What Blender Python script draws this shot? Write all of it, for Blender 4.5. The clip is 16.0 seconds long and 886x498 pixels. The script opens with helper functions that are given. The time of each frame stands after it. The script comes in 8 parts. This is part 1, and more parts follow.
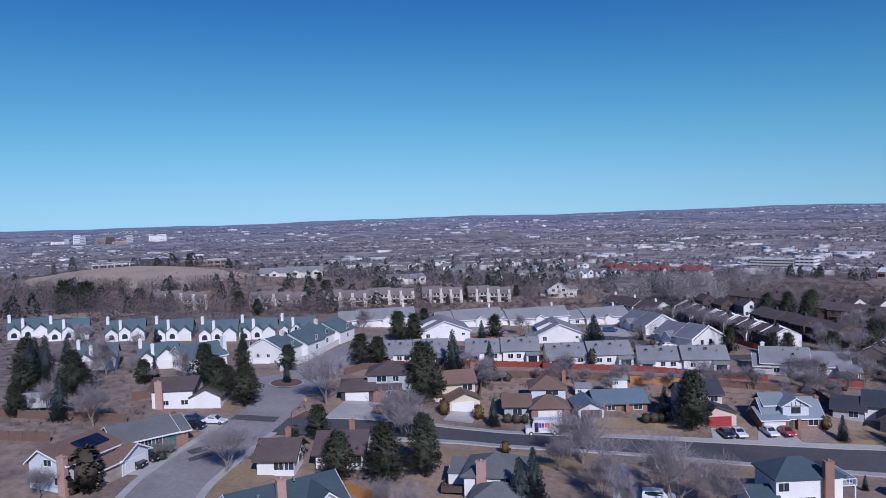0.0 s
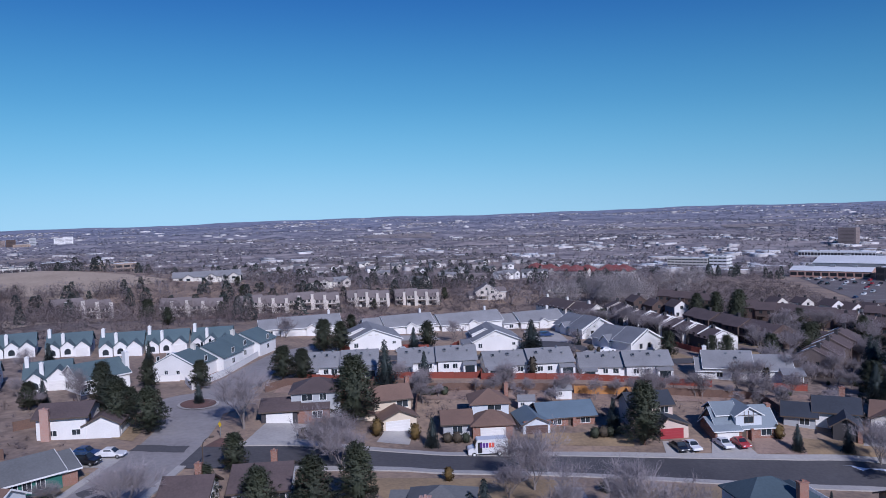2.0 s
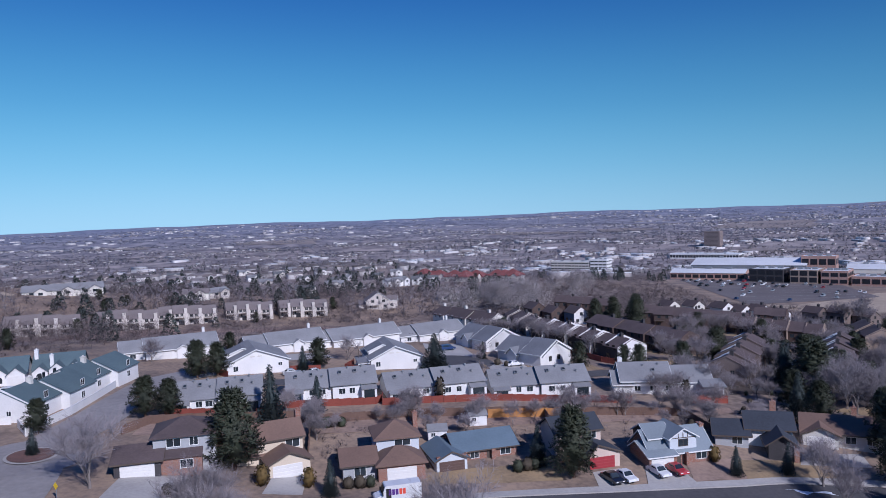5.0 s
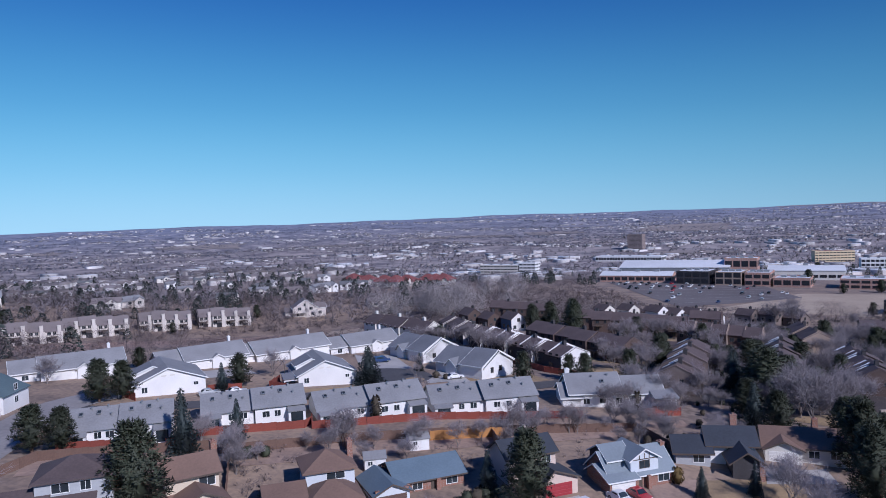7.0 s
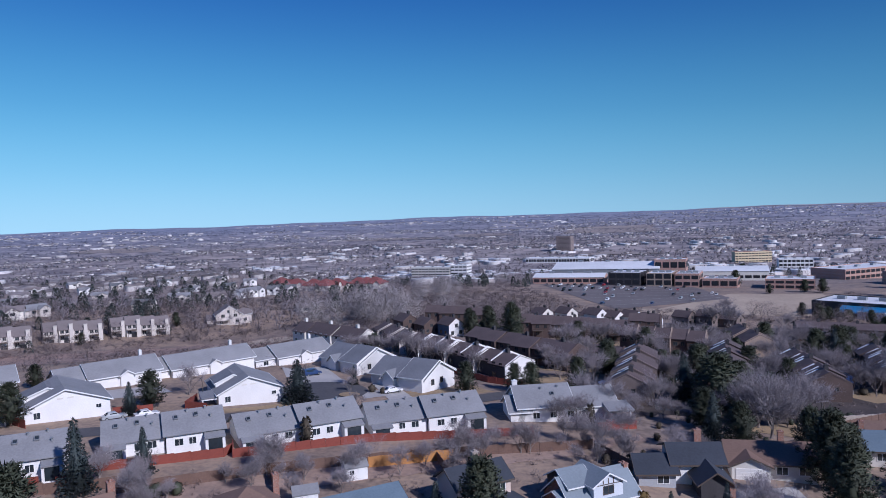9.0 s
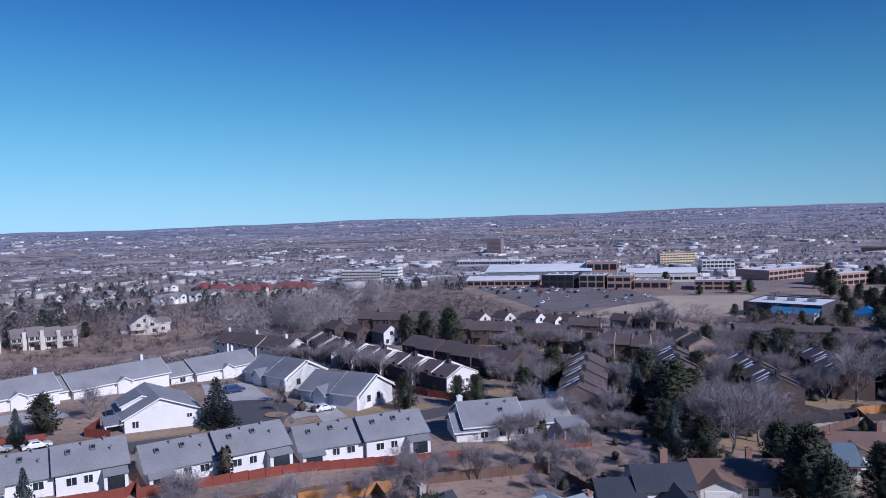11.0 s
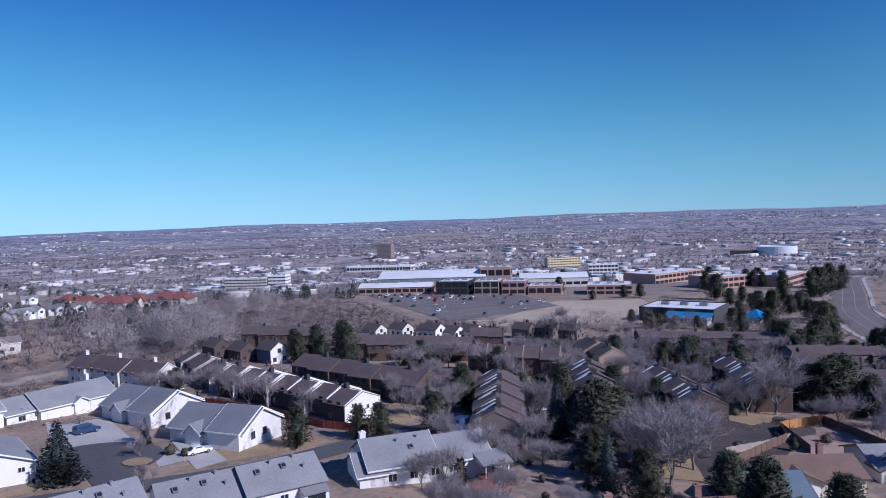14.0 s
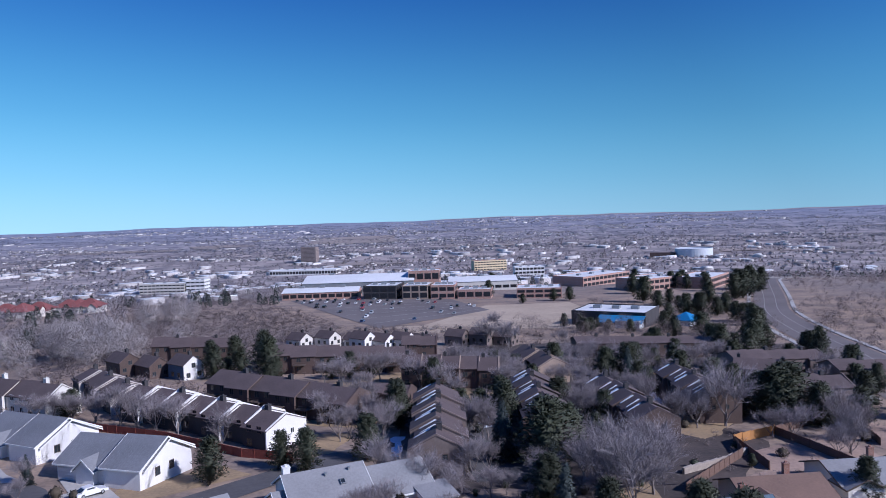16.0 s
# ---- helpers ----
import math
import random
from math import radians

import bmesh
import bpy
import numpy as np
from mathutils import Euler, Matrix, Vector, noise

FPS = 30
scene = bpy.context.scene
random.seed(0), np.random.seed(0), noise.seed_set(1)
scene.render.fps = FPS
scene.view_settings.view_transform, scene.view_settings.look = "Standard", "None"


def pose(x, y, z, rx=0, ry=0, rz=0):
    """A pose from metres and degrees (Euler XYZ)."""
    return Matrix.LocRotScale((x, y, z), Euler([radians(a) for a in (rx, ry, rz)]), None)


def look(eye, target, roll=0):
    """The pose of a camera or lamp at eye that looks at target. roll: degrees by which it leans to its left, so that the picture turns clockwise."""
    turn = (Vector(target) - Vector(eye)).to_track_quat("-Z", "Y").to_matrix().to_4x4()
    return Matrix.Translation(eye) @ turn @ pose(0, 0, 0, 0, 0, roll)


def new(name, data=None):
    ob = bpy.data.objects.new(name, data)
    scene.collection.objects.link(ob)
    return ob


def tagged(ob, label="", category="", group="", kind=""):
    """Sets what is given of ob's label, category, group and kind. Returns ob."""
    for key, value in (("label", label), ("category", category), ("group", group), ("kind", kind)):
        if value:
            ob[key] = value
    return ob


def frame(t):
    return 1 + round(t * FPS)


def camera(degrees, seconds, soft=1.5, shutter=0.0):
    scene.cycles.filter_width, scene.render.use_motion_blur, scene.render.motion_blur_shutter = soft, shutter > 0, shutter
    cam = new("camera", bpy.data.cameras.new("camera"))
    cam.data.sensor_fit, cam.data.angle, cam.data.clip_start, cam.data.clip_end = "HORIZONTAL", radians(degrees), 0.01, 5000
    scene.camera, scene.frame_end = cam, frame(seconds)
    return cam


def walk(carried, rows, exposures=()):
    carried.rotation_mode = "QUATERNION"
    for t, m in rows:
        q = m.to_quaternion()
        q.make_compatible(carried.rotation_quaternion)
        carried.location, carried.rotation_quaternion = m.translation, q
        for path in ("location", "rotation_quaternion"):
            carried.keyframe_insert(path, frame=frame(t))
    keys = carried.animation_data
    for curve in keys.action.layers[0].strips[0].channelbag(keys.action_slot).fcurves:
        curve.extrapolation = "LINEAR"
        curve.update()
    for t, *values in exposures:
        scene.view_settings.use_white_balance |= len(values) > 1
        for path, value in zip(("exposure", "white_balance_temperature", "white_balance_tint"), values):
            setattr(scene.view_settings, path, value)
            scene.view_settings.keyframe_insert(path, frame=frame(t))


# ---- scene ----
cam = camera(62.34, 16.0, 0.9)
PATH = [
    (0, (-0.000, 0.000, 45.000), (-3.896, 9.197, 44.502), -1.930),
    (1, (-3.653, 5.972, 44.946), (-7.060, 15.360, 44.432), -1.946),
    (2, (-7.029, 12.068, 44.819), (-9.933, 21.623, 44.298), -1.978),
    (3, (-10.115, 18.294, 44.628), (-12.503, 27.991, 44.110), -2.023),
    (4, (-12.839, 24.686, 44.423), (-14.710, 34.496, 43.913), -2.070),
    (5, (-15.136, 31.267, 44.246), (-16.500, 41.161, 43.747), -2.106),
    (6, (-17.022, 37.993, 44.077), (-17.891, 47.943, 43.589), -2.128),
    (7, (-18.534, 44.802, 43.885), (-18.916, 54.783, 43.401), -2.136),
    (8, (-19.693, 51.667, 43.656), (-19.595, 61.654, 43.171), -2.131),
    (9, (-20.508, 58.588, 43.403), (-19.935, 68.560, 42.915), -2.117),
    (10, (-20.989, 65.553, 43.144), (-19.943, 75.486, 42.656), -2.098),
    (11, (-21.148, 72.470, 42.929), (-19.626, 82.342, 42.444), -2.077),
    (12, (-20.998, 79.236, 42.813), (-18.989, 89.021, 42.332), -2.058),
    (13, (-20.525, 85.879, 42.784), (-18.022, 95.549, 42.311), -2.039),
    (14, (-19.696, 92.556, 42.769), (-16.700, 102.086, 42.302), -2.013),
    (15, (-18.479, 99.406, 42.704), (-15.001, 108.770, 42.240), -1.976),
    (16, (-16.868, 106.455, 42.576), (-12.920, 115.631, 42.112), -1.926),
]
walk(cam, [(t, look(eye, target, roll)) for t, eye, target, roll in PATH], [(0.0, 0.0, 5500, 20), (7.0, 0.1, 5500, 20), (13.0, 0.29, 5500, 20), (16.0, 0.42, 5500, 20)])

# ---- daylight ----
SUN_EL, SUN_AZ = 34.0, 140.0
world = bpy.data.worlds.new("daylight")
scene.world = world
world.use_nodes = True
wn, wl = world.node_tree.nodes, world.node_tree.links
sky = wn.new("ShaderNodeTexSky")
sky.sky_type = "NISHITA"
sky.sun_disc = False
sky.sun_elevation, sky.sun_rotation = radians(SUN_EL), radians(SUN_AZ)
sky.altitude, sky.air_density, sky.dust_density, sky.ozone_density = 2000, 0.95, 0.0, 7.0
wn["Background"].inputs["Strength"].default_value = 0.078
deep = wn.new("ShaderNodeHueSaturation")
deep.inputs["Saturation"].default_value = 1.15
wl.new(sky.outputs["Color"], deep.inputs["Color"])
# clear winter air: an even azure that pales towards the horizon
way = wn.new("ShaderNodeSeparateXYZ")
wl.new(wn.new("ShaderNodeTexCoord").outputs["Generated"], way.inputs[0])
azure = wn.new("ShaderNodeValToRGB")
azure.color_ramp.interpolation = "B_SPLINE"
for k, (p, c) in enumerate(((0.0, (0.47, 0.765, 0.84)), (0.07, (0.275, 0.645, 0.79)), (0.15, (0.135, 0.45, 0.67)), (0.25, (0.058, 0.245, 0.535)), (0.36, (0.022, 0.108, 0.42)), (1.0, (0.018, 0.07, 0.26)))):
    e = azure.color_ramp.elements[k] if k < 2 else azure.color_ramp.elements.new(p)
    e.position, e.color = p, (*c, 1)
# the blue deepens away from the sun's side
lean = wn.new("ShaderNodeMath")
lean.operation = "MULTIPLY_ADD"
lean.inputs[1].default_value, lean.inputs[2].default_value = 0.026, 0.012
wl.new(way.outputs["X"], lean.inputs[0])
floor_at = wn.new("ShaderNodeMath")
floor_at.operation = "MAXIMUM"
floor_at.inputs[1].default_value = 0.0
wl.new(lean.outputs[0], floor_at.inputs[0])
rise_to = wn.new("ShaderNodeMath")
rise_to.operation = "ADD"
wl.new(floor_at.outputs[0], rise_to.inputs[0])
wl.new(way.outputs["Z"], rise_to.inputs[1])
wl.new(rise_to.outputs[0], azure.inputs["Fac"])
both = wn.new("ShaderNodeMix")
both.data_type = "RGBA"
both.inputs["Factor"].default_value = 0.975
wl.new(deep.outputs["Color"], both.inputs["A"])
glow = wn.new("ShaderNodeVectorMath")
glow.operation = "SCALE"
# scattering: the sky is deepest at a right angle to the sun
angle = wn.new("ShaderNodeVectorMath")
angle.operation = "DOT_PRODUCT"
angle.inputs[1].default_value = (math.sin(radians(SUN_AZ)) * math.cos(radians(SUN_EL)), math.cos(radians(SUN_AZ)) * math.cos(radians(SUN_EL)), math.sin(radians(SUN_EL)))
wl.new(way.inputs[0].links[0].from_socket, angle.inputs[0])
square = wn.new("ShaderNodeMath")
square.operation = "POWER"
square.inputs[1].default_value = 1.2
phase = wn.new("ShaderNodeMath")
phase.operation = "MULTIPLY_ADD"
phase.inputs[1].default_value, phase.inputs[2].default_value = 5.6, 6.6
mag = wn.new("ShaderNodeMath")
mag.operation = "ABSOLUTE"
wl.new(angle.outputs["Value"], mag.inputs[0])
wl.new(mag.outputs[0], square.inputs[0])
wl.new(square.outputs[0], phase.inputs[0])
wl.new(phase.outputs[0], glow.inputs["Scale"])
wl.new(azure.outputs["Color"], glow.inputs[0])
wl.new(glow.outputs[0], both.inputs["B"])
wl.new(both.outputs["Result"], wn["Background"].inputs["Color"])
sun = new("sun", bpy.data.lights.new("sun", "SUN"))
sun.data.energy, sun.data.angle, sun.data.color = 3.8, radians(0.55), (1.0, 0.94, 0.86)
toward = Vector((math.sin(radians(SUN_AZ)) * math.cos(radians(SUN_EL)), math.cos(radians(SUN_AZ)) * math.cos(radians(SUN_EL)), math.sin(radians(SUN_EL))))
sun.matrix_world = look(toward * 300, (0, 0, 0))


# ---- materials ----
def mat(name, a, b=None, rough=0.85, big=0.08, fine=2.5, bump=0.15, metal=0.0, vary=0.0, spot=0.5, island=0.0, where="Object"):
    """Two colours mixed by broad stains and fine grain, with relief; vary: brightness from object to object."""
    m = bpy.data.materials.new(name)
    m.use_nodes = True
    n, l = m.node_tree.nodes, m.node_tree.links
    bs = n["Principled BSDF"]
    bs.inputs["Roughness"].default_value, bs.inputs["Metallic"].default_value = rough, metal
    b = b or tuple(c * 0.72 for c in a)
    if where == "World":
        src = n.new("ShaderNodeNewGeometry").outputs["Position"]
    else:
        src = n.new("ShaderNodeTexCoord").outputs["Object"]
    broad, grain = n.new("ShaderNodeTexNoise"), n.new("ShaderNodeTexNoise")
    for tex, sc, det in ((broad, big, 5.0), (grain, fine, 3.0)):
        tex.inputs["Scale"].default_value, tex.inputs["Detail"].default_value = sc, det
        l.new(src, tex.inputs["Vector"])
    mix = n.new("ShaderNodeMath")
    mix.operation = "MULTIPLY_ADD"
    mix.inputs[1].default_value, mix.inputs[2].default_value = 0.55, 0.0
    l.new(grain.outputs["Fac"], mix.inputs[0])
    add = n.new("ShaderNodeMath")
    add.operation = "MULTIPLY_ADD"
    add.inputs[1].default_value = 0.9
    l.new(broad.outputs["Fac"], add.inputs[0])
    l.new(mix.outputs[0], add.inputs[2])
    ramp = n.new("ShaderNodeValToRGB")
    ramp.color_ramp.elements[0].position, ramp.color_ramp.elements[1].position = spot, spot + 0.42
    ramp.color_ramp.elements[0].color, ramp.color_ramp.elements[1].color = (*b, 1), (*a, 1)
    l.new(add.outputs[0], ramp.inputs["Fac"])
    colour = ramp.outputs["Color"]
    if vary or island:
        pick = n.new("ShaderNodeObjectInfo").outputs["Random"] if vary else n.new("ShaderNodeNewGeometry").outputs["Random Per Island"]
        k = vary or island
        rng = n.new("ShaderNodeMapRange")
        rng.inputs["To Min"].default_value, rng.inputs["To Max"].default_value = 1 - k, 1 + k
        l.new(pick, rng.inputs["Value"])
        hsv = n.new("ShaderNodeHueSaturation")
        l.new(rng.outputs["Result"], hsv.inputs["Value"])
        l.new(colour, hsv.inputs["Color"])
        colour = hsv.outputs["Color"]
    l.new(colour, bs.inputs["Base Color"])
    if bump:
        bp = n.new("ShaderNodeBump")
        bp.inputs["Strength"].default_value, bp.inputs["Distance"].default_value = bump, 0.1
        l.new(grain.outputs["Fac"], bp.inputs["Height"])
        l.new(bp.outputs["Normal"], bs.inputs["Normal"])
    return m


def course_mat(name, a, b, step, axis="Z", deep=0.35, rough=0.85, stain=0.15):
    """Boards, shingle courses or brick: bands at real spacing over stained colour."""
    m = mat(name, a, b, rough, stain, 3.0, 0.0, vary=0.06)
    n, l = m.node_tree.nodes, m.node_tree.links
    tc = n.new("ShaderNodeTexCoord")
    w = n.new("ShaderNodeTexWave")
    w.wave_type, w.bands_direction, w.wave_profile = "BANDS", axis, "SAW"
    w.inputs["Scale"].default_value, w.inputs["Distortion"].default_value = 0.314 / step, 0.3
    l.new(tc.outputs["Object"], w.inputs["Vector"])
    bp = n.new("ShaderNodeBump")
    bp.inputs["Strength"].default_value, bp.inputs["Distance"].default_value = deep, 0.06
    l.new(w.outputs["Fac"], bp.inputs["Height"])
    l.new(bp.outputs["Normal"], n["Principled BSDF"].inputs["Normal"])
    return m


def brick_mat(name, a, b, mortar):
    m = mat(name, a, b, 0.9, 0.2, 2.0, 0.0)
    n, l = m.node_tree.nodes, m.node_tree.links
    tc, br = n.new("ShaderNodeTexCoord"), n.new("ShaderNodeTexBrick")
    br.inputs["Scale"].default_value = 2.2
    br.inputs["Color1"].default_value, br.inputs["Color2"].default_value, br.inputs["Mortar"].default_value = (*a, 1), (*b, 1), (*mortar, 1)
    mp = n.new("ShaderNodeMapping")
    mp.inputs["Rotation"].default_value = (radians(90), 0, radians(20))
    l.new(tc.outputs["Object"], mp.inputs["Vector"])
    l.new(mp.outputs["Vector"], br.inputs["Vector"])
    l.new(br.outputs["Color"], n["Principled BSDF"].inputs["Base Color"])
    return m


def glass_mat(name, tint, rough=0.08):
    m = mat(name, tint, tuple(c * 0.6 for c in tint), rough, 0.6, 1.5, 0.0, vary=0.3)
    m.node_tree.nodes["Principled BSDF"].inputs["Specular IOR Level"].default_value = 0.6
    return m


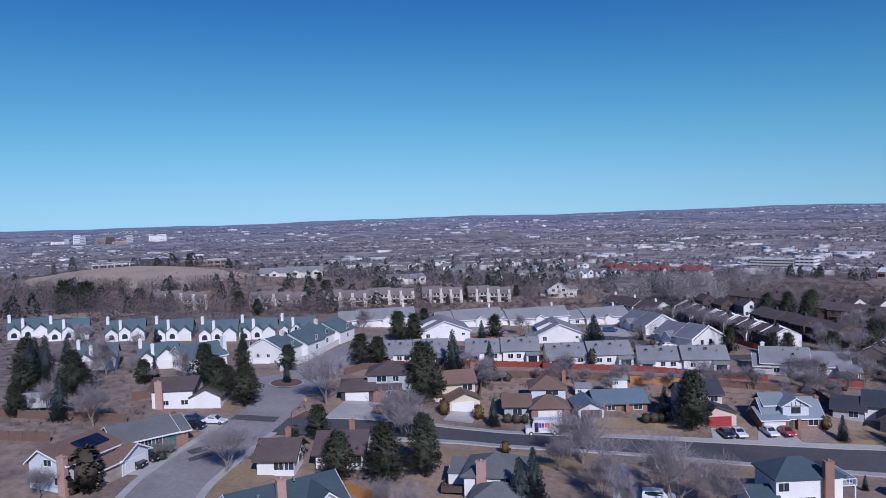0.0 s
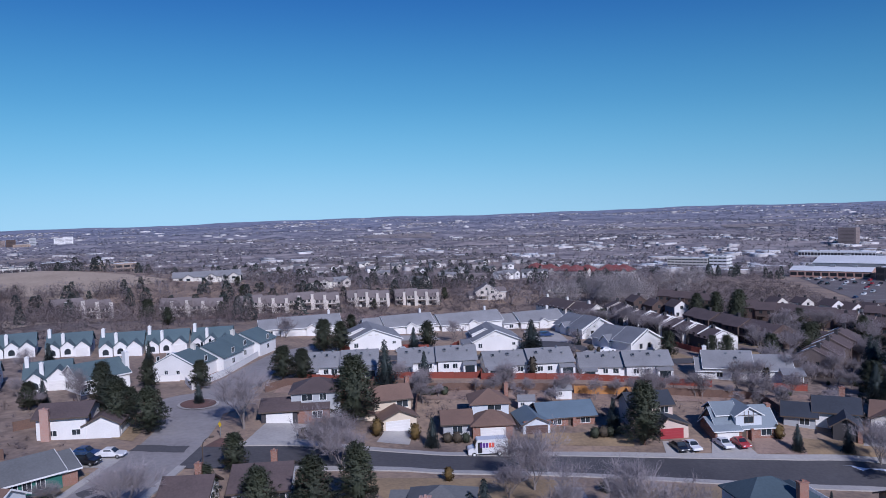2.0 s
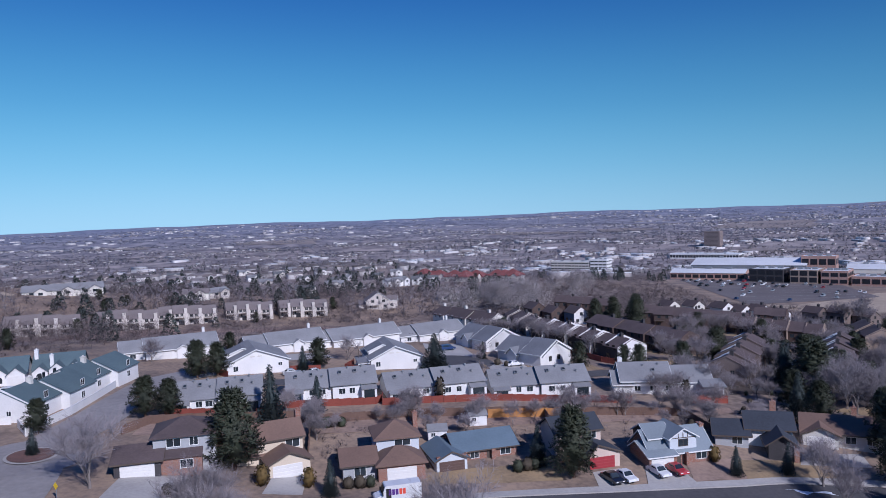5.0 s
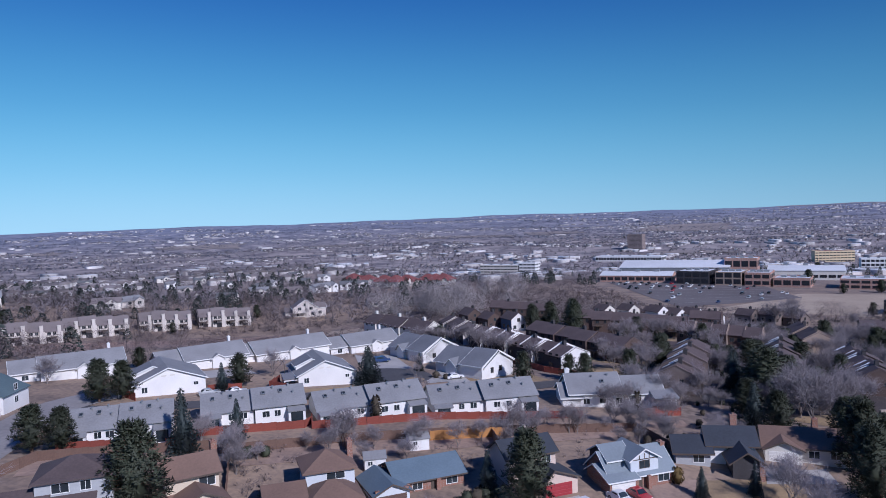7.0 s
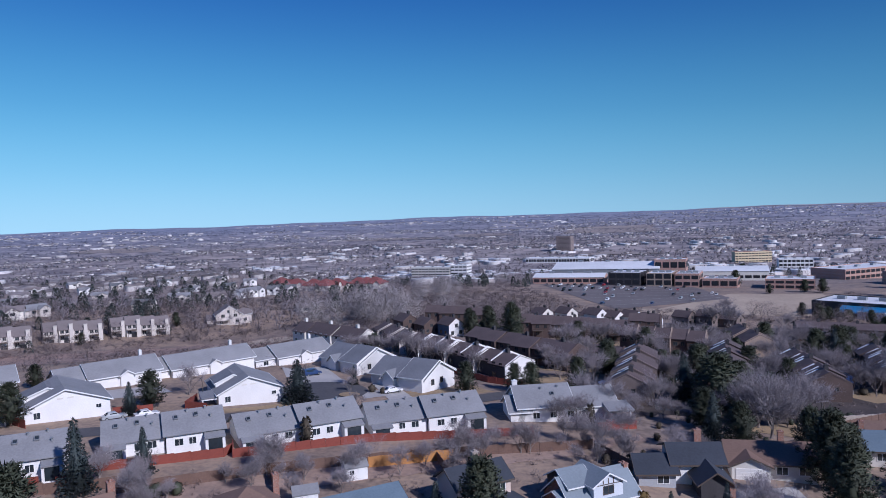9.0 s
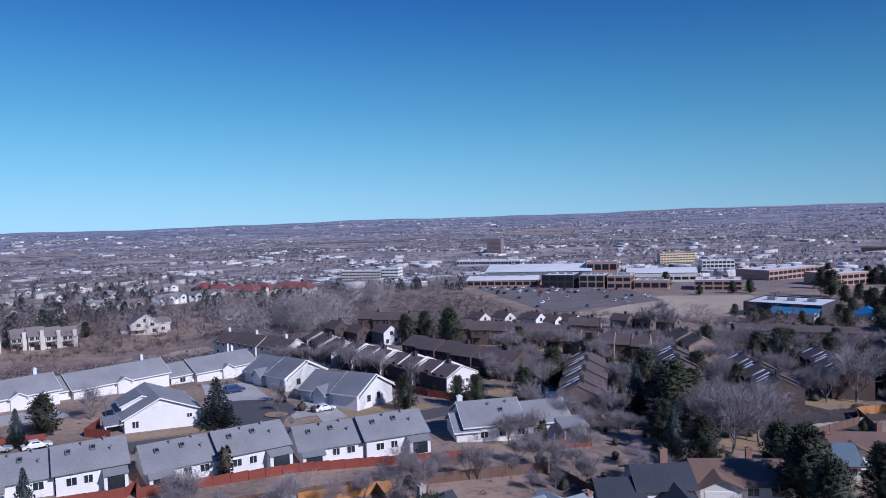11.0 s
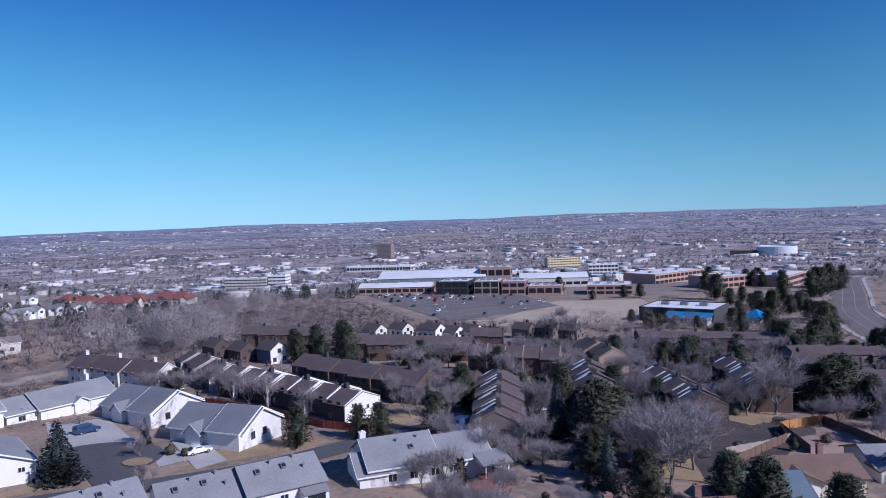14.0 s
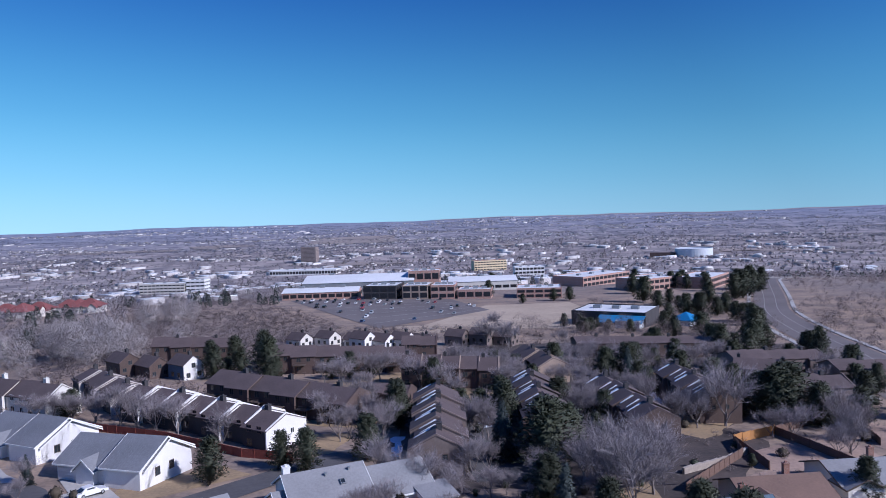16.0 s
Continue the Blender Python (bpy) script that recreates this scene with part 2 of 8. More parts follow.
M = {
    "white": mat("white_stucco", (0.76, 0.745, 0.735), (0.66, 0.645, 0.635), 0.9, 0.25, 4, 0.08, vary=0.03),
    "offwhite": mat("offwhite_siding", (0.66, 0.63, 0.58), (0.56, 0.53, 0.49), 0.85, 0.2, 4, 0.1, vary=0.06),
    "cream": mat("cream_siding", (0.66, 0.56, 0.44), (0.56, 0.47, 0.36), 0.85, 0.2, 4, 0.1),
    "pink": mat("peach_siding", (0.62, 0.49, 0.42), (0.54, 0.42, 0.36), 0.85, 0.2, 4, 0.1),
    "beige": mat("beige_siding", (0.60, 0.55, 0.51), (0.50, 0.455, 0.42), 0.9, 0.15, 3, 0.1, vary=0.12),
    "tan": mat("tan_stucco", (0.38, 0.29, 0.23), (0.28, 0.21, 0.17), 0.9, 0.3, 3, 0.12, vary=0.05),
    "taupe": mat("taupe_siding", (0.20, 0.155, 0.14), (0.14, 0.11, 0.10), 0.9, 0.3, 3, 0.12, vary=0.1),
    "r_mid": course_mat("weathered_grey_shingle", (0.15, 0.155, 0.16), (0.105, 0.108, 0.112), 0.4, "Z", 0.25, 0.9),
    "lot": mat("car_park_asphalt", (0.165, 0.14, 0.135), (0.115, 0.097, 0.095), 0.92, 0.03, 0.8, 0.1, where="World"),
    "greywall": mat("grey_siding", (0.42, 0.43, 0.45), (0.34, 0.35, 0.37), 0.85, 0.2, 4, 0.1),
    "bluewall": mat("pale_blue_siding", (0.60, 0.63, 0.67), (0.52, 0.55, 0.59), 0.85, 0.2, 4, 0.1),
    "navywall": mat("slate_blue_siding", (0.08, 0.12, 0.18), (0.06, 0.09, 0.14), 0.8, 0.2, 4, 0.1),
    "green": course_mat("green_siding", (0.03, 0.16, 0.13), (0.022, 0.12, 0.10), 0.2),
    "brown": course_mat("brown_siding", (0.105, 0.07, 0.06), (0.066, 0.045, 0.04), 0.25, "X", 0.3),
    "darkwall": mat("dark_siding", (0.06, 0.055, 0.06), (0.04, 0.037, 0.04), 0.85, 0.2, 3, 0.1),
    "brick": brick_mat("red_brick", (0.30, 0.13, 0.085), (0.22, 0.10, 0.07), (0.32, 0.28, 0.25)),
    "pinkbrick": brick_mat("salmon_brick", (0.43, 0.245, 0.195), (0.36, 0.20, 0.16), (0.42, 0.36, 0.33)),
    "r_taupe": course_mat("taupe_shingle", (0.205, 0.175, 0.17), (0.145, 0.122, 0.12), 0.4, "Z", 0.25, 0.9),
    "gully": mat("red_gully_soil", (0.36, 0.245, 0.19), (0.22, 0.15, 0.125), 0.95, 0.06, 0.7, 0.3, where="World"),
    "r_grey": course_mat("grey_shingle", (0.255, 0.255, 0.265), (0.18, 0.18, 0.188), 0.4, "Z", 0.25, 0.9),
    "r_ribbed": course_mat("grey_tile", (0.21, 0.215, 0.235), (0.14, 0.145, 0.16), 0.45, "X", 0.55, 0.9),
    "r_teal": course_mat("teal_grey_shingle", (0.10, 0.145, 0.16), (0.07, 0.105, 0.12), 0.4, "Z", 0.25, 0.9),
    "r_brown": course_mat("brown_shingle", (0.20, 0.125, 0.095), (0.14, 0.09, 0.07), 0.4, "Z", 0.25, 0.9),
    "r_dark": course_mat("dark_brown_shingle", (0.115, 0.085, 0.084), (0.07, 0.052, 0.052), 0.4, "Z", 0.25, 0.9),
    "r_blue": course_mat("blue_grey_shingle", (0.13, 0.18, 0.225), (0.095, 0.135, 0.17), 0.4, "Z", 0.25, 0.9),
    "r_pale": course_mat("pale_blue_grey_shingle", (0.22, 0.255, 0.285), (0.165, 0.195, 0.22), 0.4, "Z", 0.25, 0.9),
    "r_slate": course_mat("slate_teal_shingle", (0.06, 0.09, 0.112), (0.042, 0.065, 0.082), 0.4, "Z", 0.25, 0.9),
    "r_navy": course_mat("charcoal_shingle", (0.045, 0.052, 0.068), (0.03, 0.035, 0.046), 0.4, "Z", 0.25, 0.9),
    "r_red": course_mat("red_tile", (0.23, 0.075, 0.07), (0.16, 0.052, 0.05), 0.5, "Z", 0.3, 0.85),
    "trim": mat("white_trim", (0.78, 0.78, 0.77), (0.68, 0.68, 0.67), 0.6, 0.4, 5, 0.05),
    "darktrim": mat("brown_trim", (0.10, 0.075, 0.06), (0.075, 0.055, 0.045), 0.7, 0.4, 5, 0.05),
    "glass": glass_mat("window_glass", (0.035, 0.045, 0.055)),
    "officeglass": mat("tinted_office_glass", (0.022, 0.022, 0.028), (0.014, 0.014, 0.018), 0.4, 0.2, 1.0, 0.0),
    "solar": glass_mat("solar_cell", (0.012, 0.016, 0.035)),
    "garage": mat("white_garage_door", (0.74, 0.72, 0.70), (0.66, 0.64, 0.62), 0.6, 0.4, 4, 0.05, vary=0.05),
    "redgarage": mat("red_garage_door", (0.36, 0.035, 0.045), (0.28, 0.028, 0.035), 0.6, 0.4, 4, 0.05),
    "browngarage": mat("brown_garage_door", (0.12, 0.07, 0.06), (0.09, 0.055, 0.045), 0.6, 0.4, 4, 0.05),
    "asphalt": mat("asphalt", (0.092, 0.088, 0.093), (0.056, 0.054, 0.06), 0.92, 0.06, 1.5, 0.1, where="World"),
    "oldasphalt": mat("worn_asphalt", (0.29, 0.27, 0.265), (0.20, 0.185, 0.185), 0.92, 0.09, 1.2, 0.1, where="World"),
    "concrete": mat("concrete", (0.42, 0.40, 0.38), (0.31, 0.295, 0.285), 0.9, 0.15, 2, 0.1, where="World"),
    "lawn": mat("dry_lawn", (0.33, 0.235, 0.135), (0.20, 0.145, 0.09), 0.95, 0.13, 1.8, 0.3, where="World"),
    "dirt": mat("bare_yard", (0.36, 0.255, 0.20), (0.20, 0.14, 0.113), 0.95, 0.12, 1.2, 0.3, where="World"),
    "mulch": mat("bark_mulch", (0.16, 0.085, 0.07), (0.10, 0.06, 0.05), 0.95, 0.4, 2.5, 0.4, where="World"),
    # fallen leaves and mulch, their colour darkened for tree and house shade
    "shaded_leaves": mat("shaded_leaf_floor", (0.075, 0.057, 0.051), (0.034, 0.027, 0.026), 0.95, 0.16, 1.4, 0.4, where="World"),
    "field": mat("dry_field", (0.45, 0.355, 0.265), (0.32, 0.25, 0.185), 0.95, 0.03, 0.5, 0.3, where="World"),
    "farfield": mat("far_dry_grass", (0.30, 0.25, 0.225), (0.215, 0.185, 0.18), 0.95, 0.01, 0.1, 0.0, where="World"),
    "snow": mat("old_snow", (0.78, 0.82, 0.88), (0.62, 0.68, 0.76), 0.7, 0.5, 3, 0.2),
    "redfence": course_mat("red_stained_fence", (0.28, 0.068, 0.045), (0.18, 0.045, 0.033), 0.15, "X", 0.5, 0.85),
    "woodfence": course_mat("weathered_fence", (0.19, 0.115, 0.085), (0.12, 0.075, 0.06), 0.15, "X", 0.5, 0.9),
    "newfence": course_mat("cedar_fence", (0.48, 0.23, 0.075), (0.38, 0.18, 0.06), 0.15, "X", 0.4, 0.85),
    "bark": mat("grey_bark", (0.27, 0.235, 0.22), (0.16, 0.135, 0.125), 0.95, 0.8, 5, 0.3, vary=0.15),
    "pinebark": mat("pine_bark", (0.14, 0.085, 0.06), (0.08, 0.05, 0.04), 0.95, 0.8, 5, 0.3),
    "twig": mat("bare_twigs", (0.31, 0.274, 0.287), (0.185, 0.163, 0.172), 0.95, 0.4, 3, 0.0, vary=0.2),
    "paletwig": mat("pale_twigs", (0.44, 0.40, 0.40), (0.31, 0.28, 0.28), 0.95, 0.4, 3, 0.0, vary=0.15),
    "pine": mat("pine_needles", (0.058, 0.068, 0.038), (0.022, 0.028, 0.018), 0.75, 0.7, 2.5, 0.0, vary=0.22),
    "spruce": mat("spruce_needles", (0.062, 0.082, 0.082), (0.026, 0.038, 0.04), 0.75, 0.7, 2.5, 0.0, vary=0.2),
    "goldshrub": mat("yellowing_shrub", (0.155, 0.095, 0.025), (0.085, 0.06, 0.02), 0.8, 0.8, 3, 0.0, vary=0.15),
    "shrub": mat("dark_shrub", (0.075, 0.06, 0.04), (0.045, 0.035, 0.025), 0.85, 0.8, 3, 0.0, vary=0.25),
    "scrub": mat("scrub", (0.245, 0.20, 0.195), (0.125, 0.10, 0.1), 0.95, 0.03, 0.25, 0.0, island=0.05, where="World"),
    "redscrub": mat("russet_scrub", (0.26, 0.19, 0.175), (0.14, 0.10, 0.096), 0.95, 0.03, 0.25, 0.0, island=0.05, where="World"),
    # leafless twigs, with violet distance haze mixed into the base colour
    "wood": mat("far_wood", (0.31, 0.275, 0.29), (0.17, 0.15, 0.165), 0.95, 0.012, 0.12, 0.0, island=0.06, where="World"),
    "farpine": mat("far_pine", (0.060, 0.075, 0.066), (0.034, 0.045, 0.042), 0.85, 0.02, 0.2, 0.0, island=0.2, where="World"),
    "farwall": mat("far_house_wall", (0.62, 0.60, 0.60), (0.36, 0.33, 0.33), 0.9, 0.02, 0.3, 0.0, island=0.3, where="World"),
    "farroof": mat("far_house_roof", (0.20, 0.18, 0.18), (0.115, 0.095, 0.09), 0.9, 0.02, 0.3, 0.0, island=0.4, where="World"),
    "flatroof": mat("white_membrane_roof", (0.70, 0.71, 0.72), (0.55, 0.56, 0.57), 0.7, 0.03, 0.6, 0.05),
    "blueroof": mat("blue_metal_roof", (0.03, 0.24, 0.48), (0.025, 0.19, 0.40), 0.45, 0.1, 1, 0.05, metal=0.2),
    "metalgrey": mat("grey_metal", (0.35, 0.36, 0.37), (0.27, 0.28, 0.29), 0.5, 0.3, 3, 0.05, metal=0.5),
    # far trees whose blue is distance haze put into the colour
    "mesawood": mat("haze_blue_mesa", (0.165, 0.175, 0.225), (0.105, 0.115, 0.155), 0.95, 0.004, 0.05, 0.0, island=0.2, where="World"),
    "plains": mat("dry_plains", (0.33, 0.30, 0.30), (0.24, 0.225, 0.235), 0.95, 0.006, 0.05, 0.0, where="World"),
    # foothill ground with the blue of distance haze as its colour
    "mountain": mat("haze_blue_mountain", (0.16, 0.205, 0.30), (0.125, 0.165, 0.25), 0.95, 0.004, 0.03, 0.0, where="World"),
    "tower": mat("brown_concrete", (0.27, 0.215, 0.20), (0.22, 0.175, 0.165), 0.9, 0.05, 0.6, 0.05),
    "yellowwall": mat("yellow_stucco", (0.72, 0.58, 0.38), (0.64, 0.51, 0.33), 0.9, 0.05, 0.6, 0.05),
    "rubber": mat("tyre_rubber", (0.025, 0.025, 0.025), (0.018, 0.018, 0.018), 0.9, 1, 6, 0.1),
    "purple": mat("purple_paint", (0.10, 0.035, 0.22), (0.09, 0.03, 0.20), 0.5, 0.5, 3, 0.0),
    "orange": mat("orange_paint", (0.75, 0.09, 0.05), (0.68, 0.08, 0.045), 0.5, 0.5, 3, 0.0),
    "yellow": mat("yellow_sign", (0.85, 0.58, 0.02), (0.75, 0.5, 0.02), 0.5, 0.5, 3, 0.0),
    "blue": mat("blue_tarp", (0.03, 0.13, 0.42), (0.025, 0.10, 0.34), 0.5, 0.8, 4, 0.2),
    "stone": mat("retaining_stone", (0.40, 0.34, 0.29), (0.27, 0.23, 0.20), 0.95, 0.5, 2, 0.5),
}


def paint(name, c):
    m = mat(name, c, tuple(v * 0.85 for v in c), 0.3, 0.5, 3, 0.0)
    m.node_tree.nodes["Principled BSDF"].inputs["Coat Weight"].default_value = 0.5
    return m


CAR = {"white": paint("white_car_paint", (0.75, 0.75, 0.76)), "black": paint("black_car_paint", (0.015, 0.015, 0.018)), "red": paint("red_car_paint", (0.42, 0.03, 0.04)),
       "blue": paint("blue_car_paint", (0.018, 0.045, 0.13)), "silver": paint("silver_car_paint", (0.36, 0.38, 0.40))}


# ---- the lie of the land ----
def ease(a, b, t):
    t = np.clip((t - a) / (b - a), 0, 1)
    return t * t * (3 - 2 * t)


def ground(px, py):
    """Height of the land: a hillside that falls to the right and away, a hill to the left, a wide valley and the far mesas."""
    px, py = np.asarray(px, float), np.asarray(py, float)
    x, y = px / 1.25, py / 1.25
    u, v = np.clip(x, -300, 420) / 100, (np.clip(y, -80, 560) - 150) / 100
    near = 1.234 - 6.098 * u - 1.138 * v - 0.46 * u * u + 1.061 * u * v - 2.325 * v * v + 0.2229 * u**3 + 0.4504 * v**3 - 0.045 * u * v * v
    near = near - 2.3 * np.exp(-(((y - 114 - 0.05 * x) / 15) ** 2)) * ease(-62, -40, x) * (1 - ease(60, 120, x))
    # the creek's gully across the left half
    off = ((px + 190) * -0.466 + (py - 330) * 0.885) / 62
    near = near - 6.8 * np.exp(-(off**2)) * ease(-330, -230, px) * (1 - ease(-105, -20, px))
    d = np.hypot(x, y)
    far = np.interp(d, [0, 400, 520, 600, 700, 850, 1000, 1200, 1600, 2000, 2400, 2800, 3200, 3600, 3890], [-12, -14, -17.5, -20, -26, -39, -51, -58, -64, -61, -54.5, -42, -22.5, -3, 10])
    # to the left a broad shelf carries the suburb before the land drops to the valley
    b = np.arctan2(x, y)
    shelf = np.interp(d, [0, 400, 520, 640, 800, 960, 1200, 1600, 2000, 2400, 2800, 3200, 3600, 3890], [-12, -14, -16, -17.5, -20, -27, -46, -62, -61, -54.5, -42, -22.5, -3, 10])
    far = far + (shelf - far) * (1 - ease(-0.24, -0.09, b))
    # low swells and dales on the long rise to the far mesas
    far = far + ease(1100, 1700, d) * (1 - ease(3300, 3700, d)) * (2.6 * np.sin(d / 75 + 4 * b + 2 * np.sin(9 * b)) + 1.6 * np.sin(d / 31 + 17 * b) * np.sin(23 * b + 1)) + 3.2 * ease(3300, 3800, d) * (np.sin(13 * b + 1) + 0.6 * np.sin(31 * b) + 0.35 * np.sin(83 * b))
    s = ease(430, 640, d)
    hill = 14 * np.exp(-(((x + 330) / 110) ** 2 + ((y - 330) / 70) ** 2))
    return 1.25 * (near * (1 - s) + far * s + hill)


def gz(x, y):
    return float(ground(x, y))


# ---- mesh helpers ----
def mesh_of(name, verts, faces, material):
    me = bpy.data.meshes.new(name)
    me.from_pydata([tuple(v) for v in verts], [], faces)
    me.materials.append(material)
    me.update()
    return me


def big_mesh(name, verts, tris, material):
    me = bpy.data.meshes.new(name)
    verts, tris = np.asarray(verts, np.float32), np.asarray(tris, np.int32)
    me.vertices.add(len(verts))
    me.vertices.foreach_set("co", verts.ravel())
    k = tris.shape[1]
    me.loops.add(tris.size)
    me.loops.foreach_set("vertex_index", tris.ravel())
    me.polygons.add(len(tris))
    me.polygons.foreach_set("loop_start", np.arange(0, tris.size, k, dtype=np.int32))
    me.materials.append(material)
    me.update(calc_edges=True)
    me.validate()
    return me


def crown_mesh(name, verts, material, middle=0.45, soft=0.75):
    """Loose sprays of a crown, wound outwards and shaded as one soft mass."""
    v = np.asarray(verts, np.float32).reshape(-1, 3, 3)
    out = v * [1, 1, 0.7] - [0, 0, middle * 0.7]
    out = out / (np.linalg.norm(out, axis=2, keepdims=True) + 1e-6)
    flat = np.cross(v[:, 1] - v[:, 0], v[:, 2] - v[:, 0])
    back = (flat * out.mean(axis=1)).sum(axis=1) < 0
    v[back] = v[back][:, ::-1]
    out[back] = out[back][:, ::-1]
    flat[back] *= -1
    flat = flat / (np.linalg.norm(flat, axis=1, keepdims=True) + 1e-9)
    n = out * soft + flat[:, None] * (1 - soft)
    n = n / (np.linalg.norm(n, axis=2, keepdims=True) + 1e-6)
    me = big_mesh(name, v.reshape(-1, 3), np.arange(v.size // 3).reshape(-1, 3), material)
    me.polygons.foreach_set("use_smooth", np.ones(len(me.polygons), bool))
    if len(me.vertices) == v.size // 3:
        me.normals_split_custom_set_from_vertices(n.reshape(-1, 3).tolist())
    return me


def part(name, me, parent, m=None, label=""):
    ob = new(name, me)
    ob.parent = parent
    if m is not None:
        ob.matrix_basis = m
    return tagged(ob, label) if label else ob


def thing(name, x, y, rot=0.0, label="", category="", group="", z=None, kind=""):
    ob = new(name)
    ob.empty_display_size = 0.3
    ob.matrix_basis = pose(x, y, gz(x, y) if z is None else z, 0, 0, rot)
    return tagged(ob, label, category, group, kind)


def box(x0, x1, y0, y1, z0, z1):
    v = [(x0, y0, z0), (x1, y0, z0), (x1, y1, z0), (x0, y1, z0), (x0, y0, z1), (x1, y0, z1), (x1, y1, z1), (x0, y1, z1)]
    f = [(0, 3, 2, 1), (4, 5, 6, 7), (0, 1, 5, 4), (1, 2, 6, 5), (2, 3, 7, 6), (3, 0, 4, 7)]
    return v, f


def join(*pieces):
    v, f = [], []
    for pv, pf in pieces:
        n = len(v)
        v += list(pv)
        f += [tuple(i + n for i in q) for q in pf]
    return v, f


def solid(profile, a, b, along="x"):
    """A profile of (across, z) points pulled from a to b along an axis."""
    n = len(profile)
    v = [((s, p[0], p[1]) if along == "x" else (p[0], s, p[1])) for s in (a, b) for p in profile]
    f = [tuple(range(n)), tuple(range(2 * n - 1, n - 1, -1))] + [(i, i + n, (i + 1) % n + n, (i + 1) % n) for i in range(n)]
    return v, f


CACHE = {}


def shared(key, make):
    if key not in CACHE:
        CACHE[key] = make()
    return CACHE[key]


# ---- parts of houses ----
def window_on(parent, m, w, h, trim="trim", name="window"):
    fr = shared(("wf", w, h, trim), lambda: mesh_of("window_frame", *join(
        box(-w / 2 - 0.09, w / 2 + 0.09, -0.07, 0, -h / 2 - 0.1, -h / 2), box(-w / 2 - 0.09, w / 2 + 0.09, -0.06, 0, h / 2, h / 2 + 0.09),
        box(-w / 2 - 0.09, -w / 2, -0.06, 0, -h / 2, h / 2), box(w / 2, w / 2 + 0.09, -0.06, 0, -h / 2, h / 2),
        box(-0.03, 0.03, -0.05, 0, -h / 2, h / 2)), M[trim]))
    pa = shared(("wp", w, h), lambda: mesh_of("pane", *box(-w / 2, w / 2, -0.03, 0, -h / 2, h / 2), M["glass"]))
    win = part(name, fr, parent, m)
    part("pane", pa, win)
    return win


def garage_on(parent, m, w, h=2.15, material="garage"):
    def make():
        rows = 4
        side = [(0, 0)]
        for i in range(rows):
            a, b = h * i / rows, h * (i + 1) / rows
            side += [(-0.03, a), (-0.06, a + 0.04), (-0.06, b - 0.04), (-0.03, b)]
        return mesh_of("garage_door", *solid([p for k, p in enumerate(side) if k < 2 or p != side[k - 1]] + [(0, h)], -w / 2, w / 2, "x"), M[material])
    return part("garage_door", shared(("gd", w, h, material), make), parent, m)


def door_on(parent, m, material="darktrim", w=0.95, h=2.05):
    me = shared(("dr", material, w, h), lambda: mesh_of("door", *join(box(-w / 2, w / 2, -0.05, 0, 0, h), box(-w / 2 + 0.15, w / 2 - 0.15, -0.07, -0.05, 0.2, 0.9), box(-w / 2 + 0.15, w / 2 - 0.15, -0.07, -0.05, 1.1, 1.85)), M[material]))
    return part("door", me, parent, m)


def chimney_on(parent, x, y, z0, z1, w=0.9, d=0.7, material="brick"):
    v, f = join(box(-w / 2, w / 2, -d / 2, d / 2, z0, z1), box(-w / 2 - 0.07, w / 2 + 0.07, -d / 2 - 0.07, d / 2 + 0.07, z1, z1 + 0.14), box(-0.16, 0.16, -0.16, 0.16, z1 + 0.14, z1 + 0.4))
    return part("chimney", mesh_of("chimney", v, f, M[material]), parent, pose(x, y, 0))


def block(parent, cx, cy, w, d, h, kind="gx", rise=2.0, over=0.45, wall="white", roof="r_grey", trim="trim", z0=-1.2, shift=0.0, base=0.0, fascia=True):
    """One mass of a house: walls to height h and its roof. kind: gx / gy ridge along x / y, hip, shed (falls to the front), flat. shift moves the ridge."""
    hw, hd = w / 2, d / 2
    th = 0.16
    at = pose(cx, cy, base)
    if kind == "gx":
        ridge = shift
        prof = [(-hd, z0), (hd, z0), (hd, h), (ridge, h + rise), (-hd, h)]
        part("wall", mesh_of("wall", *solid(prof, -hw, hw, "x"), M[wall]), parent, at)
        sf, sb = rise / (hd + ridge), rise / (hd - ridge)
        prof = [(-hd - over, h - sf * over), (ridge, h + rise), (hd + over, h - sb * over), (hd + over, h - sb * over + th), (ridge, h + rise + th), (-hd - over, h - sf * over + th)]
        part("roof", mesh_of("roof", *solid(prof, -hw - over, hw + over, "x"), M[roof]), parent, at)
        if fascia:
            rim = [(a, z - 0.06) for a, z in prof[:3]] + [(a, z + 0.03) for a, z in prof[3:]]
            part("trim", mesh_of("trim", *join(solid(rim, -hw - over - 0.06, -hw - over, "x"), solid(rim, hw + over, hw + over + 0.06, "x"),
                 box(-hw - over, hw + over, -hd - over - 0.07, -hd - over, h - sf * over - 0.08, h - sf * over + th)), M[trim]), parent, at)
    elif kind == "gy":
        ridge = shift
        prof = [(-hw, z0), (hw, z0), (hw, h), (ridge, h + rise), (-hw, h)]
        part("wall", mesh_of("wall", *solid(prof, -hd, hd, "y"), M[wall]), parent, at)
        sl, sr = rise / (hw + ridge), rise / (hw - ridge)
        prof = [(-hw - over, h - sl * over), (ridge, h + rise), (hw + over, h - sr * over), (hw + over, h - sr * over + th), (ridge, h + rise + th), (-hw - over, h - sl * over + th)]
        part("roof", mesh_of("roof", *solid(prof, -hd - over, hd + over, "y"), M[roof]), parent, at)
        if fascia:
            rim = [(a, z - 0.06) for a, z in prof[:3]] + [(a, z + 0.03) for a, z in prof[3:]]
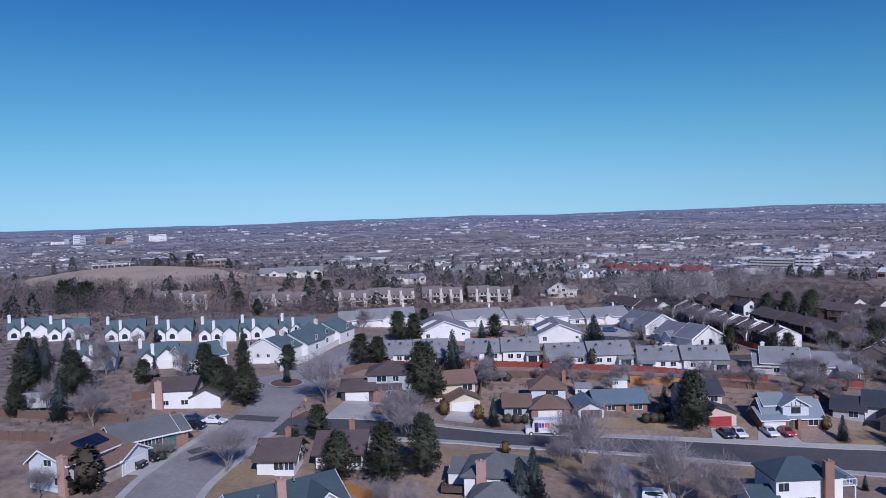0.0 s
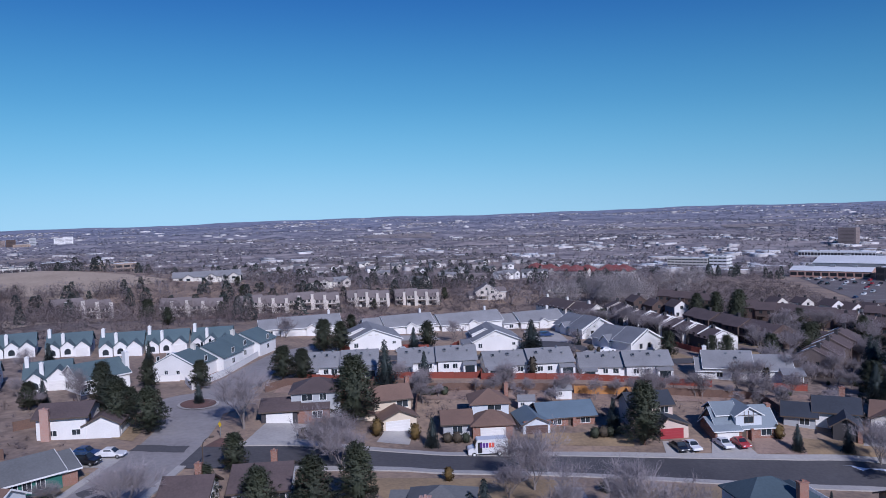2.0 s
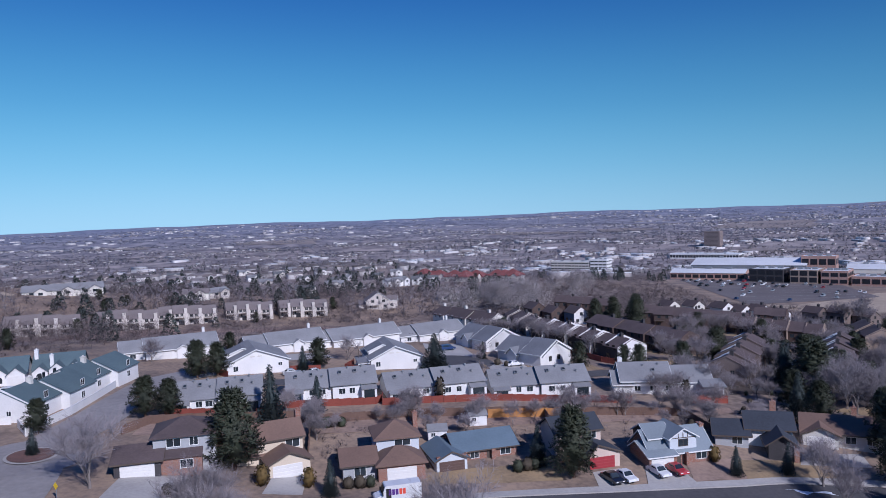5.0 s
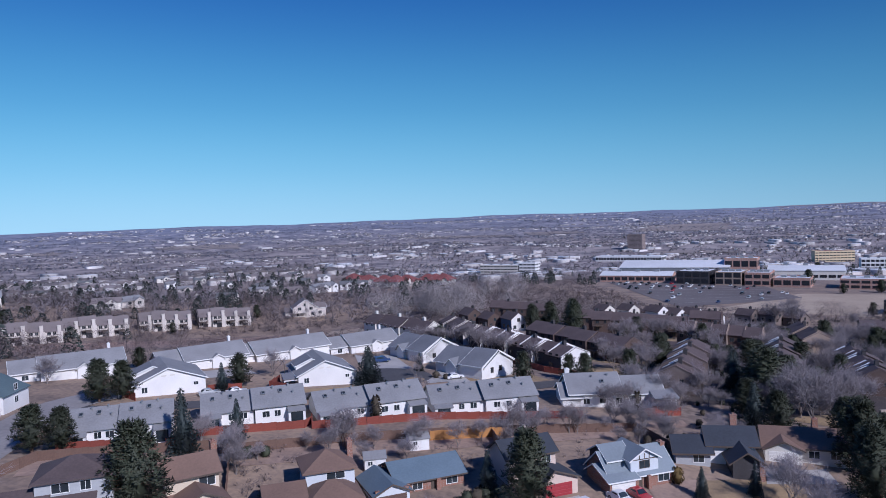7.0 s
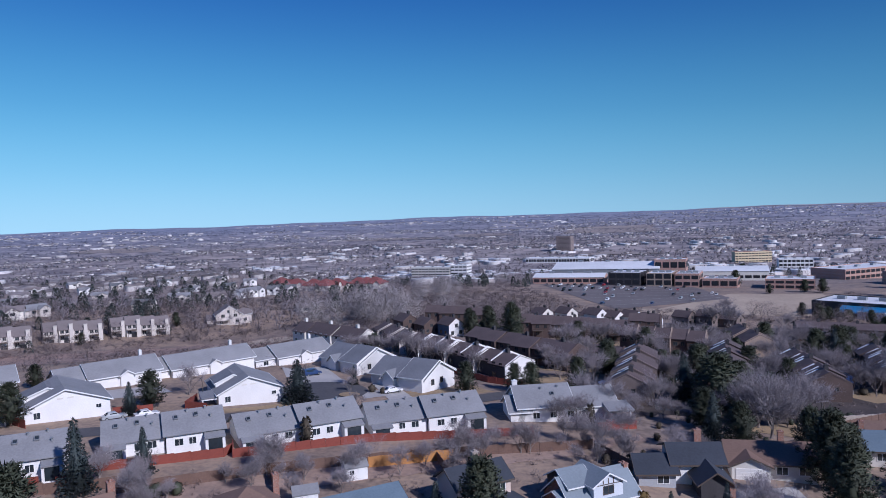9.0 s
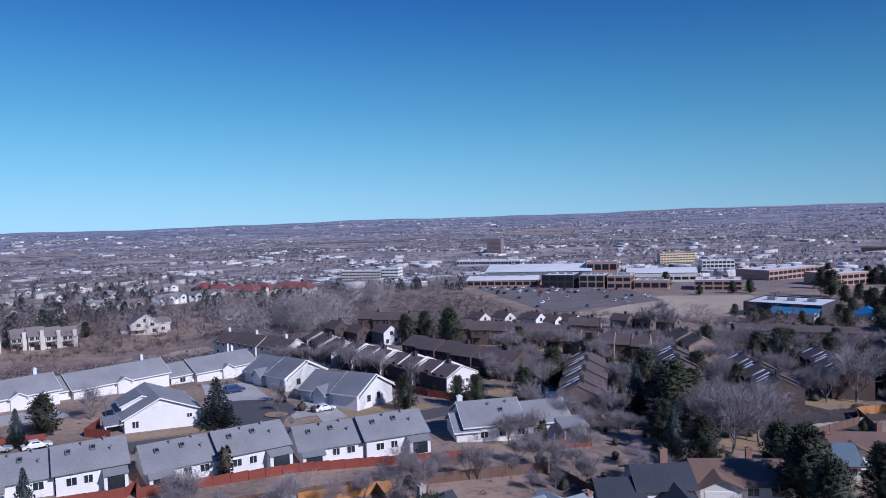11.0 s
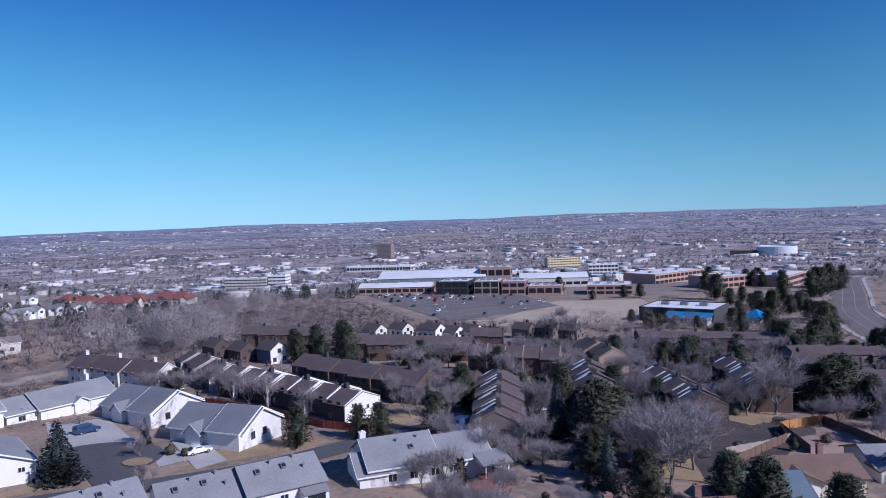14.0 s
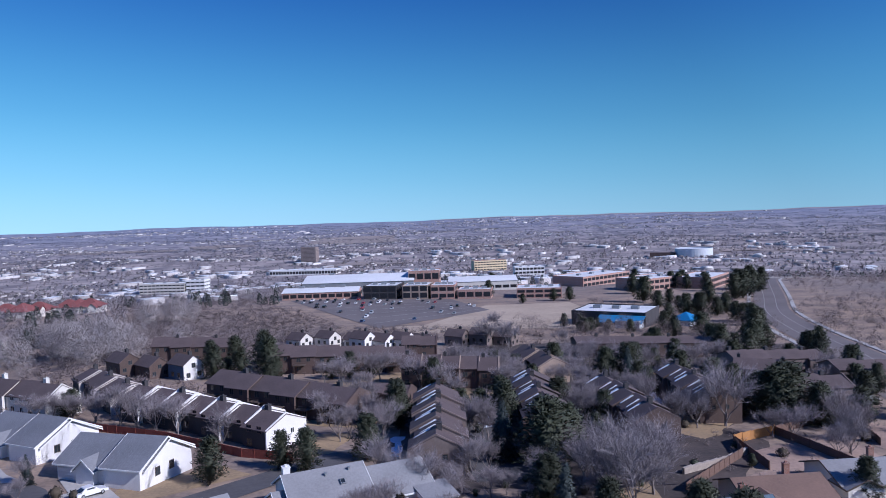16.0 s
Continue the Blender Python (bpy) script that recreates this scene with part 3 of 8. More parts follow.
            part("trim", mesh_of("trim", *join(solid(rim, -hd - over - 0.06, -hd - over, "y"), box(-hw - over - 0.06, -hw - over, -hd - over, hd + over, h - sl * over - 0.08, h - sl * over + th),
                 box(hw + over, hw + over + 0.06, -hd - over, hd + over, h - sr * over - 0.08, h - sr * over + th)), M[trim]), parent, at)
    elif kind == "hip":
        part("wall", mesh_of("wall", *box(-hw, hw, -hd, hd, z0, h), M[wall]), parent, at)
        a, b = hw + over, hd + over
        r = max(0.05, a - b) if a >= b else 0.0
        s = max(0.05, b - a) if b > a else 0.0
        v = [(-a, -b, h), (a, -b, h), (a, b, h), (-a, b, h), (-a, -b, h + 0.2), (a, -b, h + 0.2), (a, b, h + 0.2), (-a, b, h + 0.2), (-r, -s, h + rise), (r, s, h + rise)]
        f = [(3, 2, 1, 0), (0, 1, 5, 4), (1, 2, 6, 5), (2, 3, 7, 6), (3, 0, 4, 7)]
        f += [(4, 5, 9, 8), (5, 6, 9), (6, 7, 8, 9), (7, 4, 8)] if a >= b else [(4, 5, 8), (5, 6, 9, 8), (6, 7, 9), (7, 4, 8, 9)]
        part("roof", mesh_of("roof", v, f, M[roof]), parent, at)
    elif kind == "shed":
        prof = [(-hd, z0), (hd, z0), (hd, h + rise), (-hd, h)]
        part("wall", mesh_of("wall", *solid(prof, -hw, hw, "x"), M[wall]), parent, at)
        s = rise / d
        prof = [(-hd - over, h - s * over), (hd + over, h + rise + s * over), (hd + over, h + rise + s * over + th), (-hd - over, h - s * over + th)]
        part("roof", mesh_of("roof", *solid(prof, -hw - over * 0.4, hw + over * 0.4, "x"), M[roof]), parent, at)
    else:
        part("wall", mesh_of("wall", *join(box(-hw, hw, -hd, hd, z0, h), box(-hw, hw, -hd, -hd + 0.3, h, h + 0.7), box(-hw, hw, hd - 0.3, hd, h, h + 0.7),
             box(-hw, -hw + 0.3, -hd + 0.3, hd - 0.3, h, h + 0.7), box(hw - 0.3, hw, -hd + 0.3, hd - 0.3, h, h + 0.7)), M[wall]), parent, at)
        part("roof", mesh_of("roof", *box(-hw + 0.3, hw - 0.3, -hd + 0.3, hd - 0.3, h, h + 0.2), M[roof]), parent, at)


def face(cx, cy, w, d, side, u, z):
    """Pose of an opening on a side (f, b, l, r) of a mass, u metres from that side's middle."""
    if side == "f":
        return pose(cx + u, cy - d / 2, z)
    if side == "b":
        return pose(cx + u, cy + d / 2, z, 0, 0, 180)
    if side == "l":
        return pose(cx - w / 2, cy + u, z, 0, 0, -90)
    return pose(cx + w / 2, cy + u, z, 0, 0, 90)


def skylights(parent, cx, cy, d, h, rise, spots):
    """Flat-glass skylights and vents on the front slope of a gx roof."""
    tilt = math.degrees(math.atan2(rise, d / 2))
    me = shared("sky", lambda: mesh_of("skylight", *join(box(-0.36, 0.36, -0.48, -0.4, 0, 0.24), box(-0.36, 0.36, 0.4, 0.48, 0, 0.24), box(-0.36, -0.28, -0.4, 0.4, 0, 0.24), box(0.28, 0.36, -0.4, 0.4, 0, 0.24)), M["metalgrey"]))
    pa = shared("skyp", lambda: mesh_of("pane", *box(-0.28, 0.28, -0.4, 0.4, 0.05, 0.14), M["glass"]))
    ve = shared("vent", lambda: mesh_of("roof_vent", *join(box(-0.12, 0.12, -0.12, 0.12, 0, 0.45), box(-0.2, 0.2, -0.2, 0.2, 0.45, 0.55)), M["metalgrey"]))
    for u, s, what in spots:
        y = -d / 2 * (1 - s)
        m = pose(cx + u, cy + y, h + rise * s + 0.2, tilt)
        if what:
            ob = part("skylight", me, parent, m)
            part("pane", pa, ob)
        else:
            part("roof_vent", ve, parent, pose(cx + u, cy + y, h + rise * s + 0.1))


# ---- ground, roads, yards ----
def land():
    r = np.concatenate([np.arange(0, 520, 4.5), 520 + 4700 * np.linspace(0, 1, 260) ** 1.25])
    a = np.radians(np.concatenate([np.arange(-72, 72, 0.4), np.arange(72, 288, 4)]))
    rr, aa = np.meshgrid(r, a, indexing="ij")
    x, y = rr * np.sin(aa), rr * np.cos(aa)
    v = np.stack([x, y, ground(x, y)], -1).reshape(-1, 3)
    i = np.arange(len(r) * len(a)).reshape(len(r), len(a))
    i = np.concatenate([i, i[:, :1]], 1)
    q = np.stack([i[:-1, :-1], i[1:, :-1], i[1:, 1:], i[:-1, 1:]], -1).reshape(-1, 4)[:, ::-1]
    m = mat("dry_ground", (0.34, 0.245, 0.175), (0.125, 0.095, 0.083), 0.95, 0.07, 1.0, 0.4, where="World", spot=0.48)
    nn, ll = m.node_tree.nodes, m.node_tree.links
    # broad patches of grey scrub and pale grass
    pos = nn.new("ShaderNodeNewGeometry").outputs["Position"]
    tex = nn.new("ShaderNodeTexNoise")
    tex.inputs["Scale"].default_value, tex.inputs["Detail"].default_value = 0.0035, 6.0
    ll.new(pos, tex.inputs["Vector"])
    rp = nn.new("ShaderNodeValToRGB")
    rp.color_ramp.elements[0].position, rp.color_ramp.elements[1].position = 0.46, 0.62
    ll.new(tex.outputs["Fac"], rp.inputs["Fac"])
    mx = nn.new("ShaderNodeMix")
    mx.data_type = "RGBA"
    bs = nn["Principled BSDF"]
    old = bs.inputs["Base Color"].links[0].from_socket
    ll.new(rp.outputs["Color"], mx.inputs["Factor"])
    ll.new(old, mx.inputs["A"])
    thick = nn.new("ShaderNodeTexNoise")
    thick.inputs["Scale"].default_value, thick.inputs["Detail"].default_value = 0.45, 6.0
    ll.new(pos, thick.inputs["Vector"])
    tr = nn.new("ShaderNodeValToRGB")
    tr.color_ramp.elements[0].position, tr.color_ramp.elements[1].position = 0.38, 0.64
    tr.color_ramp.elements[0].color, tr.color_ramp.elements[1].color = (0.10, 0.08, 0.074, 1), (0.27, 0.215, 0.185, 1)
    ll.new(thick.outputs["Fac"], tr.inputs["Fac"])
    ll.new(tr.outputs["Color"], mx.inputs["B"])
    ll.new(mx.outputs["Result"], bs.inputs["Base Color"])
    # the valley floor: leafless woodland, paler clearings; grey-violet haze painted in with distance
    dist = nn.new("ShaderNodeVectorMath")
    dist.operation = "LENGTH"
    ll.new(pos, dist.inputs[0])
    haze_near = nn.new("ShaderNodeMapRange")
    haze_near.inputs["From Min"].default_value, haze_near.inputs["From Max"].default_value = 520, 1500
    ll.new(dist.outputs["Value"], haze_near.inputs["Value"])
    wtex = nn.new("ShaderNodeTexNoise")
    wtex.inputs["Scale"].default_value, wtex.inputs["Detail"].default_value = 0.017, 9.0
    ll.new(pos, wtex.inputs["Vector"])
    hazed_floor = nn.new("ShaderNodeValToRGB")
    hazed_floor.color_ramp.elements[0].position, hazed_floor.color_ramp.elements[1].position = 0.36, 0.66
    hazed_floor.color_ramp.elements[0].color, hazed_floor.color_ramp.elements[1].color = (0.145, 0.128, 0.14, 1), (0.36, 0.31, 0.295, 1)
    ll.new(wtex.outputs["Fac"], hazed_floor.inputs["Fac"])
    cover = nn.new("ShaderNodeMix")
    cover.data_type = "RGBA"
    ll.new(haze_near.outputs["Result"], cover.inputs["Factor"])
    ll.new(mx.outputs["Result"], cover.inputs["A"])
    ll.new(hazed_floor.outputs["Color"], cover.inputs["B"])
    # darker oak and evergreen on the far mesa, distance haze painted in as blue
    haze_far = nn.new("ShaderNodeMapRange")
    haze_far.inputs["From Min"].default_value, haze_far.inputs["From Max"].default_value = 2700, 4600
    ll.new(dist.outputs["Value"], haze_far.inputs["Value"])
    hazed_mesa = nn.new("ShaderNodeValToRGB")
    hazed_mesa.color_ramp.elements[0].position, hazed_mesa.color_ramp.elements[1].position = 0.36, 0.66
    hazed_mesa.color_ramp.elements[0].color, hazed_mesa.color_ramp.elements[1].color = (0.135, 0.155, 0.225, 1), (0.265, 0.27, 0.33, 1)
    ll.new(wtex.outputs["Fac"], hazed_mesa.inputs["Fac"])
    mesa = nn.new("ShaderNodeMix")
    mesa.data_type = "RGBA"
    ll.new(haze_far.outputs["Result"], mesa.inputs["Factor"])
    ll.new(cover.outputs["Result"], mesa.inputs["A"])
    ll.new(hazed_mesa.outputs["Color"], mesa.inputs["B"])
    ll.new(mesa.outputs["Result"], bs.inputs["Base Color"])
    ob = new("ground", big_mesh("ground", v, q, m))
    for p in ob.data.polygons:
        p.use_smooth = True
    tagged(ob, "dry winter hillside falling into a wide brown valley", "ground", kind="structure")


land()


def smooth(pts, n=8):
    p = [Vector((*q, 0)) for q in pts]
    p = [2 * p[0] - p[1], *p, 2 * p[-1] - p[-2]]
    out = []
    for i in range(1, len(p) - 2):
        for k in range(n):
            t = k / n
            out.append(0.5 * (2 * p[i] + (p[i + 1] - p[i - 1]) * t + (2 * p[i - 1] - 5 * p[i] + 4 * p[i + 1] - p[i + 2]) * t * t + (3 * p[i] - p[i - 1] - 3 * p[i + 1] + p[i + 2]) * t**3))
    return out + [p[-2]]


AVOID = []


def strip(name, pts, width, material, lift, label="", category="road", offset=0.0, cells=4, thick=0.0, n=8, note=True):
    line = smooth(pts, n)
    v, f = [], []
    for i, c in enumerate(line):
        t = (line[min(i + 1, len(line) - 1)] - line[max(i - 1, 0)]).normalized()
        side = Vector((t.y, -t.x, 0))
        for k in range(cells + 1):
            q = c + side * (offset + width * (k / cells - 0.5))
            v.append((q.x, q.y, gz(q.x, q.y) + lift))
        if note:
            AVOID.append((c.x, c.y, width / 2 + 1.5))
    m = cells + 1
    for i in range(len(line) - 1):
        f += [(i * m + k, i * m + k + 1, (i + 1) * m + k + 1, (i + 1) * m + k) for k in range(cells)]
    f = [tuple(reversed(q)) for q in f]
    if thick:
        top = len(v)
        v += [(a, b, z - thick) for a, b, z in v]
        for i in range(len(line) - 1):
            for k in (0, cells):
                a, b = i * m + k, (i + 1) * m + k
                f.append((a, b, b + top, a + top) if k else (b, a, a + top, b + top))
    ob = new(name, mesh_of(name, v, f, M[material]))
    return tagged(ob, label, category, kind="structure")


def patch(name, corners, material, lift, label="", category="lawn", step=3.0, ragged=0.0):
    """A four-cornered sheet laid over the ground."""
    a, b, c, d = [Vector((*p, 0)) for p in corners]
    nu = max(2, int(max((b - a).length, (c - d).length) / step))
    nv = max(2, int(max((d - a).length, (c - b).length) / step))
    v = []
    for i in range(nu + 1):
        for j in range(nv + 1):
            s, t = i / nu, j / nv
            p = (a * (1 - s) + b * s) * (1 - t) + (d * (1 - s) + c * s) * t
            if ragged and (i in (0, nu) or j in (0, nv)):
                p += Vector((random.uniform(-1, 1), random.uniform(-1, 1), 0)) * ragged
            v.append((p.x, p.y, gz(p.x, p.y) + lift))
    f = [(i * (nv + 1) + j, (i + 1) * (nv + 1) + j, (i + 1) * (nv + 1) + j + 1, i * (nv + 1) + j + 1) for i in range(nu) for j in range(nv)]
    ob = new(name, mesh_of(name, v, f, M[material]))
    if ob.data.polygons[0].normal.z < 0:
        ob.data.flip_normals()
    return tagged(ob, label, category, kind="structure")


def disc(name, x, y, r, material, lift, label="", category="road", n=32, rings=4):
    v, f = [(x, y, gz(x, y) + lift)], []
    for k in range(1, rings + 1):
        for i in range(n):
            a = 2 * math.pi * i / n
            q = (x + r * k / rings * math.cos(a), y + r * k / rings * math.sin(a))
            v.append((*q, gz(*q) + lift))
    f = [(0, 1 + i, 1 + (i + 1) % n) for i in range(n)]
    for k in range(rings - 1):
        o = 1 + k * n
        f += [(o + i, o + n + i, o + n + (i + 1) % n, o + (i + 1) % n) for i in range(n)]
    AVOID.append((x, y, r + 1))
    ob = new(name, mesh_of(name, v, f, M[material]))
    return tagged(ob, label, category, kind="structure")


FRONT = [(-86, 110), (-74.4, 114), (-52.4, 125), (-42.3, 128), (-23, 136.2), (-3.5, 142), (15.2, 147), (28, 150), (52, 150), (85, 140), (120, 120)]
strip("road", FRONT, 9.6, "asphalt", 0.10, "dark asphalt residential street with concrete kerbs")
strip("kerb", FRONT[1:], 1.9, "concrete", 0.22, "pale concrete kerb and walk along the street", "kerb", 5.9, 1, 0.3, note=False)
strip("kerb", FRONT[1:], 1.9, "concrete", 0.22, "pale concrete kerb and walk along the street", "kerb", -5.9, 1, 0.3, note=False)
SIDE = [(-52, 30), (-68, 58), (-78.7, 79), (-81.9, 89), (-85.5, 106.5), (-88.2, 117), (-92.5, 128), (-97.4, 138), (-99.0, 148), (-100, 158), (-102.7, 174.5), (-104, 190), (-98, 205)]
strip("road", SIDE, 10.2, "oldasphalt", 0.12, "worn grey side street with patched asphalt")
strip("kerb", SIDE[:5], 1.3, "concrete", 0.24, "pale concrete kerb of the side street", "kerb", 5.7, 1, 0.3, note=False)
strip("kerb", SIDE[:5], 1.3, "concrete", 0.24, "pale concrete kerb of the side street", "kerb", -5.7, 1, 0.3, note=False)
disc("road", -97.4, 136.7, 9.0, "oldasphalt", 0.14, "grey asphalt turning circle")
disc("traffic_island", -97.4, 136.7, 4.0, "concrete", 0.3, "round concrete-kerbed island", "island")
disc("traffic_island", -97.4, 136.7, 3.5, "mulch", 0.38, "mulch bed of the round island", "island")
LANE = [(-103, 188), (-92, 189), (-72, 196.5), (-52, 206), (-35, 210.5), (-15, 216), (1.4, 225), (16, 233), (40, 240)]
strip("road", LANE, 6.5, "asphalt", 0.10, "asphalt lane between grey-roofed townhouses")
disc("road", -40, 229, 10.5, "asphalt", 0.11, "asphalt cul-de-sac with grey driveways round it")
disc("traffic_island", -33.5, 224.5, 2.4, "lawn", 0.3, "planted island of dry grass in the cul-de-sac", "island")
strip("road", [(-40, 229), (-37, 219), (-34, 211)], 7, "asphalt", 0.115, "short asphalt link to the lane")
AVENUE = [(168, 226), (190, 255), (222, 288), (268, 350), (326, 420), (394, 486), (480, 570), (560, 642), (640, 690), (760, 720)]
strip("road", AVENUE, 20, "lot", 0.12, "wide asphalt avenue curving away over the rise", cells=6)
strip("kerb", AVENUE, 2.4, "concrete", 0.24, "pale concrete walk along the avenue", "kerb", 13, 1, 0.3, note=False)
strip("kerb", AVENUE, 2.4, "concrete", 0.24, "pale concrete walk along the avenue", "kerb", -13, 1, 0.3, note=False)
for off in (-3.5, 3.5):
    strip("road_marking", AVENUE, 0.25, "concrete", 0.16, "white painted lane line", "marking", off, 1, note=False)
# the office park's car park, lawn and drives
LOT = ((97.5, 458), (196, 528), (208, 627), (97.6, 680))
patch("car_park", LOT, "lot", 0.15, "large grey asphalt car park half full of cars", "car park", 8)
patch("lawn", ((112, 448), (215, 392), (268, 545), (206, 556)), "field", 0.12, "broad dry tan lawn beside the car park", "lawn", 6)
patch("lawn", ((96, 430), (130, 418), (140, 455), (108, 462)), "field", 0.14, "dry tan slope below the car park", "lawn", 5)
patch("lawn", ((-440, 292), (-292, 305), (-300, 392), (-440, 405)), "field", 0.2, "bare tan field on the hill", "field", 12, 4)
patch("lawn", ((-252, 172), (-214, 196), (-220, 222), (-258, 200)), "field", 0.15, "tan grass slope under bare trees", "field", 6, 2)
patch("lawn", ((-262, 205), (-215, 225), (-210, 262), (-262, 240)), "field", 0.15, "tan grass slope below the hill", "field", 6, 2)
for k in range(7):
    a, b = 0.1 + 0.13 * k, 0.1 + 0.13 * k
    p = [(LOT[0][0] * (1 - a) + LOT[3][0] * a, LOT[0][1] * (1 - a) + LOT[3][1] * a), (LOT[1][0] * (1 - b) + LOT[2][0] * b, LOT[1][1] * (1 - b) + LOT[2][1] * b)]
    strip("parking_line", [(p[0][0] * (1 - q) + p[1][0] * q, p[0][1] * (1 - q) + p[1][1] * q) for q in (0.06, 0.35, 0.65, 0.94)], 0.5, "concrete", 0.2, "faded painted parking line", "marking", 0, 1, note=False)
for name, cs, m, lab in (
    ("lawn", ((8.5, 238), (15, 236), (24, 249), (15, 251)), "lawn", "dry tan lawn beside brown townhouses"),
    ("lawn", ((42.9, 317.6), (61.9, 316.5), (51.1, 283.8), (35.1, 290.3)), "lawn", "dry tan courtyard lawn"),
    ("lawn", ((61.2, 280.6), (74.2, 284.4), (66.2, 270.3), (59.2, 269.2)), "lawn", "dry tan grass before brown townhouses"),
    ("lawn", ((45.6, 196.2), (55, 191.5), (60, 203), (49.5, 200)), "lawn", "tan lawn below a great bare tree"),
    ("lawn", ((12.6, 184.3), (23.1, 189), (23.1, 193.5), (13, 189.5)), "dirt", "bare tan yard beside the red fence"),
    ("driveway", ((27.3, 161.5), (39.2, 162.5), (39.6, 168), (29, 166)), "concrete", "pale concrete driveway in dappled shade"),
    ("lawn", ((95.1, 231), (102, 229.4), (93.5, 221), (87.2, 220.3)), "lawn", "dry tan grass under bare trees"),
    ("lawn", ((129.4, 290.8), (134, 288.4), (123, 276), (116, 274)), "lawn", "dry tan grass behind brown townhouses"),
    ("lawn", ((24, 280), (44, 276), (44, 296), (28, 304)), "lawn", "dry tan lawn between brown buildings"),
    ("lawn", ((88, 220), (104, 228), (98, 238), (84, 230)), "lawn", "patchy dry lawn under bare trees"),
    ("lawn", ((-37, 143.5), (-13, 149.5), (-14, 156), (-34, 149)), "lawn", "dry straw-coloured front lawn"),
    ("lawn", ((7.8, 152.8), (17, 155), (16, 162), (8, 159)), "dirt", "bare brownish front yard"),
    ("lawn", ((17, 154), (34, 156.5), (32, 163), (17, 162)), "lawn", "dry front lawn in dappled shade"),
    ("lawn", ((-56, 112), (-22, 127), (-20, 120), (-42, 106)), "lawn", "dry straw-coloured lawn by the street"),
    ("lawn", ((-18, 129), (6, 136), (8, 128), (-14, 122)), "lawn", "patchy dry lawn by the street"),
    ("lawn", ((-92, 91), (-86, 92.5), (-88.5, 102), (-94, 100)), "lawn", "dry brown front lawn"),
    ("lawn", ((-114, 116), (-95, 114.5), (-99.5, 126), (-110, 124)), "lawn", "strip of dry grass under the pines"),
    ("lawn", ((-76, 76), (-66, 80), (-70, 100), (-75.5, 100)), "lawn", "tan lawn along the side street"),
    ("lawn", ((-88, 150), (-70, 157), (-72, 164), (-90, 158)), "dirt", "bare fenced yard"),
    ("lawn", ((-66, 157), (10, 181), (8, 188), (-68, 166)), "dirt", "strip of bare brown back yards"),
    ("lawn", ((-60, 207), (-45, 213.5), (-46, 216.5), (-59, 211)), "lawn", "dry grass verge before a white gable"),
    ("lawn", ((-28, 217), (0, 229), (-4, 236), (-20, 229)), "lawn", "curving dry lawn beside the lane"),
    ("lawn", ((12, 262), (30, 250), (36, 262), (24, 276)), "lawn", "dry lawn between brown townhouses"),
    ("lawn", ((30, 296), (66, 268), (74, 284), (36, 310)), "lawn", "dry courtyard grass between brown buildings"),
    ("lawn", ((90, 210), (118, 214), (110, 196), (84, 198)), "dirt", "bare brown fenced back yard"),
    ("lawn", ((60, 193), (88, 202), (84, 190), (62, 184)), "dirt", "bare back yard with fallen branches"),
    ("lawn", ((118, 213), (130, 222), (138, 210), (116, 200)), "dirt", "bare brown fenced back yard"),
    ("lawn", ((35, 158), (62, 163), (64, 156), (36, 153)), "dirt", "patchy front yards in tree shade"),
    ("driveway", ((0.3, 148), (8.7, 151.6), (5.8, 158.6), (0.7, 156.8)), "concrete", "pale concrete double driveway"),
    ("driveway", ((-7.2, 145.8), (-2.2, 147.8), (-3.4, 155.2), (-8.2, 153)), "concrete", "pale concrete driveway"),
    ("driveway", ((-76.5, 118.6), (-64.5, 125), (-69.5, 134.6), (-78.8, 130.8)), "concrete", "broad pale concrete driveway"),
    ("driveway", ((-58, 134), (-52.5, 136.2), (-54.3, 144), (-59, 141)), "concrete", "pale concrete driveway"),
    ("driveway", ((-41, 139), (-36, 140.8), (-37, 146), (-41.5, 144.3)), "concrete", "pale concrete driveway"),
    ("driveway", ((-99, 101), (-87.5, 104), (-89, 111), (-99.5, 108.5)), "concrete", "pale concrete driveway with parked cars"),
    ("driveway", ((-96, 81), (-84.5, 84), (-85.5, 90.5), (-95, 88.5)), "concrete", "pale concrete driveway"),
    ("driveway", ((-24, 218), (-19, 222), (-22, 232), (-29, 238)), "concrete", "grey concrete driveway of a townhouse"),
    ("driveway", ((-51, 246), (-35, 240.5), (-40.5, 250), (-54.5, 261)), "concrete", "broad grey concrete drive before double garages"),
    ("driveway", ((-31.5, 228.5), (-30, 221), (-21.5, 226), (-22.5, 231)), "concrete", "pale concrete drive with a parked white car"),
    ("driveway", ((-47, 233), (-35, 238), (-43, 262), (-50, 258)), "concrete", "grey concrete driveway of a townhouse"),
    ("driveway", ((-92, 228), (-80, 236), (-74, 228), (-86, 220)), "concrete", "grey concrete driveway of a townhouse"),
    ("driveway", ((-24, 122), (-20, 123.5), (-14, 104), (-18, 102)), "concrete", "narrow pale concrete path"),
    ("planting_bed", ((-82, 112.5), (-75.5, 116), (-78, 122), (-82, 121)), "mulch", "reddish paved corner bed"),
):
    patch(name, cs, m, 0.06 if m != "concrete" else 0.09, lab, name.replace("_", " "), 2.0, 0.25 if m in ("lawn", "dirt") else 0.0)
for x, y, w, d, r in ((-86, 96, 5, 2.2, 70), (-88, 113, 9, 3.0, 15), (-84, 93, 4, 1.6, 70)):
    c, s = math.cos(radians(r)), math.sin(radians(r))
    cs = [(x + a * w * c - b * d * s, y + a * w * s + b * d * c) for a, b in ((-0.5, -0.5), (0.5, -0.5), (0.5, 0.5), (-0.5, 0.5))]
